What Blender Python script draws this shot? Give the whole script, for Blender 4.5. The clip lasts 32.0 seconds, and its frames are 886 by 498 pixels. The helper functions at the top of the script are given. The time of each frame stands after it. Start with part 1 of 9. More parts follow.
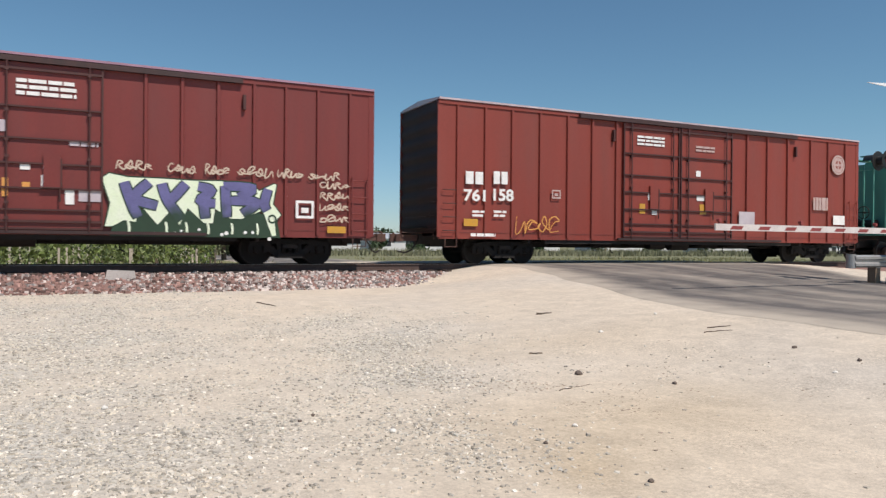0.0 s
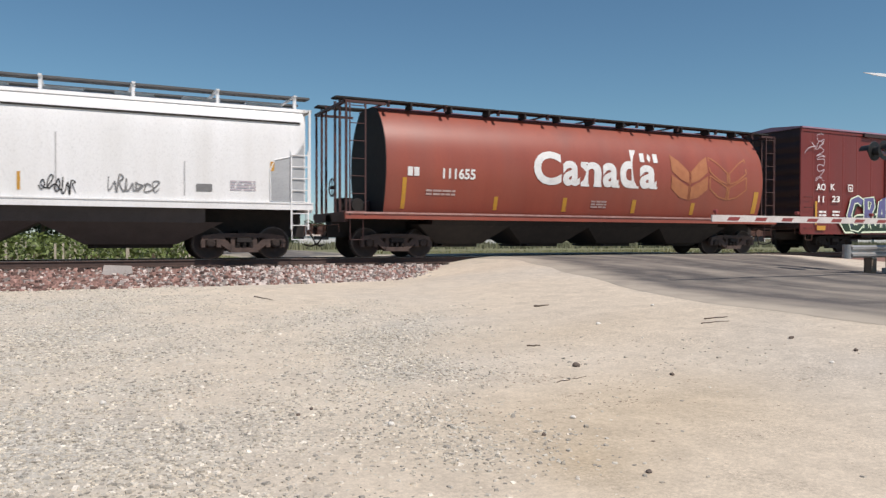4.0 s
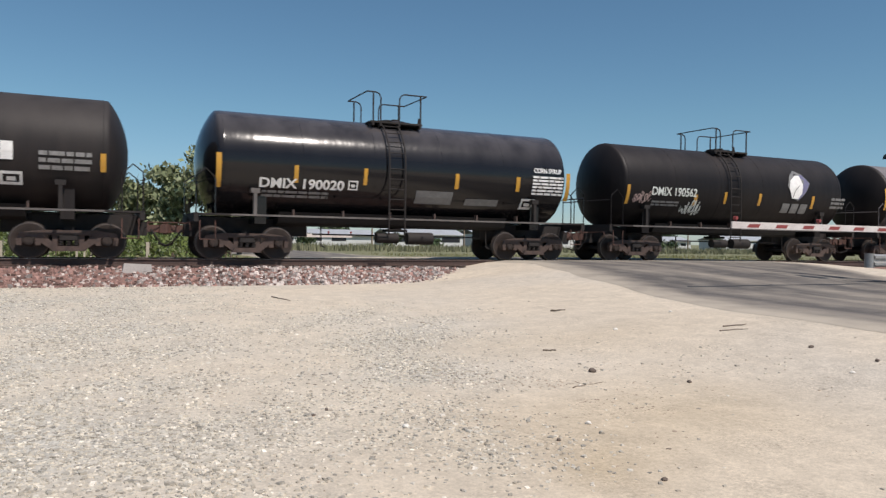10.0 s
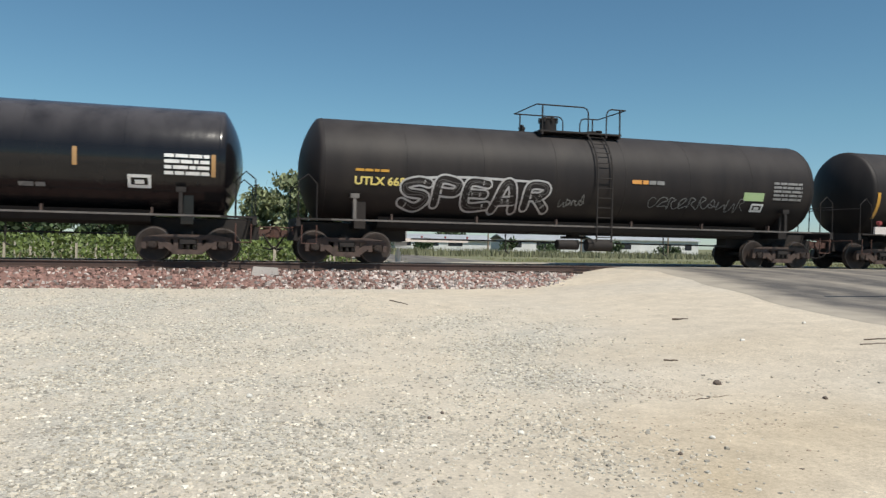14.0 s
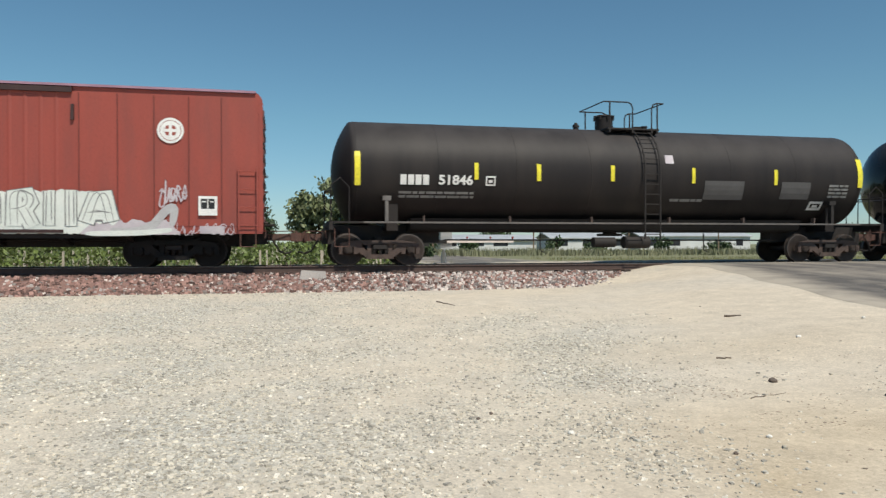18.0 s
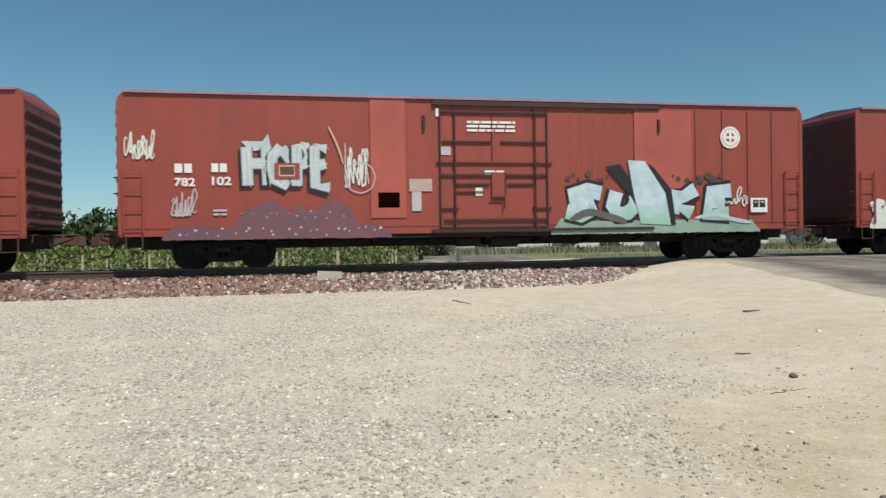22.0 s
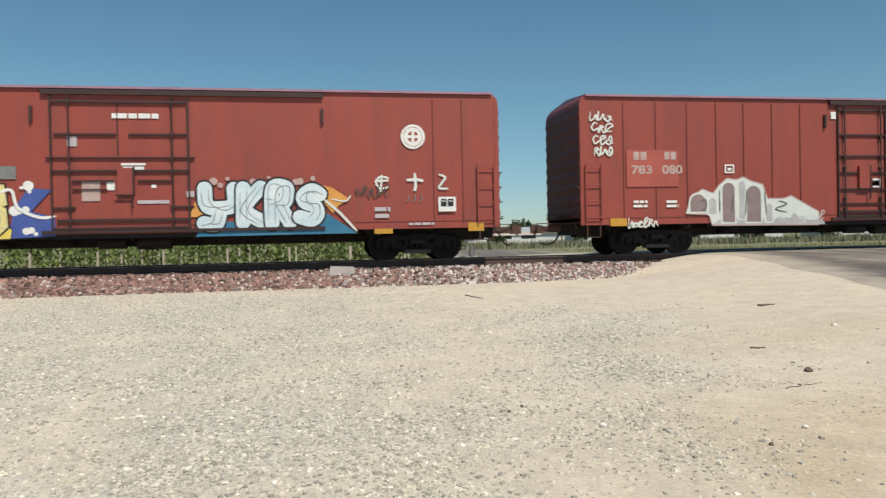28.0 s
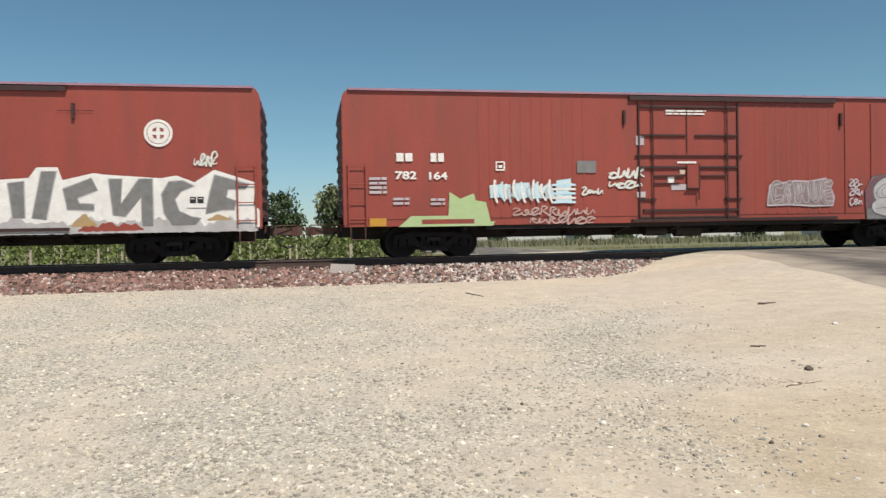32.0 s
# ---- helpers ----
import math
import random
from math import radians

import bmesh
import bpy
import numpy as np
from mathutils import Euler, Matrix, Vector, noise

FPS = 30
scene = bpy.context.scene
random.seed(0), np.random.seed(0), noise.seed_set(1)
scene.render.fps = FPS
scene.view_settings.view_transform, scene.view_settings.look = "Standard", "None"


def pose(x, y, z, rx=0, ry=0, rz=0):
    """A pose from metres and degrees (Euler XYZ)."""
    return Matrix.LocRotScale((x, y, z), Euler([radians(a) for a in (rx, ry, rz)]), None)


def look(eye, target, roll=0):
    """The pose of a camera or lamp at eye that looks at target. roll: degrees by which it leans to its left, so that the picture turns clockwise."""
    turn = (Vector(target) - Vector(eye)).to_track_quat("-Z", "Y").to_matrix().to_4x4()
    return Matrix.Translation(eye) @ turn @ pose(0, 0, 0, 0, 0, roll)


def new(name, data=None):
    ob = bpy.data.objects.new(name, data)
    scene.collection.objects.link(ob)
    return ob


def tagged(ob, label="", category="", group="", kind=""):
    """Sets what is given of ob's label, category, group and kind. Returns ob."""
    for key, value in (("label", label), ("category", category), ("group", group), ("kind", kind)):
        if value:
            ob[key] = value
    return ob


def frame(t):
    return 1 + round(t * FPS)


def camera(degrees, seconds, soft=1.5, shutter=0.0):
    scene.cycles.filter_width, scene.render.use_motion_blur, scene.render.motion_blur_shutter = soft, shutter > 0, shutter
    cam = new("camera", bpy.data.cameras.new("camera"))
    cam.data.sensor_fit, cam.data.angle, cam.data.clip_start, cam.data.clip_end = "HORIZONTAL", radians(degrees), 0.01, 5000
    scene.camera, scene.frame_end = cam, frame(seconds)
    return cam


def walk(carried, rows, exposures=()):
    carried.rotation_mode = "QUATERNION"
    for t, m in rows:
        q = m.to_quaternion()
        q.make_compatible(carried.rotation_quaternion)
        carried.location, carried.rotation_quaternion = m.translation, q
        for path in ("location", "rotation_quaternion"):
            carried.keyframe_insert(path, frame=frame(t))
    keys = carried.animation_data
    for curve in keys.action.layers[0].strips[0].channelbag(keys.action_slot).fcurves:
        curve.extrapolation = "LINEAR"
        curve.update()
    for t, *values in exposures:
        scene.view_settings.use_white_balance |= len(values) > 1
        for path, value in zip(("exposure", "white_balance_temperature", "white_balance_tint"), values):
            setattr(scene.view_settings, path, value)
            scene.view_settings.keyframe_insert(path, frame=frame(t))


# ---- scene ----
# The rail tops lie at z = 0 and the train runs along +x; the camera stands at x = y = 0 and turns on the spot.
EYE = Vector((0.0, 0.0, 0.6))
TRACK_Y = 22.1          # the track's centre line
NEAR = 1.55             # half width of the boxcars
SPEED = 9.482           # metres a second
EXPOSURES = [(0, 0.06, 6650, 15), (1, 0.12, 6650, 15), (2, 0.18, 6650, 16), (3, 0.12, 6650, 15), (3.6, 0.0, 6650, 15), (4.5, -0.08, 6650, 15), (6.5, -0.30, 6700, 18), (7.2, -0.30, 6700, 18), (8, -0.16, 6700, 17), (9, -0.03, 6650, 16), (12, 0.0, 6650, 11), (15.5, 0.09, 6600, 7), (19, 0.0, 6700, 7),
             (23, -0.06, 6750, 6), (28, 0.0, 6850, 8), (32, 0.02, 7000, 11)]

cam = camera(61.5, 32.0, soft=1.35, shutter=0.12)


def view(yaw, pitch, roll):
    """A camera pose at EYE: yaw to the right of +y, pitch up, roll as look() takes it."""
    a, b = radians(yaw), radians(pitch)
    return look(EYE, EYE + Vector((math.sin(a) * math.cos(b), math.cos(a) * math.cos(b), math.sin(b))), roll)


walk(cam, [
    (0, view(26.06, -0.30, 0.46)), (0.5, view(26.07, -0.39, 0.34)), (1, view(26.08, -0.50, 0.23)),
    (1.5, view(26.14, -0.61, 0.32)), (2, view(26.18, -0.75, 0.29)), (2.5, view(26.20, -0.78, 0.35)),
    (3, view(26.23, -0.79, 0.39)), (3.5, view(26.24, -0.80, 0.04)), (4, view(26.28, -0.84, 0.09)),
    (4.5, view(26.32, -0.85, 0.10)), (6.5, view(26.45, -0.89, 0.13)), (7, view(26.43, -0.85, 0.24)),
    (7.5, view(26.40, -0.80, 0.18)), (8, view(26.39, -0.75, 0.02)), (8.5, view(26.29, -0.74, 0.35)),
    (9, view(26.29, -0.76, -0.02)), (9.5, view(25.37, -0.69, 0.22)), (10, view(24.96, -0.62, 0.88)),
    (10.5, view(24.56, -0.51, 0.58)), (11, view(23.82, -0.59, -0.20)), (11.5, view(21.43, -0.56, 0.17)),
    (12, view(18.89, -0.35, 0.81)), (12.5, view(16.19, -0.35, 1.44)), (13, view(15.71, -0.32, 2.29)),
    (13.5, view(16.11, -0.36, 1.36)), (15.5, view(15.93, -0.37, 0.87)), (16, view(15.40, -0.40, 0.48)),
    (16.5, view(13.58, -0.38, 0.62)), (17, view(12.73, -0.37, 0.37)), (17.5, view(12.64, -0.34, 0.12)),
    (18, view(12.56, -0.34, -0.11)), (18.5, view(12.57, -0.30, -0.15)), (19, view(12.29, -0.24, -0.43)),
    (19.5, view(12.23, -0.22, -0.70)), (20, view(11.93, -0.26, -0.60)), (20.5, view(11.83, -0.26, -0.84)),
    (21, view(11.73, -0.29, -0.98)), (21.5, view(11.44, -0.35, -1.18)), (22, view(11.37, -0.42, -0.91)),
    (22.5, view(11.48, -0.46, -1.06)), (23, view(11.53, -0.49, -0.87)), (23.5, view(11.38, -0.47, -0.80)),
    (24, view(11.19, -0.52, -0.94)), (24.5, view(11.01, -0.53, -0.85)), (25, view(10.94, -0.60, -1.05)),
    (25.5, view(10.79, -0.62, -1.16)), (27.5, view(10.47, -0.80, -1.12)), (28, view(10.42, -0.80, -1.17)),
    (28.5, view(10.33, -0.77, -1.04)), (29, view(10.32, -0.74, -1.26)), (29.5, view(10.32, -0.76, -1.37)),
    (30, view(10.30, -0.75, -1.27)), (30.5, view(10.31, -0.82, -1.26)), (31, view(10.35, -0.86, -1.09)),
    (31.5, view(10.37, -0.91, -1.09)), (32, view(10.37, -0.97, -1.06))
], exposures=EXPOSURES)

# ---- light ----
SUN = Vector((0.20, -0.52, 0.83)).normalized()
world = bpy.data.worlds.new("sky")
scene.world = world
world.use_nodes = True
wn = world.node_tree
sky = wn.nodes.new("ShaderNodeTexSky")
sky.sky_type, sky.sun_disc = "NISHITA", False
sky.sun_elevation = math.asin(SUN.z)
sky.sun_rotation = math.atan2(SUN.x, SUN.y)
sky.air_density, sky.dust_density, sky.ozone_density = 1.0, 0.1, 2.4
wn.nodes["Background"].inputs["Strength"].default_value = 0.082
tint = wn.nodes.new("ShaderNodeMix")
tint.data_type, tint.blend_type = "RGBA", "MULTIPLY"
tint.inputs[0].default_value = 1.0
where, height, level = wn.nodes.new("ShaderNodeTexCoord"), wn.nodes.new("ShaderNodeSeparateXYZ"), wn.nodes.new("ShaderNodeMapRange")
wn.links.new(where.outputs["Generated"], height.inputs[0])
wn.links.new(height.outputs[2], level.inputs[0])
level.inputs[1].default_value, level.inputs[2].default_value = -0.02, 0.16
haze = wn.nodes.new("ShaderNodeMix")
haze.data_type = "RGBA"
haze.inputs[6].default_value, haze.inputs[7].default_value = (0.69, 0.865, 1.13, 1), (0.745, 1.02, 1.05, 1)
wn.links.new(level.outputs[0], haze.inputs[0])
wn.links.new(haze.outputs[2], tint.inputs[7])
wn.links.new(sky.outputs[0], tint.inputs[6])
wn.links.new(tint.outputs[2], wn.nodes["Background"].inputs["Color"])
sun = new("sun", bpy.data.lights.new("sun", "SUN"))
sun.data.energy, sun.data.angle, sun.data.color = 4.6, radians(0.53), (1.0, 0.95, 0.87)
sun.matrix_world = look((0, 0, 30), Vector((0, 0, 30)) - SUN)


# ---- materials ----
def material(name, color, second=None, rough=0.6, metal=0.0, scale=3.0, stretch=(1, 1, 1), bump=0.1, fine=40.0, contrast=0.5,
             dirt=None, dirt_scale=0.6, dirt_amount=0.35, piece=0.0, coat=0.0, island=False, wave=0.0, top_pale=None, gloss=0.5):
    """Two scales of variation between color and second, an optional dirt colour in streaks, fine relief."""
    m = bpy.data.materials.new(name)
    m.use_nodes = True
    t = m.node_tree
    n, l = t.nodes, t.links
    bsdf = n["Principled BSDF"]
    second = second or tuple(c * 0.72 for c in color)
    co = n.new("ShaderNodeTexCoord")
    mp = n.new("ShaderNodeMapping")
    mp.inputs["Scale"].default_value = stretch
    l.new(co.outputs["Object"], mp.inputs["Vector"])

    def noise_at(s, detail=4.0):
        k = n.new("ShaderNodeTexNoise")
        k.inputs["Scale"].default_value, k.inputs["Detail"].default_value = s, detail
        l.new(mp.outputs[0], k.inputs["Vector"])
        return k

    def mix(a, b, f):
        k = n.new("ShaderNodeMix")
        k.data_type = "RGBA"
        for socket, v in ((k.inputs[6], a), (k.inputs[7], b), (k.inputs[0], f)):
            if isinstance(v, tuple):
                socket.default_value = (*v, 1)
            elif isinstance(v, float):
                socket.default_value = v
            else:
                l.new(v, socket)
        return k.outputs[2]

    def ramp(v, lo, hi):
        k = n.new("ShaderNodeMapRange")
        k.inputs[1].default_value, k.inputs[2].default_value = lo, hi
        l.new(v, k.inputs[0])
        return k.outputs[0]

    large, small = noise_at(scale), noise_at(fine, 3.0)
    half = 0.5 - 0.35 * contrast
    c = mix(color, second, ramp(large.outputs[0], half, 1 - half * 0.7))
    c = mix(c, tuple(v * 0.6 for v in second), ramp(small.outputs[0], 0.5, 0.95))
    if dirt:
        d = noise_at(dirt_scale, 6.0)
        f = n.new("ShaderNodeMath")
        f.operation = "MULTIPLY"
        f.inputs[1].default_value = dirt_amount
        l.new(ramp(d.outputs[0], 0.45, 0.75), f.inputs[0])
        c = mix(c, dirt, f.outputs[0])
    if piece:
        info = n.new("ShaderNodeNewGeometry" if island else "ShaderNodeObjectInfo")
        hsv = n.new("ShaderNodeHueSaturation")
        k = n.new("ShaderNodeMapRange")
        k.inputs[3].default_value, k.inputs[4].default_value = 1 - piece, 1 + piece
        l.new(info.outputs["Random Per Island" if island else "Random"], k.inputs[0])
        l.new(k.outputs[0], hsv.inputs["Value"])
        l.new(c, hsv.inputs["Color"])
        c = hsv.outputs[0]
    # Paler where it faces up: sky light put into the colour, with dust.
    if top_pale:
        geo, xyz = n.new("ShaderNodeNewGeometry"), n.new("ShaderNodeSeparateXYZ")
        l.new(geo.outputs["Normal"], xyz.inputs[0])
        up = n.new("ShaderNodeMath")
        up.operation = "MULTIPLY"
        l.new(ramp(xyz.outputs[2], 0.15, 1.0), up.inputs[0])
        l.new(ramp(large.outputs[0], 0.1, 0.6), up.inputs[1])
        c = mix(c, top_pale, up.outputs[0])
    l.new(c, bsdf.inputs["Base Color"])
    r = n.new("ShaderNodeMapRange")
    r.inputs[3].default_value, r.inputs[4].default_value = max(0.03, rough - 0.12), min(1.0, rough + 0.12)
    l.new(small.outputs[0], r.inputs[0])
    l.new(r.outputs[0], bsdf.inputs["Roughness"])
    bsdf.inputs["Metallic"].default_value = metal
    bsdf.inputs["Specular IOR Level"].default_value = gloss
    bsdf.inputs["Coat Weight"].default_value = coat
    if bump:
        b = n.new("ShaderNodeBump")
        b.inputs["Strength"].default_value, b.inputs["Distance"].default_value = bump, 0.03
        l.new(small.outputs[0], b.inputs["Height"])
        if wave:
            dents, d = noise_at(1.1, 2.0), n.new("ShaderNodeBump")
            d.inputs["Strength"].default_value, d.inputs["Distance"].default_value = wave, 0.08
            l.new(dents.outputs[0], d.inputs["Height"])
            l.new(d.outputs[0], b.inputs["Normal"])
        l.new(b.outputs[0], bsdf.inputs["Normal"])
    return m


STREAK = (2.2, 2.2, 0.35)
RED = material("boxcar red paint", (0.305, 0.058, 0.040), (0.26, 0.049, 0.035), 0.55, scale=0.8, stretch=STREAK, bump=0.04, wave=0.12, dirt=(0.15, 0.05, 0.042), dirt_scale=1.3, dirt_amount=0.42)
RED_B = material("orange red paint", (0.235, 0.037, 0.023), (0.20, 0.033, 0.021), 0.55, scale=0.8, stretch=STREAK, bump=0.04, wave=0.12, dirt=(0.16, 0.055, 0.044), dirt_amount=0.45)
RED_A = material("maroon paint", (0.175, 0.025, 0.020), (0.145, 0.022, 0.018), 0.5, scale=0.8, stretch=STREAK, bump=0.04, wave=0.12, dirt=(0.12, 0.042, 0.038), dirt_amount=0.4)
RED_FRESH = material("repainted lighter red patch", (0.42, 0.095, 0.07), None, 0.5, scale=1.0, bump=0.03)
RUSTY = material("rusty brown steel", (0.12, 0.055, 0.04), (0.07, 0.04, 0.033), 0.75, scale=4, bump=0.2)
ROOF = material("weathered galvanised roof", (0.62, 0.50, 0.52), (0.45, 0.33, 0.34), 0.45, metal=0.3, scale=2)
SEAM = material("caulked joint", (0.165, 0.038, 0.031), None, 0.7, scale=4, bump=0.0)
TRIM = material("dark maroon trim", (0.032, 0.015, 0.014), (0.05, 0.02, 0.018), 0.6, scale=4)
# Darker than the sides: the end walls' shade is put into this red.
RED_END = material("red corrugated end darkened for shade", (0.14, 0.036, 0.029), (0.09, 0.027, 0.023), 0.65, scale=2)
DOOR_TRIM = material("dull maroon door bar", (0.070, 0.020, 0.017), (0.05, 0.017, 0.015), 0.6, scale=4)
# Near-black copy of the red for ends that get no sun.
BOX_END = material("boxcar end darkened for shade", (0.045, 0.016, 0.014), (0.03, 0.013, 0.012), 0.7, scale=2)
ROOF_RED = material("chalky violet roof paint", (0.36, 0.21, 0.28), (0.28, 0.15, 0.20), 0.5, scale=2)
BLACK = material("black tank paint", (0.010, 0.0088, 0.0095), (0.014, 0.012, 0.0125), 0.50, scale=0.7, stretch=STREAK, bump=0.02, wave=0.2, top_pale=(0.036, 0.031, 0.031), dirt=(0.022, 0.018, 0.017), dirt_amount=0.6, gloss=0.16)
GLOSS = material("glossy black tank paint", (0.009, 0.008, 0.009), (0.013, 0.012, 0.0125), 0.19, scale=0.7, stretch=STREAK, bump=0.01, coat=0.30, wave=0.12, top_pale=(0.09, 0.082, 0.085), gloss=0.25)
DUSTY = material("dusty black tank paint", (0.016, 0.0135, 0.014), (0.024, 0.020, 0.0195), 0.58, scale=0.7, stretch=STREAK, bump=0.02, top_pale=(0.050, 0.044, 0.043), dirt=(0.034, 0.028, 0.025), dirt_amount=0.7, gloss=0.22)
SILL_GREY = material("dusty grey running rail", (0.15, 0.135, 0.125), (0.08, 0.07, 0.066), 0.6, scale=3)
GREY = material("grey tank paint", (0.085, 0.073, 0.075), (0.055, 0.047, 0.048), 0.5, scale=0.7, stretch=STREAK, bump=0.02, top_pale=(0.21, 0.19, 0.19), dirt=(0.09, 0.075, 0.07), dirt_amount=0.6)
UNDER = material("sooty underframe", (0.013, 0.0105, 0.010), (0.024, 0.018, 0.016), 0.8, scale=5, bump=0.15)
# Near-black steel: the shade under the cars is put into this colour.
SHADE_BLACK = material("steel in shade black", (0.006, 0.005, 0.005), (0.010, 0.008, 0.0075), 0.9, scale=5)
FRAME = material("dusty truck steel", (0.085, 0.055, 0.044), (0.042, 0.028, 0.024), 0.75, scale=6, bump=0.25)
WHEEL = material("dark rusty wheel steel", (0.030, 0.022, 0.019), (0.055, 0.038, 0.031), 0.65, metal=0.3, scale=6, bump=0.15)
TREAD = material("worn wheel rim", (0.11, 0.09, 0.08), None, 0.45, metal=0.6, scale=9, bump=0.03)
GRAIN_RED = material("faded grain hopper red", (0.31, 0.074, 0.045), (0.25, 0.058, 0.037), 0.45, scale=0.7, stretch=STREAK, bump=0.03, dirt=(0.22, 0.08, 0.06), dirt_amount=0.5)
HOPPER_WHITE = material("off-white hopper paint", (0.80, 0.80, 0.80), (0.73, 0.73, 0.72), 0.4, scale=0.7, stretch=STREAK, bump=0.02, dirt=(0.52, 0.49, 0.45), dirt_amount=0.32)
HOPPER_GREEN = material("teal hopper paint", (0.07, 0.30, 0.24), (0.06, 0.24, 0.20), 0.45, scale=0.7, stretch=STREAK, bump=0.02, dirt=(0.12, 0.2, 0.17), dirt_amount=0.5)
BROWN_END = material("dark brown end steel", (0.075, 0.028, 0.024), (0.05, 0.022, 0.02), 0.6, scale=2)
WHITE = material("white stencil paint", (0.78, 0.78, 0.76), (0.66, 0.64, 0.62), 0.55, scale=5, bump=0.0)
PALE = material("faded stencil paint", (0.48, 0.36, 0.33), (0.40, 0.27, 0.25), 0.6, scale=8, bump=0.0)
GREYPAINT = material("grey spray paint", (0.20, 0.20, 0.20), (0.14, 0.14, 0.14), 0.6, scale=6, bump=0.0)
BLACKPAINT = material("black spray paint", (0.015, 0.015, 0.017), None, 0.5, scale=6, bump=0.0)
BLUEPAINT = material("greyish violet spray paint", (0.11, 0.11, 0.20), (0.17, 0.16, 0.26), 0.5, scale=3, bump=0.0)
GREENPAINT = material("dark green spray paint", (0.02, 0.05, 0.025), None, 0.5, scale=3, bump=0.0)
MINT = material("mint spray paint", (0.16, 0.46, 0.34), (0.30, 0.55, 0.45), 0.5, scale=2, bump=0.0)
SKYBLUE = material("sky blue spray paint", (0.42, 0.66, 0.76), (0.60, 0.74, 0.80), 0.5, scale=2, bump=0.0)
TEALPAINT = material("deep blue spray paint", (0.02, 0.14, 0.26), (0.05, 0.20, 0.30), 0.5, scale=2, bump=0.0)
ROYAL = material("royal blue spray paint", (0.06, 0.10, 0.35), None, 0.5, scale=2, bump=0.0)
CANARY = material("canary yellow spray paint", (0.75, 0.60, 0.15), (0.78, 0.66, 0.28), 0.5, scale=2, bump=0.0)
ORANGE = material("orange spray paint", (0.62, 0.26, 0.05), (0.66, 0.34, 0.10), 0.5, scale=3, bump=0.0)
OLIVE = material("pale green spray paint", (0.36, 0.50, 0.24), (0.42, 0.52, 0.30), 0.6, scale=3, bump=0.0)
LILAC = material("pinkish grey spray paint", (0.42, 0.36, 0.40), (0.52, 0.48, 0.50), 0.6, scale=3, bump=0.0)
OFFWHITE = material("off-white spray paint", (0.66, 0.68, 0.64), (0.56, 0.60, 0.56), 0.6, scale=2, bump=0.0)
TAN_STRIP = material("weathered orange strip", (0.42, 0.23, 0.08), (0.36, 0.22, 0.11), 0.5, scale=9, bump=0.0)
STENCIL_GREY = material("grey stencil paint", (0.26, 0.255, 0.25), (0.15, 0.145, 0.14), 0.6, scale=8, bump=0.0)
YELLOW = material("yellow reflective strip", (0.55, 0.28, 0.025), (0.46, 0.25, 0.05), 0.4, scale=9, bump=0.0)
BRIGHT_YELLOW = material("fresh yellow reflective strip", (0.85, 0.74, 0.05), None, 0.4, scale=9, bump=0.0)
# Paler than the sill: light on its top flange is put into the colour.
SILL_LIP = material("pinkish sill edge with light in the colour", (0.42, 0.25, 0.22), (0.28, 0.12, 0.10), 0.6, scale=3)
WHEAT = material("faded golden emblem paint", (0.43, 0.17, 0.07), (0.36, 0.125, 0.055), 0.5, scale=4, bump=0.0)


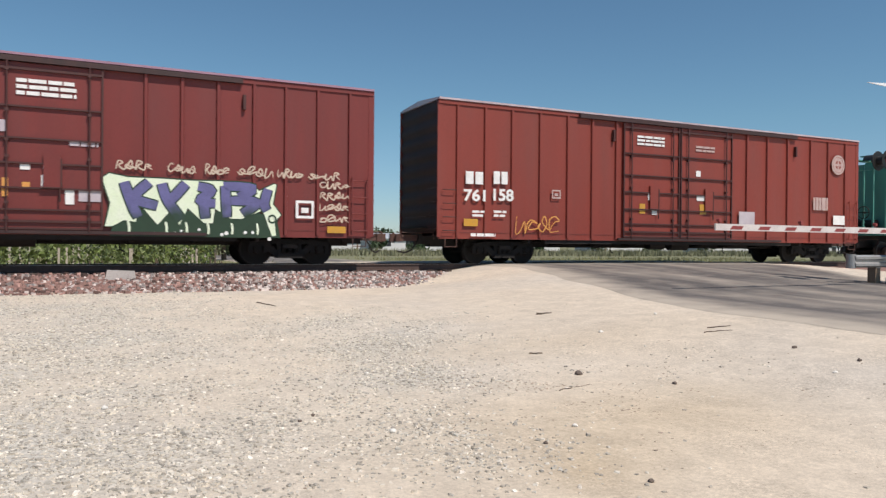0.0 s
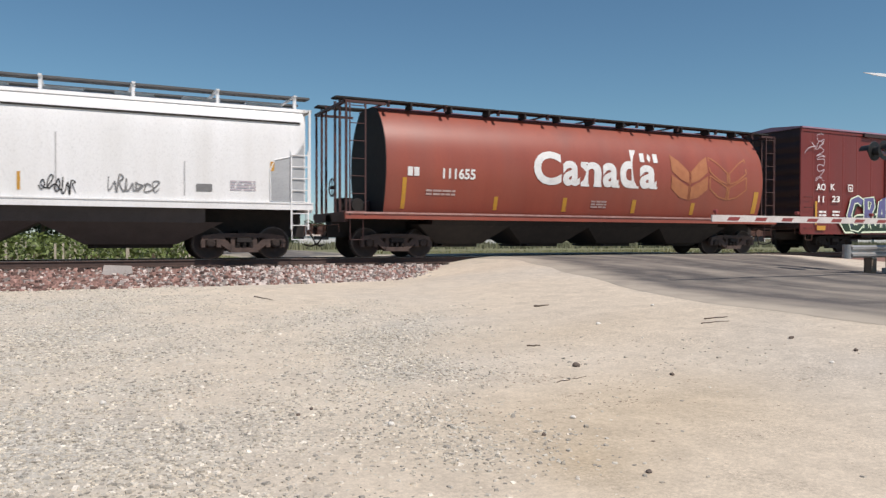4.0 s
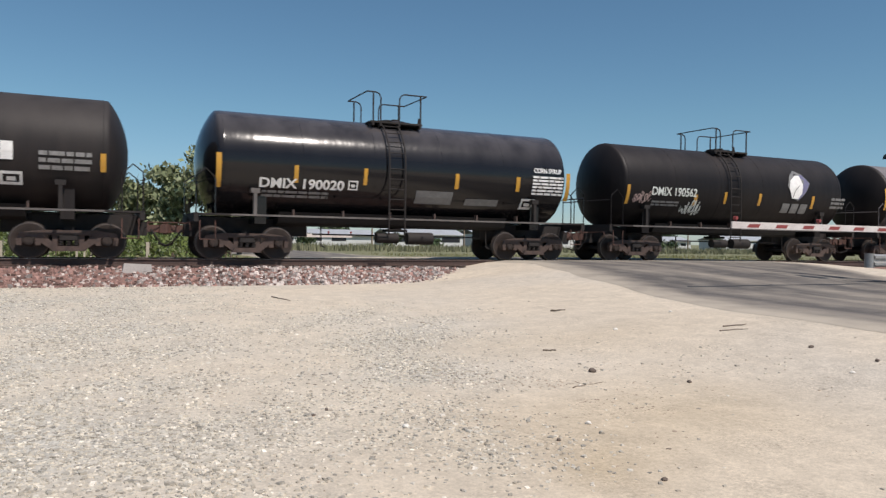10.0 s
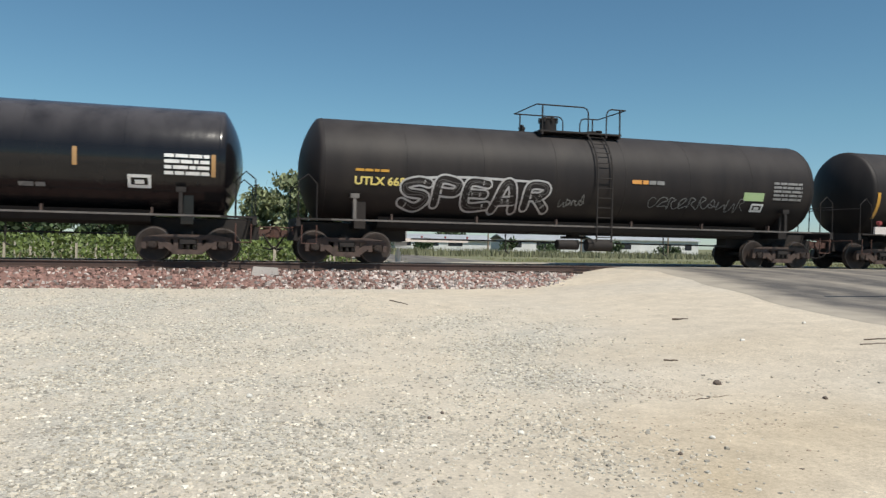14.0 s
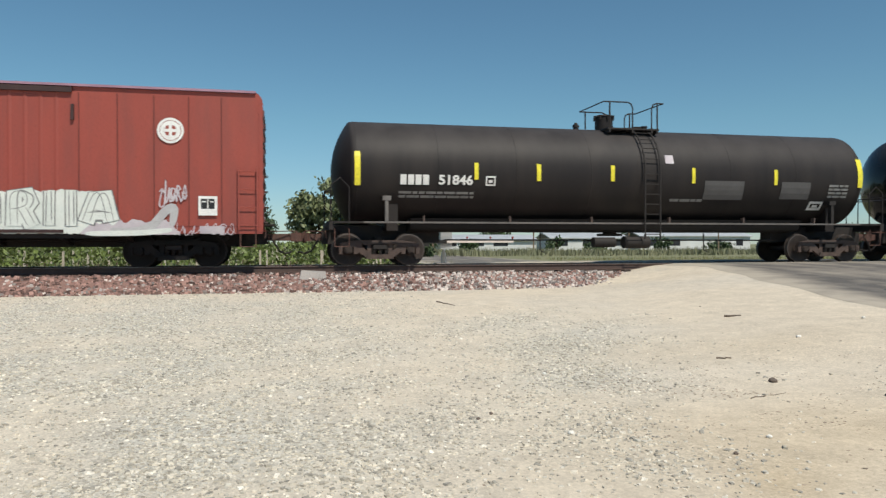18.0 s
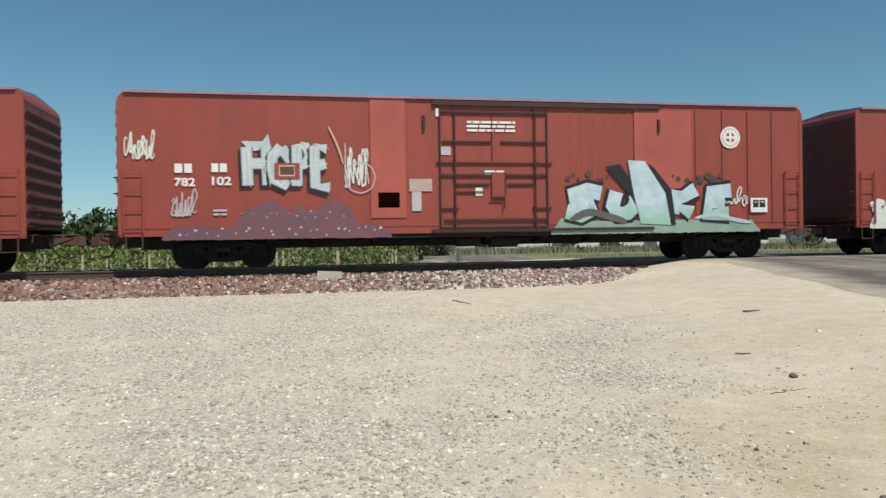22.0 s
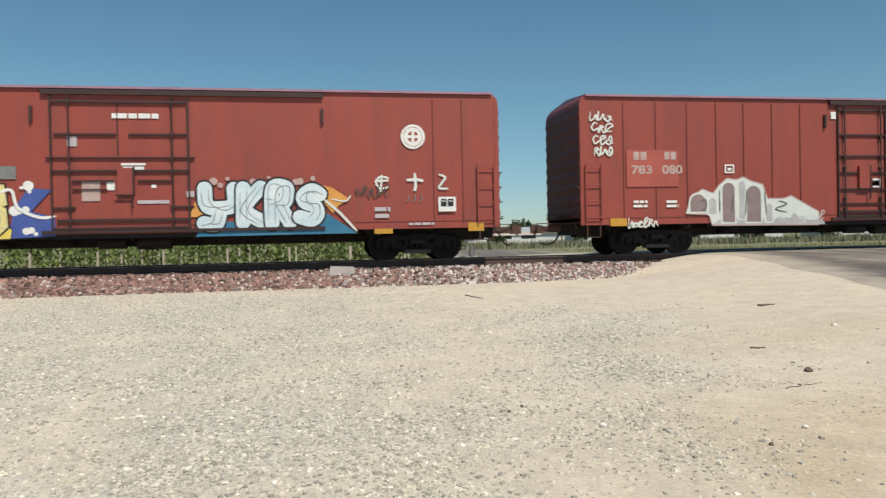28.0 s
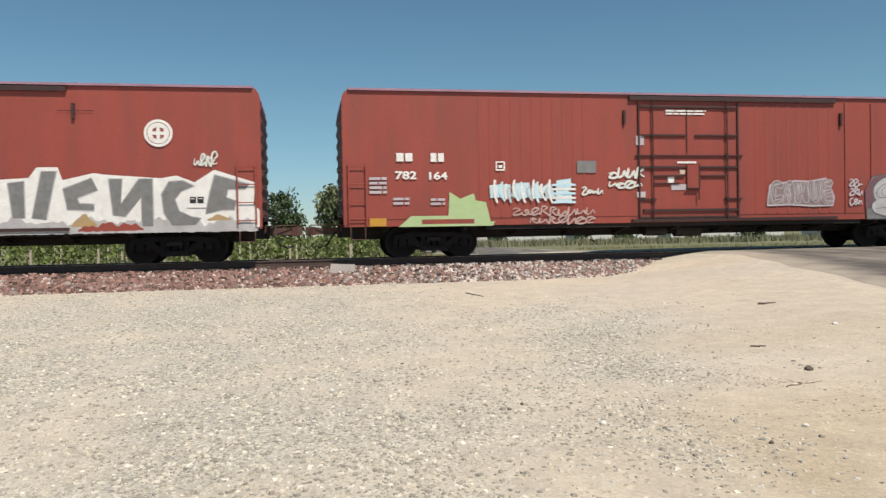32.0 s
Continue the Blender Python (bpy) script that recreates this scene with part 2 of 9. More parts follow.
# ---- mesh tools ----
class Shape:
    """Collects solids into one mesh; each face keeps the index of the material that was current."""

    def __init__(self, on=None):
        self.v, self.f, self.m, self.slot = [], [], [], 0
        self.on, self.lift = on or (lambda x, z: -NEAR), 0.006

    def add(self, verts, faces):
        k = len(self.v)
        self.v += [tuple(p) for p in verts]
        self.f += [tuple(i + k for i in f) for f in faces]
        self.m += [self.slot] * len(faces)
        return self

    def box(self, x0, x1, y0, y1, z0, z1):
        x0, x1, y0, y1, z0, z1 = min(x0, x1), max(x0, x1), min(y0, y1), max(y0, y1), min(z0, z1), max(z0, z1)
        return self.add([(x, y, z) for z in (z0, z1) for y in (y0, y1) for x in (x0, x1)],
                        [(0, 2, 3, 1), (4, 5, 7, 6), (0, 1, 5, 4), (2, 6, 7, 3), (0, 4, 6, 2), (1, 3, 7, 5)])

    def slab(self, pts, axis, a, b):
        """A polygon, given in the plane across axis, drawn out from a to b along it."""
        def at(p, d):
            return {"x": (d, p[0], p[1]), "y": (p[0], d, p[1]), "z": (p[0], p[1], d)}[axis]
        n = len(pts)
        area = sum(pts[i][0] * pts[(i + 1) % n][1] - pts[(i + 1) % n][0] * pts[i][1] for i in range(n))
        order = list(range(n))
        turn = (area > 0) == ((axis == "y") == (b > a))
        if turn:
            order.reverse()
        faces = [tuple(order), tuple(i + n for i in reversed(order))]
        for i in range(n):
            p, q = order[i], order[(i + 1) % n]
            faces.append((q, p, p + n, q + n))
        return self.add([at(p, a) for p in pts] + [at(p, b) for p in pts], faces)

    def tube(self, p, q, r, n=8, r2=None, caps=True):
        p, q = Vector(p), Vector(q)
        d = (q - p).normalized()
        u = d.orthogonal().normalized()
        w = d.cross(u)
        r2 = r if r2 is None else r2
        ring = [(math.cos(2 * math.pi * i / n), math.sin(2 * math.pi * i / n)) for i in range(n)]
        vs = [p + (u * c + w * s) * r for c, s in ring] + [q + (u * c + w * s) * r2 for c, s in ring]
        fs = [(i, (i + 1) % n, n + (i + 1) % n, n + i) for i in range(n)]
        if caps:
            fs += [tuple(reversed(range(n))), tuple(range(n, 2 * n))]
        return self.add(vs, fs)

    def pipe(self, pts, r, n=6):
        return self.sweep(pts, [r] * len(pts), n)

    def sweep(self, pts, radii, n=6):
        """A bent tube in one piece through the points, with a radius at each."""
        pts = [Vector(p) for p in pts]
        m, k = len(pts), len(self.v)
        u = (pts[1] - pts[0]).normalized().orthogonal().normalized()
        vs, fs = [], []
        for i, p in enumerate(pts):
            d = ((pts[min(i + 1, m - 1)] - p).normalized() + (p - pts[max(i - 1, 0)]).normalized()).normalized()
            u = (u - d * u.dot(d)).normalized()
            w = d.cross(u)
            vs += [p + (u * math.cos(2 * math.pi * j / n) + w * math.sin(2 * math.pi * j / n)) * radii[i] for j in range(n)]
        for i in range(m - 1):
            fs += [(i * n + j, i * n + (j + 1) % n, (i + 1) * n + (j + 1) % n, (i + 1) * n + j) for j in range(n)]
        fs += [tuple(reversed(range(n))), tuple(range((m - 1) * n, m * n))]
        return self.add(vs, fs)

    def lathe(self, profile, axis, centre=(0, 0, 0), n=24, arc=None):
        """profile: (along the axis, radius) pairs; turned round the axis."""
        c = Vector(centre)
        vs, k = [], len(profile)
        for i in range(n):
            a = 2 * math.pi * i / n
            s, t = math.sin(a), math.cos(a)
            for d, r in profile:
                vs.append(c + Vector({"x": (d, s * r, t * r), "y": (s * r, d, t * r), "z": (s * r, t * r, d)}[axis]))
        fs = []
        for i in range(n):
            j = (i + 1) % n
            for e in range(k - 1):
                f = (i * k + e, i * k + e + 1, j * k + e + 1, j * k + e)
                fs.append(f if axis != "x" else tuple(reversed(f)))
        return self.add(vs, fs)

    def ball(self, c, r, n=8, m=6, squash=(1, 1, 1), rough=0.0, rng=random):
        vs, fs = [], []
        for i in range(m + 1):
            for j in range(n):
                a, b = math.pi * i / m, 2 * math.pi * j / n
                k = r * (1 + rough * (rng.random() - 0.5))
                vs.append((c[0] + k * squash[0] * math.sin(a) * math.cos(b), c[1] + k * squash[1] * math.sin(a) * math.sin(b), c[2] + k * squash[2] * math.cos(a)))
        for i in range(m):
            for j in range(n):
                fs.append((i * n + j, (i + 1) * n + j, (i + 1) * n + (j + 1) % n, i * n + (j + 1) % n))
        return self.add(vs, fs)

    def mesh(self, name, mats, smooth=35):
        me = bpy.data.meshes.new(name)
        me.from_pydata(self.v, [], self.f)
        for m in (mats if isinstance(mats, (list, tuple)) else [mats]):
            me.materials.append(m)
        me.polygons.foreach_set("material_index", self.m)
        me.validate()
        if smooth:
            me.polygons.foreach_set("use_smooth", [True] * len(me.polygons))
            me.set_sharp_from_angle(angle=radians(smooth))
        me.update()
        return me


def part(name, shape, mats, parent, label="", at=None, smooth=35):
    """One mesh object under parent: a Shape, or a mesh that is shared by alike parts."""
    me = shape.mesh(name, mats, smooth) if isinstance(shape, Shape) else shape
    ob = new(name, me)
    ob.parent = parent
    if at is not None:
        ob.matrix_basis = at if isinstance(at, Matrix) else Matrix.Translation(at)
    return tagged(ob, label)


def thing(name, label, category, at=(0, 0, 0), group="", kind=""):
    ob = new(name)
    ob.empty_display_size = 0.3
    ob.matrix_basis = at if isinstance(at, Matrix) else Matrix.Translation(at)
    return tagged(ob, label, category, group, kind)


LETTERS = {}


def letters(text, height, bold=0.0):
    """Outline faces of a text in the built-in font, its left foot at 0, 0: points and faces in the plane x, z, scaled to the height."""
    key = (text, round(bold, 3))
    if key not in LETTERS:
        cu = bpy.data.curves.new("lettering", "FONT")
        cu.body, cu.offset, cu.fill_mode, cu.resolution_u = text, bold, "FRONT", 4
        ob = new("lettering", cu)
        dg = bpy.context.evaluated_depsgraph_get()
        me = bpy.data.meshes.new_from_object(ob.evaluated_get(dg))
        pts = [(v.co.x, v.co.y) for v in me.vertices]
        fcs = [tuple(p.vertices) for p in me.polygons]
        bpy.data.objects.remove(ob)
        bpy.data.curves.remove(cu)
        bpy.data.meshes.remove(me)
        LETTERS[key] = (pts, fcs)
    return LETTERS[key]


class Paint(Shape):
    """Flat paint on a side that faces -y. on(x, z) tells the depth of the surface that it lies on."""

    def sheet(self, pts, faces):
        return self.add([(x, self.on(x, z) - self.lift, z) for x, z in pts], faces)

    def poly(self, pts):
        n = len(pts)
        area = sum(pts[i][0] * pts[(i + 1) % n][1] - pts[(i + 1) % n][0] * pts[i][1] for i in range(n))
        return self.sheet(pts if area > 0 else list(reversed(pts)), [tuple(range(n))])

    def bar(self, x0, x1, z0, z1, rows=1):
        h = (z1 - z0) / rows
        for i in range(rows):
            a, b = z0 + i * h, z0 + (i + 1) * h
            self.sheet([(x0, a), (x1, a), (x1, b), (x0, b)], [(0, 1, 2, 3)])
        return self

    def disc(self, x, z, r, n=24, squash=1.0):
        return self.poly([(x + r * squash * math.cos(2 * math.pi * i / n), z + r * math.sin(2 * math.pi * i / n)) for i in range(n)])

    def text(self, s, x, z, height, width=None, bold=0.0, slant=0.0):
        pts, fcs = letters(s, height, bold)
        if not pts:
            return self
        x0, x1 = min(p[0] for p in pts), max(p[0] for p in pts)
        z0, z1 = min(p[1] for p in pts), max(p[1] for p in pts)
        k = height / max(1e-6, z1 - z0)
        w = width / max(1e-6, x1 - x0) if width else k
        return self.sheet([(x + (p[0] - x0) * w + (p[1] - z0) * k * slant, z + (p[1] - z0) * k) for p in pts], fcs)

    def stroke(self, pts, w):
        for (ax, az), (bx, bz) in zip(pts, pts[1:]):
            d = math.hypot(bx - ax, bz - az) or 1
            nx, nz = -(bz - az) / d * w / 2, (bx - ax) / d * w / 2
            self.poly([(ax - nx, az - nz), (bx - nx, bz - nz), (bx + nx, bz + nz), (ax + nx, az + nz)])
        return self

    def band(self, xs, lows, tops):
        """One ragged strip between two outlines, in one piece; rows between them follow the surface."""
        k, m = len(self.v), 5
        for x, a, b in zip(xs, lows, tops):
            for j in range(m):
                z = a + (b - a) * j / (m - 1)
                self.v.append((x, self.on(x, z) - self.lift, z))
        for i in range(len(xs) - 1):
            for j in range(m - 1):
                q = k + i * m + j
                self.f.append((q, q + m, q + m + 1, q + 1))
                self.m.append(self.slot)
        return self

    def ribbon(self, pts, w, ends=0.5, steps=5):
        """A smooth curve through the points as a strip; it climbs a hair along its way, so that it may cross itself."""
        n = len(pts)
        line = []
        for i in range(n - 1):
            p0, p1, p2, p3 = pts[max(0, i - 1)], pts[i], pts[i + 1], pts[min(n - 1, i + 2)]
            for j in range(steps + (i == n - 2)):
                t = j / steps
                line.append(tuple(0.5 * (2 * p1[c] + (p2[c] - p0[c]) * t + (2 * p0[c] - 5 * p1[c] + 4 * p2[c] - p3[c]) * t * t + (3 * p1[c] - p0[c] - 3 * p2[c] + p3[c]) * t ** 3) for c in (0, 1)))
        k, m = len(self.v), len(line)
        keep = self.lift
        for i, (x, z) in enumerate(line):
            (ax, az), (bx, bz) = line[max(0, i - 1)], line[min(m - 1, i + 1)]
            d = math.hypot(bx - ax, bz - az) or 1
            e = w / 2 * (1 - (1 - ends) * (2 * abs(i / (m - 1) - 0.5)) ** 6)
            nx, nz = -(bz - az) / d * e, (bx - ax) / d * e
            self.lift += 0.000012
            self.v += [(x + nx, self.on(x + nx, z + nz) - self.lift, z + nz), (x - nx, self.on(x - nx, z - nz) - self.lift, z - nz)]
        self.lift = keep + 0.0002
        for i in range(m - 1):
            q = k + 2 * i
            self.f.append((q, q + 1, q + 3, q + 2))
            self.m.append(self.slot)
        return self


# ---- ground, road and track ----
def smooth(a, b, v):
    k = max(0.0, min(1.0, (v - a) / (b - a)))
    return k * k * (3 - 2 * k)


def road_edges(y):
    """The asphalt's left and right edge at y."""
    if y < TRACK_Y:
        left = 9.2 + 2.6 * smooth(8.0, 20.5, y) + 0.012 * max(0, 6 - y) ** 2
        right = 18.4 + 5.2 * smooth(9.0, 20.5, y)
    else:
        left, right = 11.8 - 3.3 * smooth(24, 30, y), 23.6 - 6.0 * smooth(24, 32, y)
    return left, right


def ground_z(x, y):
    z = -0.92 + 0.42 * smooth(1.0, 18.5, y) if y < TRACK_Y else -0.55 + 0.12 * smooth(40, 120, y)
    left, right = road_edges(y)
    near = smooth(left - 4.5, left + 0.6, x) * (1 - smooth(right + 0.5, right + 9, x))
    ramp = -0.42 * smooth(20.6, 8.0, y) - 0.25 * smooth(9, -2, y) if y < TRACK_Y else -0.5 * smooth(24.2, 40, y)
    ramp -= 0.015
    z = z * (1 - near) + ramp * near
    d = abs(y - TRACK_Y)
    bed = -0.235 - 0.30 * smooth(1.9, 3.5, d)
    k = smooth(5.2, 3.0, d) * (1 - near)
    z = z * (1 - k) + min(z, bed - 0.03) * k
    if near > 0 and d < 2.6:
        z = min(z, -0.20 * smooth(0.2, 0.0, near) - 0.015) if near > 0.9 else z - 0.06 * (1 - near)
    return z + 0.012 * noise.noise((x * 0.8, y * 0.8, 0)) + 0.03 * noise.noise((x * 0.16, y * 0.16, 3)) * (1 - near)


def grit(x, y):
    """How thickly pebbles lie: thick banks towards -x and in a belt across, thin on the trodden dust."""
    k = 0.60 * smooth(1.9 + 0.13 * y, -1.2, x) + 0.42 * math.exp(-((x - 2.9 - 0.28 * (y - 7)) / 1.3) ** 2) * smooth(5.2, 7.5, y) * smooth(14.0, 10.5, y)
    k += 0.02 * math.exp(-((x - 6.2) / 1.2) ** 2 - ((y - 6.2) / 1.3) ** 2) + 0.30 * math.exp(-((x - 2.5 - 0.15 * (y - 5)) / 0.8) ** 2 - ((y - 4.9) / 0.8) ** 2)
    k *= 0.35 + 0.65 * smooth(18.0, 13.0, y)
    patch_k = 0.35 + 0.95 * smooth(-0.28, 0.30, noise.noise((x * 0.8, y * 0.8, 9)) + 0.4 * noise.noise((x * 2.1, y * 2.1, 4)))
    return k * patch_k * 1.15 + 0.0008


def soil():
    """Pale dust with patches of grit: grain at two scales, small stones as relief and colour where the grit lies."""
    m = material("pale dusty gravel soil", (0.625, 0.535, 0.42), (0.55, 0.475, 0.38), 0.9, scale=0.45, bump=0.0, fine=90, contrast=0.8,
                 dirt=(0.46, 0.43, 0.385), dirt_scale=0.3, dirt_amount=0.55)
    n, l = m.node_tree.nodes, m.node_tree.links
    bsdf = n["Principled BSDF"]
    before = bsdf.inputs["Base Color"].links[0].from_socket
    co = n.new("ShaderNodeTexCoord")
    cell, where, grain = n.new("ShaderNodeTexVoronoi"), n.new("ShaderNodeTexNoise"), n.new("ShaderNodeTexNoise")
    cell.inputs["Scale"].default_value = 70.0
    where.inputs["Scale"].default_value, where.inputs["Detail"].default_value = 1.1, 6.0
    grain.inputs["Scale"].default_value, grain.inputs["Detail"].default_value = 240.0, 4.0
    for k in (cell, where, grain):
        l.new(co.outputs["Object"], k.inputs["Vector"])
    mask = n.new("ShaderNodeMapRange")
    mask.inputs[1].default_value, mask.inputs[2].default_value = 0.45, 0.85
    mask.inputs[3].default_value, mask.inputs[4].default_value = 0.04, 0.9
    lie, tan = n.new("ShaderNodeAttribute"), n.new("ShaderNodeAttribute")
    lie.attribute_name, tan.attribute_name = "grit", "tan"
    more = n.new("ShaderNodeMath")
    more.operation = "MULTIPLY_ADD"
    more.inputs[1].default_value = 0.35
    l.new(lie.outputs["Fac"], more.inputs[0])
    l.new(where.outputs[0], more.inputs[2])
    l.new(more.outputs[0], mask.inputs[0])
    for at, c, amount in ((lie, (0.47, 0.455, 0.41, 1), 0.75), (tan, (0.44, 0.345, 0.225, 1), 0.75)):
        k = n.new("ShaderNodeMath")
        k.operation = "MULTIPLY"
        k.inputs[1].default_value = amount
        l.new(at.outputs["Fac"], k.inputs[0])
        blend = n.new("ShaderNodeMix")
        blend.data_type = "RGBA"
        blend.inputs[7].default_value = c
        l.new(k.outputs[0], blend.inputs[0])
        l.new(before, blend.inputs[6])
        before = blend.outputs[2]
    for size, rough_k, lo, hi, a, b in ((3.2, 0.78, 0.36, 0.66, 0.87, 1.13), (26.0, 0.7, 0.30, 0.70, 0.82, 1.18)):
        mottle, span, shade = n.new("ShaderNodeTexNoise"), n.new("ShaderNodeMapRange"), n.new("ShaderNodeMix")
        mottle.inputs["Scale"].default_value, mottle.inputs["Detail"].default_value, mottle.inputs["Roughness"].default_value = size, 9.0, rough_k
        l.new(co.outputs["Object"], mottle.inputs["Vector"])
        span.inputs[1].default_value, span.inputs[2].default_value, span.inputs[3].default_value, span.inputs[4].default_value = lo, hi, a, b
        l.new(mottle.outputs[0], span.inputs[0])
        shade.data_type, shade.blend_type = "RGBA", "MULTIPLY"
        shade.inputs[0].default_value = 1.0
        l.new(before, shade.inputs[6])
        l.new(span.outputs[0], shade.inputs[7])
        before = shade.outputs[2]
    grey = n.new("ShaderNodeMapRange")
    grey.inputs[3].default_value, grey.inputs[4].default_value = 0.55, 1.25
    pick = n.new("ShaderNodeSeparateColor")
    l.new(cell.outputs["Color"], pick.inputs[0])
    l.new(pick.outputs[0], grey.inputs[0])
    tone = n.new("ShaderNodeMix")
    tone.data_type, tone.blend_type = "RGBA", "MULTIPLY"
    l.new(mask.outputs[0], tone.inputs[0])
    l.new(before, tone.inputs[6])
    l.new(grey.outputs[0], tone.inputs[7])
    l.new(tone.outputs[2], bsdf.inputs["Base Color"])
    up = n.new("ShaderNodeMath")
    up.operation = "MULTIPLY"
    l.new(cell.outputs["Distance"], up.inputs[0])
    l.new(mask.outputs[0], up.inputs[1])
    height = n.new("ShaderNodeMath")
    height.operation = "MULTIPLY_ADD"
    height.inputs[1].default_value = -1.2
    l.new(up.outputs[0], height.inputs[0])
    l.new(grain.outputs[0], height.inputs[2])
    b = n.new("ShaderNodeBump")
    b.inputs["Strength"].default_value, b.inputs["Distance"].default_value = 0.45, 0.006
    l.new(height.outputs[0], b.inputs["Height"])
    l.new(b.outputs[0], bsdf.inputs["Normal"])
    return m


GROUND = soil()
FIELD = material("dry grass and field soil", (0.15, 0.16, 0.075), (0.21, 0.19, 0.105), 0.9, scale=0.35, bump=0.4, fine=12)
ASPHALT = material("worn dusty asphalt", (0.115, 0.102, 0.093), (0.085, 0.077, 0.071), 0.85, scale=0.35, stretch=(2.0, 0.35, 1), bump=0.25, fine=30, contrast=0.9, dirt=(0.38, 0.33, 0.27), dirt_scale=0.5, dirt_amount=0.7)
BALLAST = material("red-brown ballast stone", (0.28, 0.165, 0.14), (0.20, 0.12, 0.10), 0.9, scale=6, bump=0.3, piece=0.75, island=True)
BALLAST_PALE = material("pale ballast stone", (0.50, 0.44, 0.40), (0.36, 0.30, 0.28), 0.9, scale=6, bump=0.3, piece=0.65, island=True)
STONE = material("pale pebble", (0.62, 0.57, 0.49), (0.48, 0.44, 0.38), 0.9, scale=20, bump=0.2, piece=0.5, island=True)
RAIL = material("brown rail steel", (0.085, 0.05, 0.04), (0.055, 0.034, 0.028), 0.7, scale=5, bump=0.15)
RAIL_TOP = material("worn rail head", (0.42, 0.39, 0.37), (0.3, 0.27, 0.25), 0.35, metal=0.85, scale=5, bump=0.03)
TIE = material("creosoted sleeper wood", (0.075, 0.055, 0.045), (0.05, 0.038, 0.032), 0.9, scale=4, stretch=(1, 0.2, 1), bump=0.4, piece=0.25)
CONCRETE = material("pale concrete", (0.44, 0.40, 0.37), (0.34, 0.31, 0.29), 0.85, scale=2, bump=0.2)


def sheet_between(xs, ys, zf, mats, name, slot=None):
    s = Shape()
    s.v = [(x, y, zf(x, y)) for y in ys for x in xs]
    n = len(xs)
    for j in range(len(ys) - 1):
        for i in range(n - 1):
            s.f.append((j * n + i, j * n + i + 1, (j + 1) * n + i + 1, (j + 1) * n + i))
            s.m.append(slot((xs[i] + xs[i + 1]) / 2, (ys[j] + ys[j + 1]) / 2) if slot else 0)
    return s


def spread(lo, hi, fine_lo, fine_hi, step, grow=1.25):
    a = list(np.arange(fine_lo, fine_hi + 1e-6, step))
    d, v = step, fine_hi
    while v < hi:
        d *= grow
        v = min(hi, v + d)
        a.append(v)
    d, v = step, fine_lo
    while v > lo:
        d *= grow
        v = max(lo, v - d)
        a.insert(0, v)
    return [float(q) for q in a]


ground = tagged(new("ground", sheet_between(spread(-1500, 1500, -24, 34, 0.5), spread(-600, 2500, -4, 44, 0.5), ground_z, None, "ground",
                                           lambda x, y: 1 if y > 25.4 + 0.6 * noise.noise((x * 0.3, 0, 0)) + (4.5 if 3 < x < 27 else 0) else 0).mesh("ground", [GROUND, FIELD], 60)),
                "pale dusty gravel ground beside the railway, green field beyond", "ground", kind="structure")


grits, tans = (ground.data.attributes.new(q, "FLOAT", "POINT") for q in ("grit", "tan"))
for i, v in enumerate(ground.data.vertices):
    x, y = v.co.x, v.co.y
    if -30 < x < 40 and -5 < y < 24:
        grits.data[i].value = max(0.0, min(1.0, grit(x, max(3.0, y)) * 1.3))
        tans.data[i].value = min(1.0, 1.2 * math.exp(-(((x - 3.05) * 0.8 - (y - 3.95) * 0.6) / 0.26) ** 2 - (((x - 3.05) * 0.6 + (y - 3.95) * 0.8) / 0.5) ** 2) + 0.6 * math.exp(-((x - 5.0) / 1.1) ** 2 - ((y - 5.1) / 0.9) ** 2) + 0.35 * math.exp(-((x - 5.5) / 2.5) ** 2 - ((y - 8.6) / 0.8) ** 2) + 0.55 * math.exp(-((x - 3.3) / 1.3) ** 2 - ((y - 4.7) / 1.3) ** 2))


def road_mesh():
    ys = [float(v) for v in np.arange(-30, TRACK_Y - 0.98, 0.5)]
    s = Shape()
    for run in (ys + [TRACK_Y - 0.86], [TRACK_Y + 0.86] + [float(v) for v in np.arange(TRACK_Y + 1.2, 90, 1.0)]):
        k = len(s.v)
        n = 33
        for y in run:
            left, right = road_edges(y)
            for i in range(n):
                e = i / (n - 1)
                wob = 0.35 * noise.noise((y * 0.5, e * 5, 7)) * (1 if i in (0, n - 1) else 0)
                x = left + (right - left) * e + wob
                s.v.append((x, y, ground_z(x, y) + 0.028 * math.sin(math.pi * e) ** 0.4 + 0.001))
        for j in range(len(run) - 1):
            for i in range(n - 1):
                a = k + j * n + i
                s.f.append((a, a + 1, a + n + 1, a + n))
                s.m.append(0)
    me = s.mesh("road", dusty_asphalt(), 60)
    dust = me.attributes.new("dust", "FLOAT", "POINT")
    for i, v in enumerate(me.vertices):
        left, right = road_edges(v.co.y)
        e = (v.co.x - left) / (right - left)
        k = 0.85 * smooth(0.13, 0.0, e) + 0.6 * smooth(0.9, 1.0, e) + 0.2 * smooth(19.0, 20.5, v.co.y) * smooth(23.5, 22, v.co.y)
        dust.data[i].value = min(1.0, k + 0.16 * math.sin(e * 21) ** 4)
    return me


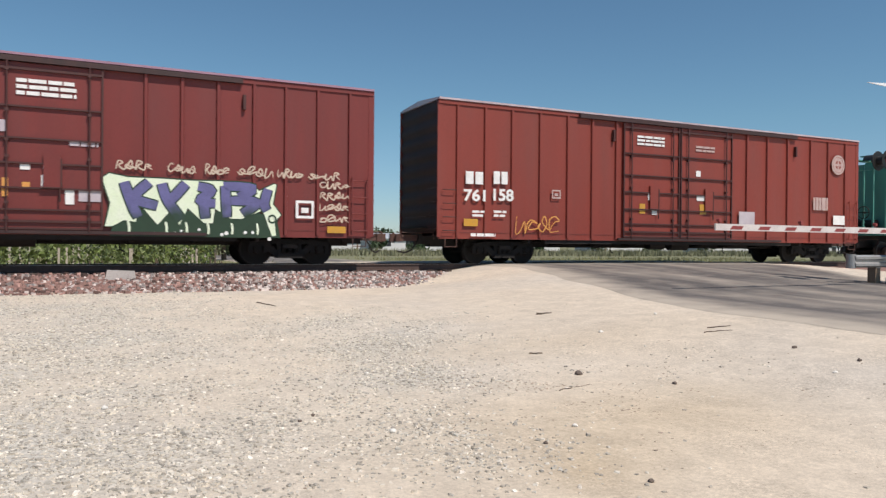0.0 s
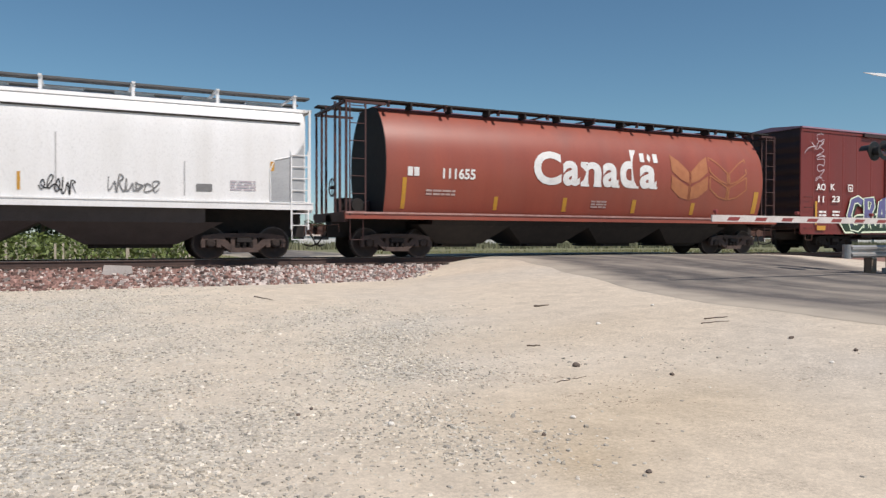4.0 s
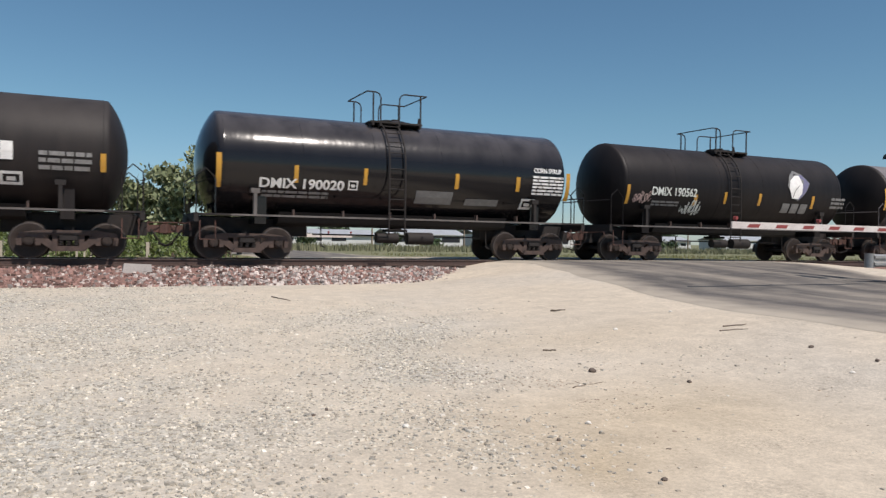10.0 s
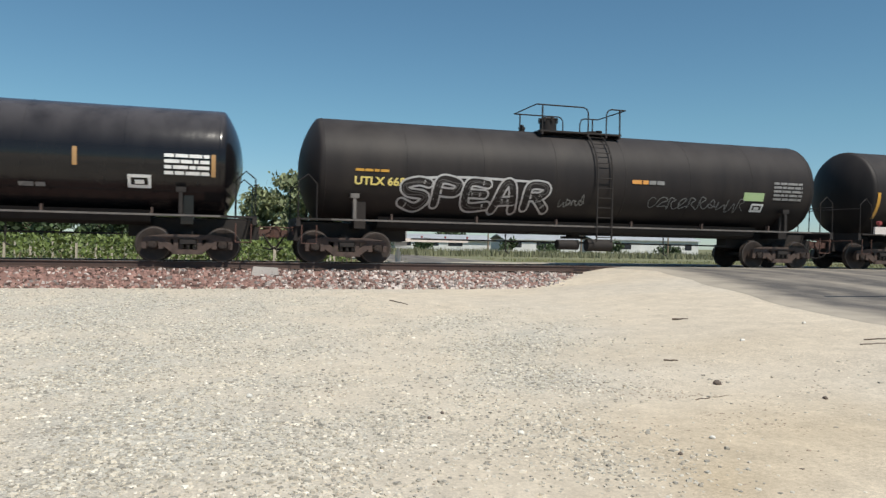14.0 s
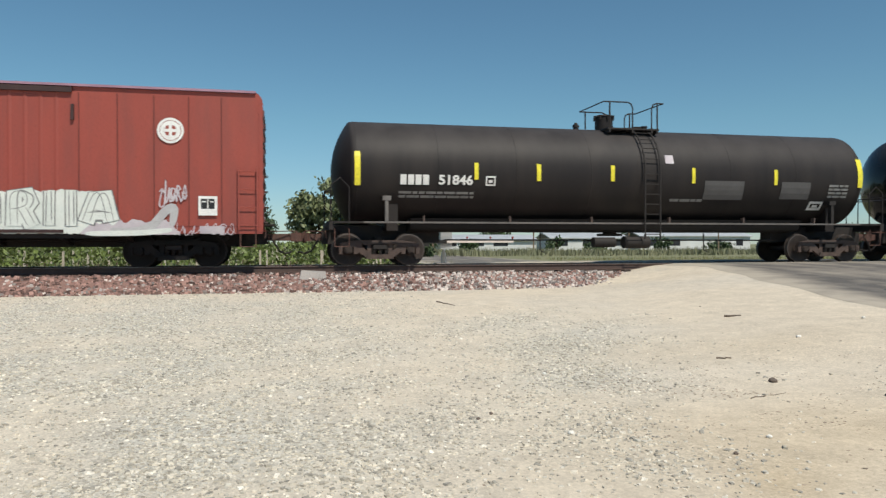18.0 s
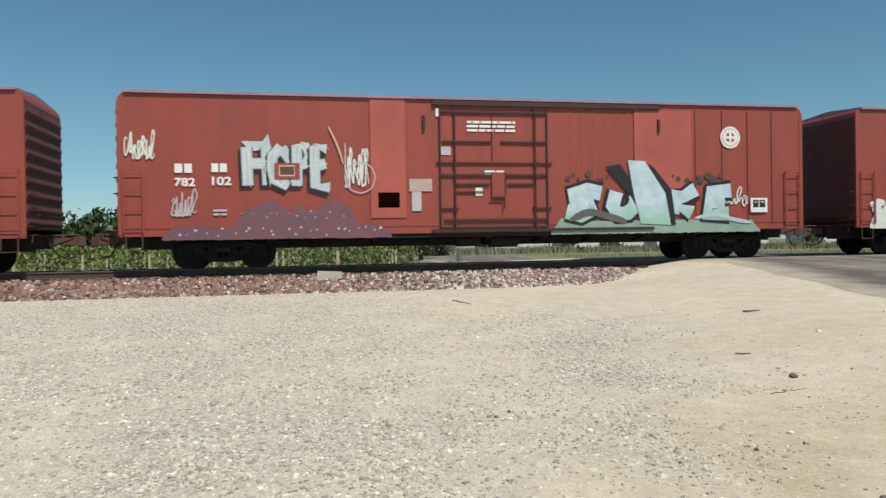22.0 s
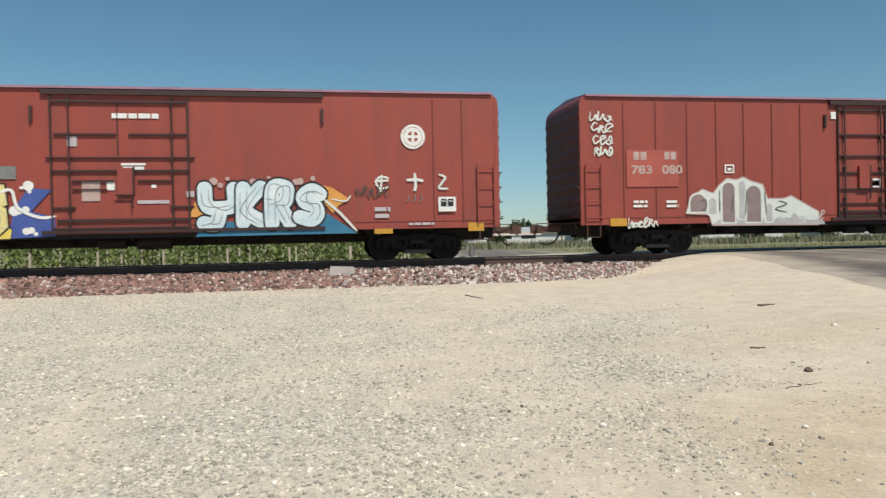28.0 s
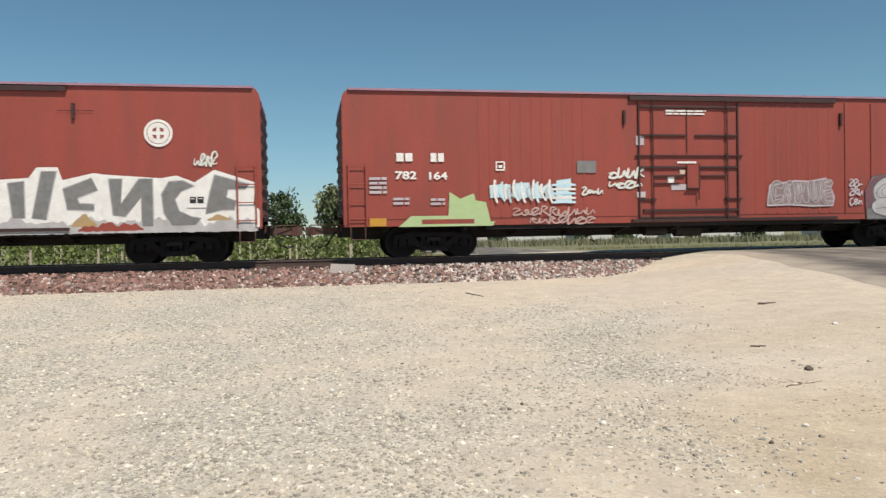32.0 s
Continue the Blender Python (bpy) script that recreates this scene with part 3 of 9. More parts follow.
def dusty_asphalt():
    """The asphalt with blown soil that thins out from the road's edges; the mesh says how much lies where."""
    m = ASPHALT.copy()
    m.name = "asphalt under blown dust"
    n, l = m.node_tree.nodes, m.node_tree.links
    bsdf = n["Principled BSDF"]
    before = bsdf.inputs["Base Color"].links[0].from_socket
    at, co, k = n.new("ShaderNodeAttribute"), n.new("ShaderNodeTexCoord"), n.new("ShaderNodeTexNoise")
    at.attribute_name = "dust"
    k.inputs["Scale"].default_value, k.inputs["Detail"].default_value = 1.6, 7.0
    l.new(co.outputs["Object"], k.inputs["Vector"])
    add = n.new("ShaderNodeMath")
    add.operation = "ADD"
    l.new(at.outputs["Fac"], add.inputs[0])
    l.new(k.outputs[0], add.inputs[1])
    f = n.new("ShaderNodeMapRange")
    f.inputs[1].default_value, f.inputs[2].default_value, f.inputs[4].default_value = 0.52, 1.3, 0.70
    l.new(add.outputs[0], f.inputs[0])
    mix = n.new("ShaderNodeMix")
    mix.data_type = "RGBA"
    mix.inputs[7].default_value = (0.50, 0.435, 0.35, 1)
    l.new(f.outputs[0], mix.inputs[0])
    l.new(before, mix.inputs[6])
    l.new(mix.outputs[2], bsdf.inputs["Base Color"])
    return m


tagged(new("road", road_mesh()), "worn grey asphalt road over the level crossing", "road", kind="structure")
crossing = tagged(new("crossing_deck", Shape().box(11.6, 23.8, TRACK_Y - 0.60, TRACK_Y + 0.60, -0.10, -0.012).mesh("crossing_deck", ASPHALT)),
                  "asphalt deck between the crossing's rails", "road", kind="structure")


def rail_profile():
    return [(-0.070, -0.180), (0.070, -0.180), (0.070, -0.168), (0.012, -0.150), (0.010, -0.045), (0.036, -0.034), (0.036, -0.006), (0.026, 0.0),
            (-0.026, 0.0), (-0.036, -0.006), (-0.036, -0.034), (-0.010, -0.045), (-0.012, -0.150), (-0.070, -0.168)]


track = thing("railway_track", "steel rails on dark wooden sleepers in red ballast", "railway track", (0, TRACK_Y, 0), kind="structure")
for side in (-1, 1):
    s = Shape()
    s.slab([(y + side * 0.7535, z) for y, z in rail_profile()], "x", -420.0, 420.0)
    r = part("rail", s, RAIL, track, "brown rusty steel rail", smooth=30)
    part("running_surface", Shape().box(-420, 420, side * 0.7535 - 0.027, side * 0.7535 + 0.027, -0.002, 0.004), RAIL_TOP, r, "rail head worn bright")
tie = Shape().slab([(-0.115, -0.36), (0.115, -0.36), (0.115, -0.195), (0.105, -0.182), (-0.105, -0.182), (-0.115, -0.195)], "y", -1.30, 1.30).mesh("sleeper", TIE)
plate = Shape().box(-0.09, 0.09, -0.17, 0.17, -0.183, -0.172).tube((-0.05, 0.11, -0.18), (-0.05, 0.11, -0.145), 0.014, 6).tube((0.05, -0.11, -0.18), (0.05, -0.11, -0.145), 0.014, 6).mesh("tie_plate", RAIL)
rng = random.Random(4)
for i in range(-46, 24):
    x = i * 0.495 + rng.uniform(-0.02, 0.02)
    if 11.4 < x < 24.0:
        continue
    o = part("sleeper", tie, None, track, at=pose(x, rng.uniform(-0.03, 0.03), rng.uniform(-0.012, 0.004), 0, 0, rng.uniform(-1, 1)))
    for side in (-1, 1):
        part("tie_plate", plate, None, o, at=(0, side * 0.7535, 0))


def bed_height(x, d):
    """The ballast's top at the distance d from the track's centre."""
    k = 1 - smooth(9.0, 12.0, x) * (1 - smooth(23.5, 25.5, x))
    return (-0.225 if d < 1.55 else -0.225 - 0.29 * min(1.0, (d - 1.55) / 1.7)) * 1.0 - (1 - k) * 0.15


bed = Shape()
xs = [float(v) for v in np.arange(-60, 11.6, 0.6)] + [11.6]
for run in (xs, [float(v) for v in np.arange(24.0, 90, 0.8)], [-420.0, -200.0, -100.0, -60.0], [90.0, 180.0, 420.0]):
    k = len(bed.v)
    prof = [-3.7, -3.25, -2.6, -2.0, -1.55, -1.0, -0.4, 0.4, 1.0, 1.55, 2.2, 2.8, 3.3, 3.7]
    for x in run:
        for d in prof:
            z = bed_height(x, abs(d)) if abs(d) < 3.5 else -0.72
            bed.v.append((x, TRACK_Y + d + (0.12 * noise.noise((x * 0.7, d, 2)) if abs(d) > 3 else 0), z + 0.02 * noise.noise((x * 1.3, d * 2, 5))))
    m = len(prof)
    for i in range(len(run) - 1):
        for j in range(m - 1):
            a = k + i * m + j
            bed.f.append((a, a + m, a + m + 1, a + 1))
            bed.m.append(0)
tagged(new("ballast_bed", bed.mesh("ballast_bed", material("packed ballast", (0.25, 0.145, 0.12), (0.20, 0.115, 0.095), 0.95, scale=3, bump=0.8, fine=22), 60)),
       "reddish grey ballast shoulder under the track", "ballast", kind="structure")


def scatter(name, label, count, place, size, mats, category, seed, flat=0.7, choose=None):
    """Many small stones in one mesh: uneven lumps of eight corners."""
    rng = random.Random(seed)
    s = Shape()
    for _ in range(count):
        x, y, z = place(rng)
        r = rng.uniform(*size) * (1 if rng.random() < 0.9 else 1.5)
        a = rng.uniform(0, 6.28)
        c, w = math.cos(a), math.sin(a)
        pts = []
        for px, py, pz in ((-1, -1, 0), (1, -1, 0), (1, 1, 0), (-1, 1, 0), (-.7, -.7, 1), (.7, -.7, 1), (.7, .7, 1), (-.7, .7, 1)):
            px, py = px * rng.uniform(0.6, 1.1) * r, py * rng.uniform(0.5, 0.9) * r
            pts.append((x + px * c - py * w, y + px * w + py * c, z - 0.3 * r + (pz * rng.uniform(0.8, 1.5) * r * flat * 1.3 if pz else 0)))
        s.slot = choose(rng, x) if choose else 0
        s.add(pts, [(4, 5, 6, 7), (0, 1, 5, 4), (1, 2, 6, 5), (2, 3, 7, 6), (3, 0, 4, 7)])
    return tagged(new(name, s.mesh(name, mats, 0)), label, category, kind="stuff")


def on_bed(rng):
    while True:
        x = rng.uniform(-16, 11.9)
        d = rng.choice((rng.uniform(1.0, 3.9), rng.uniform(1.5, 3.8), rng.uniform(-1.3, 1.0)))
        if rng.random() < 0.03:
            d = rng.uniform(3.8, 4.4)
        y = TRACK_Y - d
        if x > 6 and abs(d) > 4.0 - (x - 6) * 0.42 + 0.5 * rng.random():
            continue
        return x, y, max(bed_height(x, abs(d)) if abs(d) < 3.5 else -9, ground_z(x, y) if abs(d) > 3.2 else -9)


scatter("ballast_stones", "loose reddish and pale broken ballast stones", 10000, on_bed, (0.028, 0.06), [BALLAST, BALLAST_PALE], "ballast", 11,
        choose=lambda rng, x: 1 if rng.random() < 0.14 + 0.6 * smooth(-3, 6, x) else 0)


def on_soil(rng):
    while True:
        a, r = radians(rng.gauss(18, 52)), 0.05 + 19.05 * rng.random() ** 1.22
        x, y = r * math.sin(a), r * math.cos(a)
        if y > 18.2 or x > road_edges(y)[0] - 0.4 or rng.random() > grit(x, max(y, 2.5)):
            continue
        return x, y, ground_z(x, y)


PEBBLES = [STONE, material("grey gravel chip", (0.46, 0.425, 0.365), (0.36, 0.335, 0.285), 0.9, scale=20, piece=0.4, island=True),
           material("sandy gravel chip", (0.53, 0.475, 0.39), (0.44, 0.395, 0.325), 0.9, scale=20, piece=0.35, island=True)]
scatter("gravel", "small pale and grey pebbles strewn over the dust", 115000, on_soil, (0.009, 0.022), PEBBLES,
        "gravel", 12, 0.45, choose=lambda rng, x: (0, 1, 1, 2, 2, 2)[rng.randrange(6)])


# ---- stones, sticks and litter that can be told apart ----
DARK_STONE = material("dark brown stone", (0.15, 0.115, 0.095), (0.10, 0.08, 0.066), 0.9, scale=12, bump=0.4)
LIGHT_STONE = material("white stone", (0.72, 0.69, 0.63), (0.60, 0.57, 0.52), 0.9, scale=12, bump=0.3)
LITTER = material("pale dry leaf and bark", (0.34, 0.27, 0.21), (0.22, 0.17, 0.13), 0.9, scale=9, piece=0.4, island=True)
STICK = material("grey dead wood", (0.17, 0.13, 0.10), (0.10, 0.08, 0.065), 0.9, scale=8, bump=0.4)
rng = random.Random(21)


def stone(x, y, r, mat, label):
    s = Shape().ball((0, 0, r * 0.35), r, 9, 6, (rng.uniform(0.9, 1.4), rng.uniform(0.7, 1.0), rng.uniform(0.55, 0.8)), 0.35, rng)
    tagged(new("stone", s.mesh("stone", mat, 50)), label, "stone", group="stones on the ground").matrix_basis = pose(x, y, ground_z(x, y), 0, 0, rng.uniform(0, 360))


for x, y, r in ((4.96, 6.71, 0.045), (7.73, 6.17, 0.028), (7.68, 5.31, 0.028), (5.53, 5.84, 0.024), (3.12, 4.62, 0.020), (3.26, 3.64, 0.024), (1.61, 5.9, 0.02), (1.76, 6.04, 0.022)):
    stone(x, y, r, DARK_STONE, "dark brown stone lying on pale dust")
for x, y, r in ((2.19, 5.34, 0.026), (3.62, 4.94, 0.023), (0.2, 6.87, 0.03), (7.07, 5.15, 0.024), (6.78, 8.65, 0.032), (2.78, 7.52, 0.024), (8.38, 9.3, 0.028)):
    stone(x, y, r, LIGHT_STONE, "small white stone lying on pale dust")


def stick(x0, y0, x1, y1, r, n=6, label="dead grey stick lying on the gravel"):
    s = Shape()
    pts = []
    for i in range(n + 1):
        k = i / n
        x, y = x0 + (x1 - x0) * k + rng.uniform(-.02, .02), y0 + (y1 - y0) * k + rng.uniform(-.03, .03)
        pts.append((x, y, ground_z(x, y) + r * 0.8))
    s.sweep(pts, [r * (1 - 0.6 * i / n) for i in range(n + 1)], 6)
    tagged(new("stick", s.mesh("stick", STICK)), label, "stick", group="sticks on the ground")


stick(7.95, 7.80, 8.32, 7.66, 0.011)
stick(7.72, 7.60, 8.05, 7.45, 0.009)
stick(3.10, 14.5, 3.30, 13.75, 0.012)
stick(7.05, 10.75, 7.30, 10.66, 0.020)
stick(5.12, 7.98, 5.30, 7.92, 0.014)
stick(4.3, 6.15, 4.75, 6.25, 0.006)


def litter(rng):
    while True:
        x, y = rng.gauss(4.1, 1.3), rng.gauss(6.3, 1.2)
        if y > 3.2 and noise.noise((x * 1.6, y * 1.6, 8)) > 0.0:
            return x, y, ground_z(x, y)


scatter("plant_litter", "brown bits of bark and dry leaf on the dust", 1100, litter, (0.006, 0.015), [LITTER], "litter", 14, flat=0.3)
block_ob = tagged(new("concrete_block", Shape().slab([(-0.36, -0.02), (0.36, 0.0), (0.33, 0.24), (-0.30, 0.27)], "y", -0.14, 0.14).mesh("concrete_block", CONCRETE)),
                  "pale broken concrete block in the ballast", "concrete block")
block_ob.matrix_basis = pose(0.92, 20.15, -0.36, -8, 0, 3)

# ---- level crossing: signals, gates and guard rail ----
ALU = material("silver signal paint", (0.55, 0.56, 0.57), (0.45, 0.46, 0.47), 0.4, metal=0.5, scale=4)
SIGN_WHITE = material("white sign sheet", (0.80, 0.80, 0.80), (0.70, 0.70, 0.70), 0.4, scale=3, bump=0.0)
GATE_RED = material("dusty red gate stripe", (0.30, 0.05, 0.045), (0.24, 0.05, 0.045), 0.5, scale=3, bump=0.0)
GATE_WHITE = material("dusty white gate stripe", (0.70, 0.64, 0.60), (0.58, 0.51, 0.48), 0.5, scale=3, bump=0.0)
SIGNAL_BLACK = material("black signal paint", (0.018, 0.018, 0.018), None, 0.5, scale=3, bump=0.0)
LENS_OFF = material("dark red lens", (0.16, 0.012, 0.012), None, 0.15, scale=3, bump=0.0, coat=0.5)
ZINC = material("weathered galvanised beam", (0.42, 0.42, 0.42), (0.32, 0.31, 0.30), 0.45, metal=0.6, scale=3)
POST_WOOD = material("weathered timber post", (0.26, 0.19, 0.13), (0.17, 0.12, 0.085), 0.9, scale=3, stretch=(2, 2, 0.3), bump=0.4)


def crossing_signal(label, x, y, arm_to, height=5.0, board=None, lamp_x=0.0, lamp_z=3.23, arm_z=1.36, striped=True):
    """A mast with crossed boards, two pairs of flashing lamps, a gate mechanism and a lowered striped arm along x."""
    g = ground_z(x, y)
    o = thing("crossing_signal", label, "railway signal", (x, y, g))
    part("foundation", Shape().box(-0.35, 0.35, -0.35, 0.35, -0.1, 0.18), CONCRETE, o)
    part("mast", Shape().tube((0, 0, 0.1), (0, 0, height), 0.065, 14).tube((0, 0, 0.1), (0, 0, 0.6), 0.11, 14).ball((0, 0, height + 0.05), 0.08, 10, 8), ALU, o, "silver steel mast")
    for k in (-1, 1) if board else ():
        blade = part("crossbuck_board", Shape().box(-0.61, 0.61, -0.155, -0.14, -0.115, 0.115), board, o, "white crossed warning board", at=pose(0, 0 if k > 0 else -0.012, height - 0.62, 0, k * 45, 74))
        part("board_lettering", Shape().box(-0.5, -0.12, -0.162, -0.156, -0.06, 0.06).box(0.12, 0.5, -0.162, -0.156, -0.06, 0.06), SIGNAL_BLACK, blade)
    if not board:
        z = height - 0.92
        part("sign_blade", Shape().slab([(-1.85, z - 0.01), (-1.2, z + 0.035), (0.5, z + 0.06), (0.5, z), (-1.2, z - 0.035)], "y", -0.12, -0.09), SIGN_WHITE, o, "thin white sign blade across the mast")
    z = lamp_z
    part("cross_arm", Shape().tube((lamp_x - 0.5, 0, z), (max(0.0, lamp_x + 0.5), 0, z), 0.03, 10).box(-0.1, 0.1, -0.1, 0.1, z - 0.12, z + 0.12), SIGNAL_BLACK, o)
    for k in (-1, 1):
        for face in (-1, 1):
            c = (lamp_x + k * 0.42, face * 0.10, z)
            lamp = part("flashing_lamp", Shape().lathe([(face * 0.02, 0.001), (face * 0.02, 0.24), (face * 0.035, 0.25), (face * 0.04, 0.17), (face * 0.04, 0.001)][::face], "y", c, 28)
                        .tube((c[0], 0, z), (c[0], c[1] + face * 0.02, z), 0.12, 16), SIGNAL_BLACK, o, "round black lamp background")
            s = Shape()
            n = 14
            for i in range(n):
                a0, a1 = math.pi * (0.02 + 0.96 * i / n), math.pi * (0.02 + 0.96 * (i + 1) / n)
                y0, y1 = c[1] + face * 0.03, c[1] + face * 0.34
                s.add([(c[0] + 0.17 * math.cos(q), yy, z + 0.17 * math.sin(q)) for q, yy in ((a0, y0), (a1, y0), (a1, y1), (a0, y1))], [(0, 1, 2, 3)])
            part("lamp_hood", s, SIGNAL_BLACK, lamp)
            part("lamp_lens", Shape().lathe([(face * 0.03, 0.001), (face * 0.05, 0.10), (face * 0.042, 0.148)][::-face], "y", c, 24), LENS_OFF, lamp, "red signal lens")
    part("gate_mechanism", Shape().box(-0.24, 0.24, -0.52, -0.10, 0.75, 1.55).box(-0.27, 0.27, -0.55, -0.08, 1.55, 1.59).box(-0.30, 0.30, -0.2, -0.06, 0.9, 1.0), ALU, o, "silver gate mechanism box")
    d = 1 if arm_to > x else -1
    n = max(6, int(abs(arm_to - x) / 0.405))
    length, zg = abs(arm_to - x), arm_z
    w = part("gate_arm", Shape().box(0, d * length, -0.62, -0.58, zg - 0.07, zg + 0.07), GATE_WHITE, o, "lowered red and white striped gate arm" if striped else "lowered plain white gate arm")
    for i in range(n):
        if striped and i % 2 == 0:
            a = length * i / n
            s = Shape().slab([(d * (a + 0.08), zg - 0.045), (d * (a + length / n + 0.0), zg - 0.045), (d * (a + length / n - 0.07), zg + 0.03), (d * (a + 0.01), zg + 0.03)], "y", -0.623, -0.577)
            part("red_stripe", s, GATE_RED, w)
    for k in (0.30, 0.65, 0.985):
        part("arm_lamp", Shape().tube((d * length * k, -0.60, zg + 0.06), (d * length * k, -0.60, zg + 0.12), 0.02, 8).tube((d * length * k, -0.64, zg + 0.145), (d * length * k, -0.56, zg + 0.145), 0.038, 12), GATE_RED, w, "small red lamp on the arm")
    part("counterweight", Shape().box(-d * 1.1, 0, -0.63, -0.59, zg - 0.1, zg + 0.05).box(-d * 1.2, -d * 0.75, -0.72, -0.50, zg - 0.22, zg + 0.16).box(-d * 1.1, 0, -0.09, -0.05, zg - 0.1, zg + 0.05), SIGNAL_BLACK, o)
    return o


crossing_signal("silver crossing signal with lowered gate beside the road", 19.22, 12.0, 11.85, 5.95, None, -0.60, 3.16)
crossing_signal("silver crossing signal with dark lamps beyond the track", 6.75, 30.2, 9.6, 4.9, ALU, 0.0, 2.95, 1.08, False)


def guard_rail(x0, x1, y):
    o = thing("guard_rail", "galvanised guard rail on timber posts by the signal", "guard rail", ((x0 + x1) / 2, y, 0))
    h = (x1 - x0) / 2
    g = ground_z((x0 + x1) / 2, y)
    prof = [(0, 0.42), (-0.05, 0.46), (-0.05, 0.52), (0.0, 0.56), (0.0, 0.60), (-0.05, 0.64), (-0.05, 0.70), (0, 0.74), (0.006, 0.74), (-0.044, 0.70), (-0.044, 0.64), (0.006, 0.60), (0.006, 0.56), (-0.044, 0.52), (-0.044, 0.46), (0.006, 0.42)]
    part("beam", Shape().slab([(a - 0.12, z + g) for a, z in prof], "x", -h, h), ZINC, o, "folded steel beam")
    part("beam_end", Shape().lathe([(0.40 + g, 0.12), (0.76 + g, 0.12)], "z", (-h, -0.02, 0), 16), ZINC, o)
    for i in range(3):
        x = -h + 0.95 + i * (2 * h - 1.35) / 2
        part("post", Shape().box(x - 0.10, x + 0.10, -0.11, 0.11, g - 0.3, g + 0.62), POST_WOOD, o, "square timber post")
        part("block", Shape().box(x - 0.08, x + 0.08, -0.125, -0.111, g + 0.40, g + 0.70), ZINC, o)


guard_rail(17.75, 20.9, 12.55)

# ---- far side: vines, grass, trees, sheds ----
LEAF = material("sunlit vine leaf", (0.125, 0.165, 0.042), (0.075, 0.11, 0.028), 0.6, scale=2, bump=0.1, piece=0.5, island=True)
LEAF_DARK = material("dark tree leaf", (0.035, 0.06, 0.022), (0.055, 0.085, 0.03), 0.6, scale=1, bump=0.1, piece=0.5, island=True)
LEAF_MID = material("grey-green tree leaf", (0.22, 0.245, 0.125), (0.15, 0.175, 0.085), 0.6, scale=1, bump=0.1, piece=0.5, island=True)
BARK = material("grey-brown bark", (0.16, 0.12, 0.09), (0.10, 0.075, 0.055), 0.9, scale=4, stretch=(1, 1, 0.25), bump=0.6)
WEEDS = material("grey-green weeds", (0.15, 0.16, 0.085), (0.20, 0.19, 0.12), 0.85, scale=1, bump=0.0, piece=0.4, island=True)
GRASS = material("dry green grass blade", (0.14, 0.165, 0.06), (0.23, 0.20, 0.09), 0.8, scale=1, bump=0.0, piece=0.45, island=True)
STAKE = material("pale wooden stake", (0.50, 0.45, 0.38), (0.38, 0.34, 0.28), 0.9, scale=4, bump=0.2)


def leaves(s, place, count, size, rng):
    for _ in range(count):
        c = Vector(place(rng))
        u = Vector((rng.gauss(0, 1), rng.gauss(0, 1), rng.gauss(0, 0.7))).normalized()
        v = u.orthogonal().normalized()
        v.rotate(Matrix.Rotation(rng.uniform(0, 6.28), 3, u))
        w = u.cross(v)
        a = rng.uniform(*size)
        s.add([c - v * a, c + w * a * 0.55 - v * a * 0.1, c + v * a, c - w * a * 0.55 - v * a * 0.1], [(0, 1, 2, 3)])


def vine_row(y, x0, x1, seed):
    rng = random.Random(seed)
    o = thing("vine_row", "green row of grape vines tied to pale stakes", "vines", ((x0 + x1) / 2, y, ground_z(-5, y)), group="vineyard rows")
    h = (x1 - x0) / 2
    s = Shape()

    def place(r):
        x = r.uniform(-h, h)
        top = 1.24 + 0.22 * noise.noise((x * 0.9 + seed, seed, 0)) + 0.12 * noise.noise((x * 3 + seed, 0, seed))
        k = r.random() ** 0.7
        return x, r.gauss(0, 0.28), 0.12 + (top - 0.12) * k
    leaves(s, place, int(h * 2 * 85), (0.05, 0.13), rng)
    f = part("foliage", s, LEAF, o, "dense vine leaves", smooth=0)
    f["kind"] = "stuff"
    x = -h + 0.4
    while x < h:
        part("stake", Shape().box(x - 0.035, x + 0.035, -0.42, -0.35, -0.1, 0.95), STAKE, o, "pale wooden stake")
        part("trunk", Shape().tube((x + 0.9, 0, -0.1), (x + 0.94, 0.03, 0.5), 0.04, 6, 0.025), BARK, o)
        x += 2.2


for i in range(6):
    vine_row(28.3 + 2.6 * i, -34.0 - i * 2, 4.1 + 0.5 * i, 60 + i)


def grass_place(r):
    while True:
        x, y = r.uniform(-24, 60), 25.6 + 30 * r.random() ** 1.6
        left, right = road_edges(y)
        if left - 1.2 < x < right + 1.0 or (2.5 < x < left and y < 29.5):
            continue
        return x, y


s = Shape()
rng = random.Random(77)
for _ in range(22000):
    x, y = grass_place(rng)
    z, hgt, a = ground_z(x, y), rng.uniform(0.08, 0.32), rng.uniform(0, 3.14)
    c, w = math.cos(a) * 0.02, math.sin(a) * 0.02
    lx, ly = rng.uniform(-.1, .1), rng.uniform(-.1, .1)
    s.add([(x - c, y - w, z - 0.02), (x + c, y + w, z - 0.02), (x + lx, y + ly, z + hgt)], [(0, 1, 2)])
tagged(new("grass", s.mesh("grass", GRASS, 0)), "dry green grass along the field", "grass", kind="stuff")

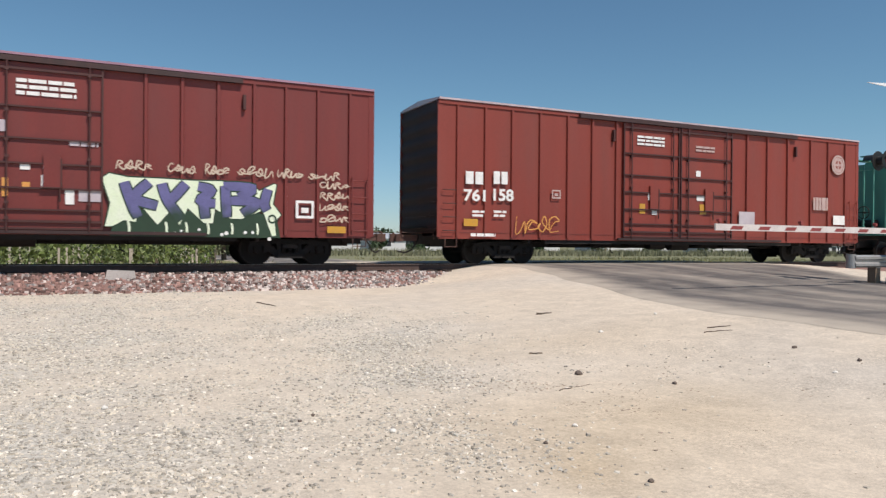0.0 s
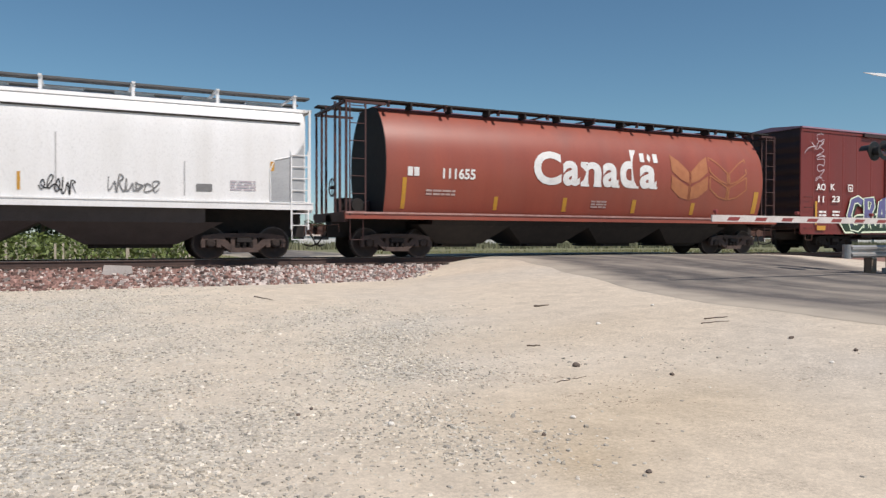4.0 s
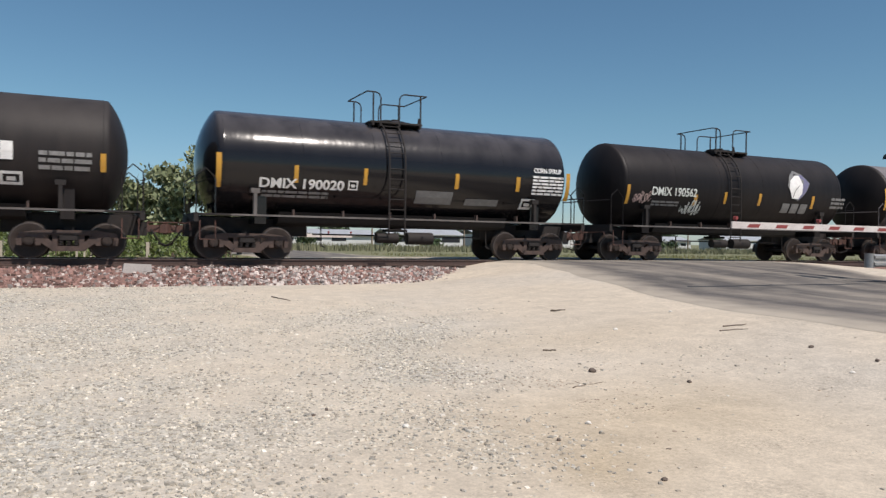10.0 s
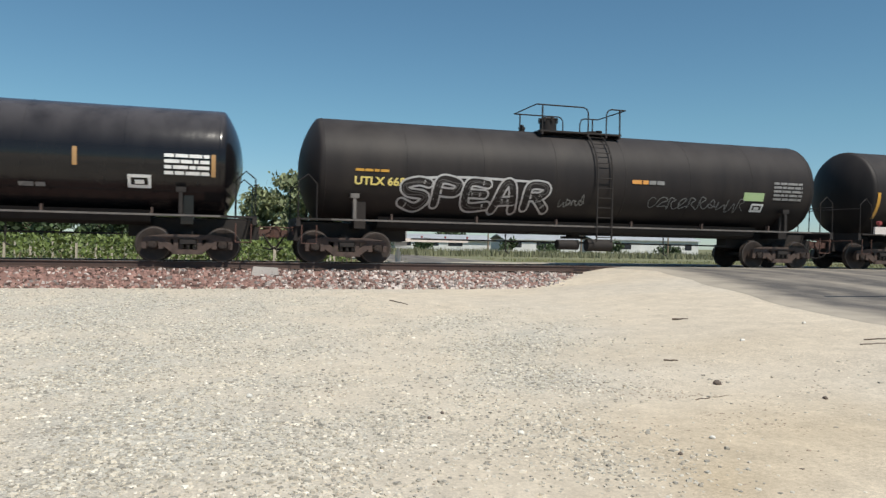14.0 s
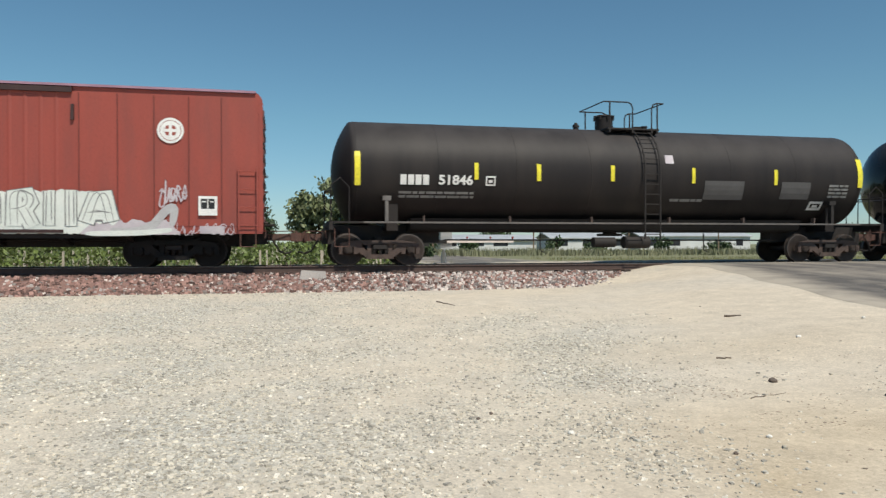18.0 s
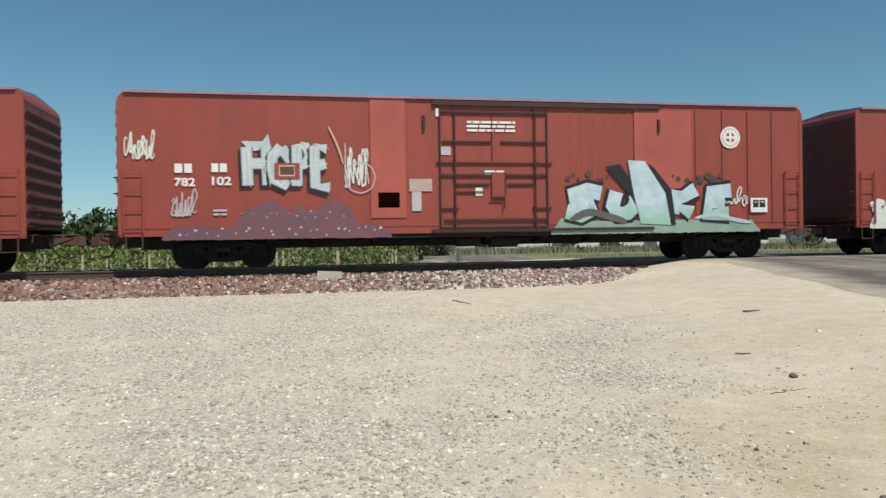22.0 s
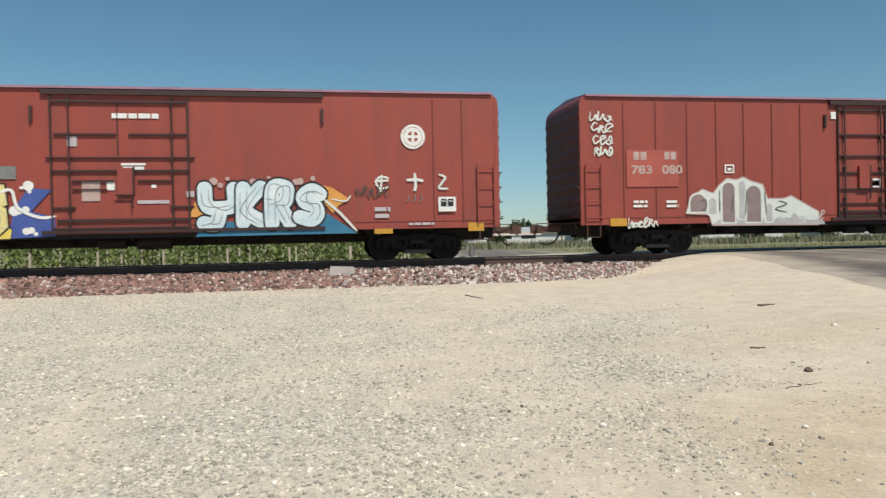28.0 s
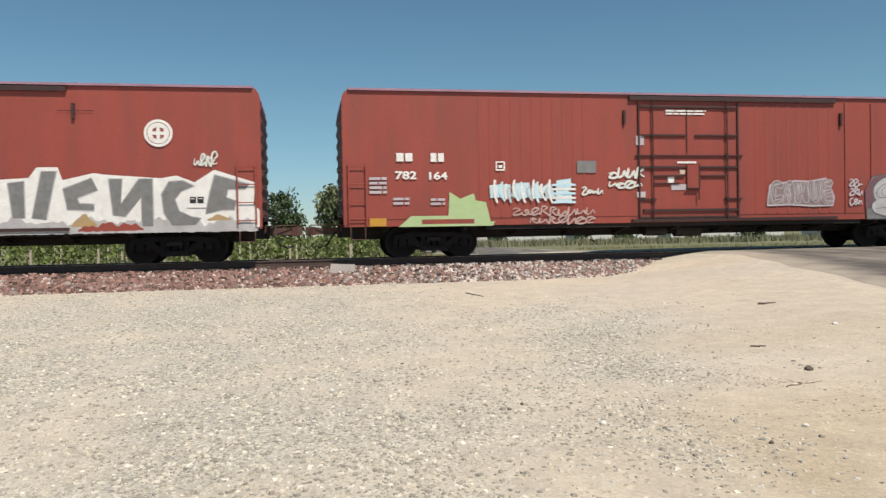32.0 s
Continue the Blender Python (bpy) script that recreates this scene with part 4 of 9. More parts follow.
s = Shape()
rng = random.Random(78)
for _ in range(16000):
    x, y = rng.uniform(4, 130), rng.uniform(66, 98)
    if noise.noise((x * 0.12, y * 0.12, 5)) < -0.28:
        continue
    z, hgt, a = ground_z(x, y), rng.uniform(0.3, 0.75) + 0.35 * noise.noise((x * 0.2, y * 0.1, 1)), rng.uniform(0, 3.14)
    c, w = math.cos(a) * 0.07, math.sin(a) * 0.07
    s.add([(x - c, y - w, z - 0.02), (x + c, y + w, z - 0.02), (x + rng.uniform(-.2, .2), y + rng.uniform(-.2, .2), z + max(0.15, hgt))], [(0, 1, 2)])
tagged(new("weeds", s.mesh("weeds", WEEDS, 0)), "tall grey-green weeds on the far field", "weeds", kind="stuff")


def tree(label, x, y, height, spread_r, mat, seed, count=7200, low=0.15, name="tree", leaf=(0.10, 0.24)):
    rng = random.Random(seed)
    g = ground_z(x, y)
    o = thing(name, label, name, (x, y, g), group="trees beyond the field")
    s = Shape()
    tips = []
    base = Vector((0, 0, -0.2))
    top = Vector((rng.uniform(-.3, .3), rng.uniform(-.3, .3), height * 0.55))
    s.tube(base, base.lerp(top, 0.5), height * 0.045, 10, height * 0.034)
    s.tube(base.lerp(top, 0.5), top, height * 0.034, 10, height * 0.018)
    for i in range(9):
        p = base.lerp(top, rng.uniform(0.35, 1.0))
        a = rng.uniform(0, 6.28)
        q = p + Vector((math.cos(a) * spread_r * rng.uniform(0.45, 0.85), math.sin(a) * spread_r * rng.uniform(0.45, 0.85), height * rng.uniform(0.08, 0.38)))
        m = p.lerp(q, 0.5) + Vector((0, 0, height * 0.04))
        s.tube(p, m, height * 0.016, 7, height * 0.010)
        s.tube(m, q, height * 0.010, 7, height * 0.004)
        tips += [q, m.lerp(q, 0.5)]
    part("trunk", s, BARK, o, "grey-brown trunk and limbs")
    clumps = []
    for i in range(34):
        if i < len(tips):
            c = tips[i]
        else:
            a, k = rng.uniform(0, 6.28), rng.random() ** 0.5
            zz = rng.uniform(low, 0.97)
            wide = spread_r * math.sqrt(max(0.05, 1 - ((zz - 0.5) / 0.55) ** 2))
            c = Vector((math.cos(a) * wide * k, math.sin(a) * wide * k, zz * height))
        clumps.append((c, spread_r * rng.uniform(0.16, 0.36)))
    f = Shape()

    def place(r):
        c, k = r.choice(clumps)
        return c + Vector((r.gauss(0, k * 0.55), r.gauss(0, k * 0.55), r.gauss(0, k * 0.5)))
    leaves(f, place, count, leaf, rng)
    crown = part("crown", f, mat, o, "loose leafy crown with gaps", smooth=0)
    crown["kind"] = "stuff"
    return o


tree("tall grey-green tree behind the vines", 5.2, 47.5, 6.2, 2.1, LEAF_MID, 1)
tree("tall grey-green tree behind the vines", 7.6, 49.0, 5.7, 1.9, LEAF_MID, 2)
tree("broad green tree behind the vines", 2.9, 50.0, 5.2, 1.9, LEAF_MID, 3)
tree("low green tree at the end of the vines", 8.7, 51.0, 4.2, 1.4, LEAF_MID, 4, 3000)
tree("dark round tree on the far field", -2.6, 74.0, 5.6, 2.6, LEAF_DARK, 5, 4200)
tree("dark round tree on the far field", -6.6, 78.0, 5.0, 2.9, LEAF_DARK, 6, 4200)
tree("dark round tree on the far field", -10.4, 82.0, 4.6, 2.9, LEAF_DARK, 7, 4200)
tree("dark shrub beside the field", 12.6, 66.0, 2.6, 1.6, LEAF_DARK, 8, 2200, 0.05)
for i, (x, y, hh, r) in enumerate(((-15, 96, 4.6, 3.4), (-21, 92, 5.0, 3.6), (-27, 94, 5.2, 3.8), (-34, 95, 5.6, 4.0), (-41, 97, 5.2, 4.0), (-49, 98, 5.6, 4.2), (-58, 99, 5.0, 4.2), (30, 150, 5.2, 3.5), (46, 155, 4.6, 3.6), (75, 160, 5.5, 4.0), (110, 165, 5.0, 4.0), (150, 170, 5.6, 4.4), (200, 180, 5.5, 4.5), (62, 158, 4.2, 3.6))):
    tree("dark tree on the horizon", x, y, hh, r, LEAF_DARK, 20 + i, 1500, 0.05, leaf=(0.25, 0.5))

WALL_WHITE = material("pale shed cladding", (0.62, 0.62, 0.61), (0.52, 0.52, 0.51), 0.6, scale=0.5, bump=0.05)
SHED_ROOF = material("pale metal shed roof", (0.62, 0.62, 0.62), (0.5, 0.5, 0.5), 0.4, metal=0.3, scale=0.5)
# Dark colour of flat boxes that stand for the sheds' shaded interiors.
OPENING_SHADE = material("dark shed opening", (0.03, 0.03, 0.035), None, 0.2, scale=2, bump=0.0)


def shed(x, y, w, d, hgt, seed):
    rng = random.Random(seed)
    g = ground_z(x, y)
    o = thing("farm_shed", "long low white farm shed beyond the field", "farm building", (x, y, g), group="sheds beyond the field")
    part("wall", Shape().box(-w / 2, w / 2, -d / 2, d / 2, -0.2, hgt), WALL_WHITE, o)
    part("roof", Shape().slab([(-d / 2 - 0.4, hgt), (0, hgt + 0.9), (d / 2 + 0.4, hgt), (d / 2 + 0.4, hgt + 0.12), (0, hgt + 1.05), (-d / 2 - 0.4, hgt + 0.12)], "x", -w / 2 - 0.3, w / 2 + 0.3), SHED_ROOF, o)
    n = int(w / 4)
    for i in range(n):
        a = -w / 2 + (i + 0.5) * w / n
        if rng.random() < 0.85:
            wide = rng.choice((0.7, 1.2, 1.75))
            part("opening", Shape().box(a - wide, a + wide, -d / 2 - 0.03, -d / 2 + 0.05, 0.0 if rng.random() < 0.3 else 0.75, min(hgt - 0.3, 1.9)), OPENING_SHADE, o)


for i, (x, y, w) in enumerate(((33, 118, 16), (52, 122, 14), (74, 125, 22), (100, 120, 20), (126, 118, 18), (24, 140, 10), (150, 112, 24), (185, 118, 26))):
    shed(x, y, w, 7, 1.6 + 0.4 * (i % 3), 90 + i)
for i, (x, y, hh, r) in enumerate(((21, 104, 2.2, 1.7), (28, 108, 1.5, 1.8), (43, 112, 2.1, 1.6), (47, 106, 1.3, 1.9), (63, 114, 2.0, 1.8), (70, 108, 1.2, 2.2), (88, 113, 2.3, 1.8), (95, 106, 1.3, 2.0), (113, 111, 2.4, 2.0), (138, 108, 2.2, 2.2), (166, 104, 2.4, 2.2))):
    tree("low dark bush in front of the sheds", x, y, hh, r, LEAF_DARK, 60 + i, 500, 0.02, "bush", (0.16, 0.34))
for i, x in enumerate((20, 34, 48, 62, 76, 90, 110)):
    y = 96
    o = thing("utility_pole", "thin wooden utility pole beyond the field", "utility pole", (x, y, ground_z(x, y)), group="poles beyond the field")
    part("pole", Shape().tube((0, 0, -0.3), (0, 0, 3.4), 0.12, 8, 0.09), POST_WOOD, o)
    part("crossbar", Shape().box(-0.7, 0.7, -0.06, 0.06, 3.1, 3.22), POST_WOOD, o)


# ---- rolling stock: running gear ----
WHEEL_R = 0.457
AXLE = 0.89
SPINNERS = []           # wheelsets, each with its place in its truck
ON = {}                 # the depth of each car's side, for the paint on it
TRAIN = []              # cars, each with the place of its centre at the start


def wheelset_mesh(mats):
    s = Shape()
    for side in (-1, 1):
        c = (0, 0, 0)
        s.slot = 0
        prof = [(0.0, 0.085), (0.0, 0.13), (0.035, 0.15), (0.02, 0.30), (0.0, 0.395), (0.0, 0.425), (0.045, 0.452)]
        s.lathe([(side * (0.80 - d) if side > 0 else -(0.80 - d), r) for d, r in prof][::side], "y", c, 28)
        s.slot = 1
        s.lathe([(side * 0.80, 0.425), (side * 0.795, 0.452), (side * 0.69, 0.457)][::side], "y", c, 28)
        s.slot = 0
        s.lathe([(side * 0.69, 0.457), (side * 0.685, 0.484), (side * 0.655, 0.484), (side * 0.65, 0.40), (side * 0.66, 0.12), (side * 0.66, 0.085)][::side], "y", c, 28)
        s.tube((0, side * 0.80, 0), (0, side * 1.05, 0), 0.075, 14)
        s.tube((0, side * 0.93, 0), (0, side * 1.10, 0), 0.118, 16)
        s.tube((0, side * 1.10, 0), (0, side * 1.125, 0), 0.085, 14)
        for i in range(3):
            a = 2 * math.pi * i / 3
            s.box(0.055 * math.sin(a) - 0.016, 0.055 * math.sin(a) + 0.016, side * 1.12, side * 1.14, 0.055 * math.cos(a) - 0.016, 0.055 * math.cos(a) + 0.016)
    s.tube((0, -0.8, 0), (0, 0.8, 0), 0.085, 14)
    return s.mesh("wheelset", mats)


def side_frame_mesh(side, mat):
    y0, y1 = side * 0.95, side * 1.09
    s = Shape()
    c = WHEEL_R
    s.slab([(-1.16, c + 0.05), (-1.10, c + 0.20), (-0.62, c + 0.27), (0.62, c + 0.27), (1.10, c + 0.20), (1.16, c + 0.05), (1.14, c - 0.12), (1.04, c - 0.12), (1.04, c + 0.08),
            (0.74, c + 0.08), (0.74, c - 0.12), (0.62, c - 0.12), (0.58, c + 0.14), (-0.58, c + 0.14), (-0.62, c - 0.12), (-0.74, c - 0.12), (-0.74, c + 0.08), (-1.04, c + 0.08),
            (-1.04, c - 0.12), (-1.14, c - 0.12)], "y", y0, y1)
    for k in (-1, 1):
        s.slab([(k * 0.58, c + 0.16), (k * 0.66, c - 0.02), (k * 0.36, c - 0.24), (k * 0.24, c - 0.22), (k * 0.26, c - 0.12)], "y", y0 + side * 0.004, y1 - side * 0.004)
        s.slab([(k * 0.24, c + 0.16), (k * 0.36, c + 0.16), (k * 0.36, c - 0.20), (k * 0.24, c - 0.20)], "y", y0 + side * 0.008, y1 - side * 0.008)
        s.box(k * 0.89 - 0.15, k * 0.89 + 0.15, side * 0.93, side * 1.06, c + 0.078, c + 0.12)
    s.slab([(-0.40, c - 0.26), (0.40, c - 0.26), (0.34, c - 0.13), (-0.34, c - 0.13)], "y", side * 0.90, side * 1.14)
    s.box(-0.5, 0.5, y1, y1 + side * 0.03, c + 0.16, c + 0.20)
    s.box(0.34, 0.52, y1, y1 + side * 0.012, c + 0.19, c + 0.26)
    return s.mesh("side_frame", mat, 30)


def spring_mesh():
    pts = [(0.055 * math.cos(i * 1.3), 0.055 * math.sin(i * 1.3), WHEEL_R - 0.13 + 0.20 * i / 24) for i in range(25)]
    return Shape().pipe(pts, 0.014, 5).mesh("coil_spring", UNDER)


def bolster_mesh(shade_sheets=False):
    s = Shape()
    # Added sheets that stand for the dark shade between the wheels.
    if shade_sheets:
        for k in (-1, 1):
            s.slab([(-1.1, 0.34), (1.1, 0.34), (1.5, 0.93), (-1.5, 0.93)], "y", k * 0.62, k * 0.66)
    c = WHEEL_R
    s.slab([(-1.16, c + 0.02), (1.16, c + 0.02), (1.16, c + 0.13), (0.6, c + 0.25), (0.3, c + 0.30), (-0.3, c + 0.30), (-0.6, c + 0.25), (-1.16, c + 0.13)], "x", -0.20, 0.20)
    s.tube((0, 0, c + 0.25), (0, 0, c + 0.42), 0.19, 16)
    for k in (-1, 1):
        s.box(k * 0.34, k * 0.42, -0.85, 0.85, c - 0.16, c - 0.06)
        for d in (-1, 1):
            s.box(k * 0.36, k * 0.43, d * 0.62, d * 0.82, c - 0.20, c + 0.16)
        s.box(-0.1, 0.1, k * 0.55, k * 0.75, c + 0.22, c + 0.36)
    return s.mesh("truck_bolster", UNDER)


# The boxcars' darker gear has under-car shade in its colour.
GEAR = {"wheelset": wheelset_mesh([WHEEL, TREAD]), "blackened": wheelset_mesh([SHADE_BLACK, UNDER]), "bolster": bolster_mesh(), "shade_sheets": bolster_mesh(True), "frame-1": side_frame_mesh(-1, FRAME), "frame1": side_frame_mesh(1, FRAME), "dark-1": side_frame_mesh(-1, SHADE_BLACK), "dark1": side_frame_mesh(1, SHADE_BLACK), "spring": spring_mesh()}


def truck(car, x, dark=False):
    b = part("truck_bolster", GEAR["shade_sheets" if dark else "bolster"], None, car, "sooty steel truck bolster", at=(x, 0, 0))
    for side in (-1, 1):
        part("side_frame", GEAR[("dark%d" if dark else "frame%d") % side], None, b, "cast truck side frame coloured for shade" if dark else "dusty cast truck side frame")
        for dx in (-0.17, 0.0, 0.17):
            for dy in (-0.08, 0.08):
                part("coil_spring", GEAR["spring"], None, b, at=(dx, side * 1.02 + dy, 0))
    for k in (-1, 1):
        SPINNERS.append((part("wheelset", GEAR["blackened" if dark else "wheelset"], None, b, "rusty steel wheels on an axle", at=(k * AXLE, 0, WHEEL_R)), k * AXLE))


def coupler_mesh():
    s = Shape()
    s.box(-1.1, 0.0, -0.12, 0.12, 0.72, 0.92)
    s.slab([(0.0, -0.16), (0.16, -0.20), (0.30, -0.13), (0.30, -0.03), (0.14, 0.02), (0.17, 0.14), (0.06, 0.20), (0.0, 0.14)], "z", 0.70, 0.95)
    s.tube((0.17, -0.10, 0.66), (0.17, -0.10, 0.99), 0.04, 8)
    return s.mesh("coupler", RUSTY)


COUPLER = coupler_mesh()


def ends_gear(car, x, sign, reach=0.55, lever_y=-1.25):
    """Coupler, uncoupling lever and hanging air hose at an end of a car; x: the end of the sill."""
    turn = Matrix.Translation((x, 0, 0)) @ (Matrix() if sign > 0 else pose(0, 0, 0, 0, 0, 180))
    part("coupler", COUPLER, None, car, "rusty knuckle coupler", at=turn @ Matrix.Translation((reach, 0, 0)))
    part("draft_sill", Shape().box(x - sign * 0.5, x + sign * 0.12, -0.26, 0.26, 0.62, 0.98), UNDER, car)
    s = Shape()
    s.pipe([(x + sign * 0.06, lever_y, 0.78), (x + sign * 0.09, lever_y, 1.0), (x + sign * 0.10, -0.35, 0.98), (x + sign * (reach + 0.15), -0.16, 1.0)], 0.016)
    part("uncoupling_lever", s, RUSTY, car)
    s = Shape()
    s.pipe([(x + sign * 0.2, -0.42, 0.80), (x + sign * 0.32, -0.42, 0.62), (x + sign * 0.45, -0.36, 0.42), (x + sign * 0.62, -0.22, 0.35), (x + sign * 0.78, -0.06, 0.40)], 0.026, 8)
    part("air_hose", s, UNDER, car, "black rubber air hose")


def ladder(car, x0, x1, z0, z1, rungs, y, mats, name="ladder", label="", stand=0.09):
    s = Shape()
    for x in (x0, x1):
        s.box(x - 0.02, x + 0.02, y - 0.012, y + 0.012, z0, z1)
        for z in (z0 + 0.08, z1 - 0.08):
            s.box(x - 0.015, x + 0.015, y, y + stand, z - 0.02, z + 0.02)
    base = part(name, s, mats, car, label)
    rung = Shape().tube((x0, y, 0), (x1, y, 0), 0.013, 6).mesh("rung", mats)
    for i in range(rungs):
        part("rung", rung, None, base, at=(0, 0, z0 + 0.12 + (z1 - z0 - 0.24) * i / max(1, rungs - 1)))
    return base


def grab_irons(car, x0, x1, zs, y, mats):
    for z in zs:
        s = Shape().pipe([(x0, y + 0.07, z), (x0, y, z), (x1, y, z), (x1, y + 0.07, z)], 0.014)
        part("grab_iron", s, mats, car)


def stirrup(car, x, y, mats, top=0.9):
    s = Shape().pipe([(x - 0.2, y, top), (x - 0.2, y, 0.55), (x + 0.2, y, 0.55), (x + 0.2, y, top)], 0.018)
    part("stirrup_step", s, mats, car)


def new_car(name, label, category, x0, x1):
    """A car whose sills reach from x0 to x1 at the start; its own origin is their middle."""
    car = thing(name, label, category, ((x0 + x1) / 2, TRACK_Y, 0), group="cars of the freight train")
    TRAIN.append((car, (x0 + x1) / 2))
    return car, (x1 - x0) / 2


# ---- boxcars ----
def boxcar(label, x0, x1, roof_z, paint, door=(-1.6, 1.6), leaves=1, ribs=(), sill=0.90, roof=None, left_ladder=False, rail=None, seams=(), bars=6, end_mat=None, flutes=()):
    car, h = new_car("boxcar", label, "boxcar", x0, x1)
    wall = NEAR - (0.07 if ribs else 0.03)
    eave = roof_z - 0.10
    # sides and floor: one welded shell, open where nothing shows
    for y in (-1, 1):
        arc = [(h - 0.2 + 0.2 * math.cos(q * math.pi / 12), eave - 0.2 + 0.2 * math.sin(q * math.pi / 12)) for q in range(7)]
        outline = [(-h, sill + 0.12), (h, sill + 0.12)] + ([(h, eave), (-h, eave)] if ribs else arc + [(-u, v) for u, v in arc[::-1]])
        part("side_wall", Shape().slab(outline, "y", y * wall, y * (wall - 0.05)), paint, car)
    part("floor", Shape().box(-h, h, -wall + 0.05, wall - 0.05, sill + 0.10, sill + 0.22), UNDER, car)
    for k in (-1, 1):
        prof = [(k * h, sill + 0.08)]
        z, n = sill + 0.2, 9
        et = eave if ribs else eave - 0.22
        step = (et - sill - 0.3) / n
        for i in range(n):
            a = sill + 0.2 + i * step
            prof += [(k * h, a + 0.08), (k * (h + 0.05), a + 0.16), (k * (h + 0.05), a + step - 0.12), (k * h, a + step - 0.04)]
        prof += [(k * h, et), (k * (h - 0.06), et), (k * (h - 0.06), sill + 0.08)]
        part("end_wall", Shape().slab(prof, "y", -wall + 0.055, wall - 0.055), end_mat or (BOX_END if ribs else RED_END), car, "corrugated steel end wall with shade in its colour")
        for y in (-1, 1):
            part("corner_post", Shape().box(k * (h - 0.10), k * (h + (0.07 if ribs else 0.012)), y * (wall - 0.04), y * (wall + 0.012), sill + 0.05, et + (0.02 if ribs else 0)), paint, car)
        if not ribs:
            s = Shape().slab([(k * (h - 0.26), roof_z - 0.04), (k * (h - 0.18), roof_z - 0.05), (k * (h - 0.09), roof_z - 0.10), (k * (h - 0.03), roof_z - 0.18), (k * (h - 0.01), roof_z - 0.34), (k * (h - 0.26), roof_z - 0.34)], "y", -wall + 0.06, wall - 0.06)
            part("roof_corner", s, paint, car, "rounded corner of roof and end")
        ends_gear(car, k * h, k, 0.70 if ribs else 0.75)
        s = Shape().pipe([(k * (h + 0.10), -0.9, 1.5), (k * (h + 0.16), -0.9, 1.5), (k * (h + 0.16), 0.9, 1.5), (k * (h + 0.10), 0.9, 1.5)], 0.016)
        part("end_grab_iron", s, TRIM, car)
        part("end_platform", Shape().box(k * (h + 0.02), k * (h + 0.32), -0.75, 0.75, 1.14, 1.18), UNDER, car)
    # roof with a low ridge and raised seams
    roof_h = h + 0.05 if ribs else h - 0.17
    s = Shape().slab([(-wall - 0.07, eave + 0.01), (-wall - 0.07, roof_z - 0.03), (0, roof_z + 0.09), (wall + 0.07, roof_z - 0.03), (wall + 0.07, eave + 0.01)], "x", -roof_h, roof_h)
    for i in range(15):
        x = -h + 0.6 + i * (2 * h - 1.2) / 14
        s.slab([(-wall - 0.05, roof_z - 0.02), (0, roof_z + 0.10), (wall + 0.05, roof_z - 0.02), (0, roof_z + 0.13)], "x", x - 0.03, x + 0.03)
    part("roof", s, roof or ROOF_RED, car, "seamed steel roof")
    # sills
    for y in (-1, 1):
        o = part("side_sill", Shape().box(-h, h, y * wall, y * (wall - 0.10), sill, sill + 0.12), paint, car)
        part("sill_stiffener", Shape().box(-h * 0.60, h * 0.60, y * (wall - 0.06), y * (wall - 0.12), sill - 0.12, sill), UNDER, o)
    s = Shape().box(-h + 0.3, h - 0.3, -0.22, 0.22, 0.55, sill + 0.1)
    for i in range(9):
        x = -h * 0.66 + i * h * 1.32 / 8
        s.slab([(-wall + 0.1, sill + 0.1), (wall - 0.1, sill + 0.1), (wall - 0.1, sill - 0.1), (0.3, 0.6), (-0.3, 0.6), (-wall + 0.1, sill - 0.1)], "x", x - 0.05, x + 0.05)
    part("centre_sill", s, UNDER, car)
    brake_gear(car, h)
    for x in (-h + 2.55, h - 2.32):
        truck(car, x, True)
    # posts or seams on the sides
    if ribs:
        rib = Shape().slab([(-0.055, -wall), (0.055, -wall), (0.035, -NEAR), (-0.035, -NEAR)], "z", sill + 0.06, eave - 0.12).mesh("side_post", paint)
        for x in ribs:
            if not door[0] - 0.1 < x < door[1] + 0.1:
                part("side_post", rib, None, car, at=(x, 0, 0))
    for x in seams:
        part("panel_seam", Shape().slab([(-0.011, -wall), (0.011, -wall), (0.008, -wall - 0.024), (-0.008, -wall - 0.024)], "z", sill + 0.16, eave - 0.14), SEAM, car, "dark caulked panel joint", at=(x, 0, 0))
    flute = Shape().slab([(-0.05, -wall), (0.05, -wall), (0.02, -wall - 0.014), (-0.02, -wall - 0.014)], "z", sill + 0.22, eave - 0.16).mesh("wall_flute", paint)
    for x in flutes:
        part("wall_flute", flute, None, car, at=(x, 0, 0))
    part("sill_joint", Shape().box(-h + 0.1, h - 0.1, -wall, -wall - 0.012, sill + 0.19, sill + 0.205), SEAM, car)
    if ribs:
        part("top_chord", Shape().box(-roof_h, roof_h, -wall, -wall - 0.035, eave - 0.12, eave), paint, car)
    if rail:
        part("door_rail", Shape().box(rail[0], rail[1], -wall - 0.02, -NEAR - 0.06, eave - 0.15, eave - 0.02), TRIM, car, "dark sliding door rail")
    part("lower_door_rail", Shape().box(door[0] - 0.2, door[1] + (door[1] - door[0]) / leaves, -wall, -NEAR - 0.05, sill + 0.02, sill + 0.10), TRIM, car)
    # doors
    w = (door[1] - door[0]) / leaves
    z0, z1 = sill + 0.12, eave - 0.18
    dark = DOOR_TRIM if ribs else TRIM
    for i in range(leaves):
        a, b = door[0] + i * w + 0.03, door[0] + (i + 1) * w - 0.03
        d = part("door", Shape().box(a, b, -wall, -NEAR + 0.02, z0, z1), paint, car, "steel plug door with locking bars")
        f = Shape()
        for x in (a, b - 0.045):
            f.box(x, x + 0.045, -NEAR + 0.02, -NEAR - 0.03, z0, z1)
        part("door_frame", f.box(a + 0.045, b - 0.045, -NEAR + 0.02, -NEAR - 0.02, z0, z0 + 0.05), dark, d, "dark door edge")

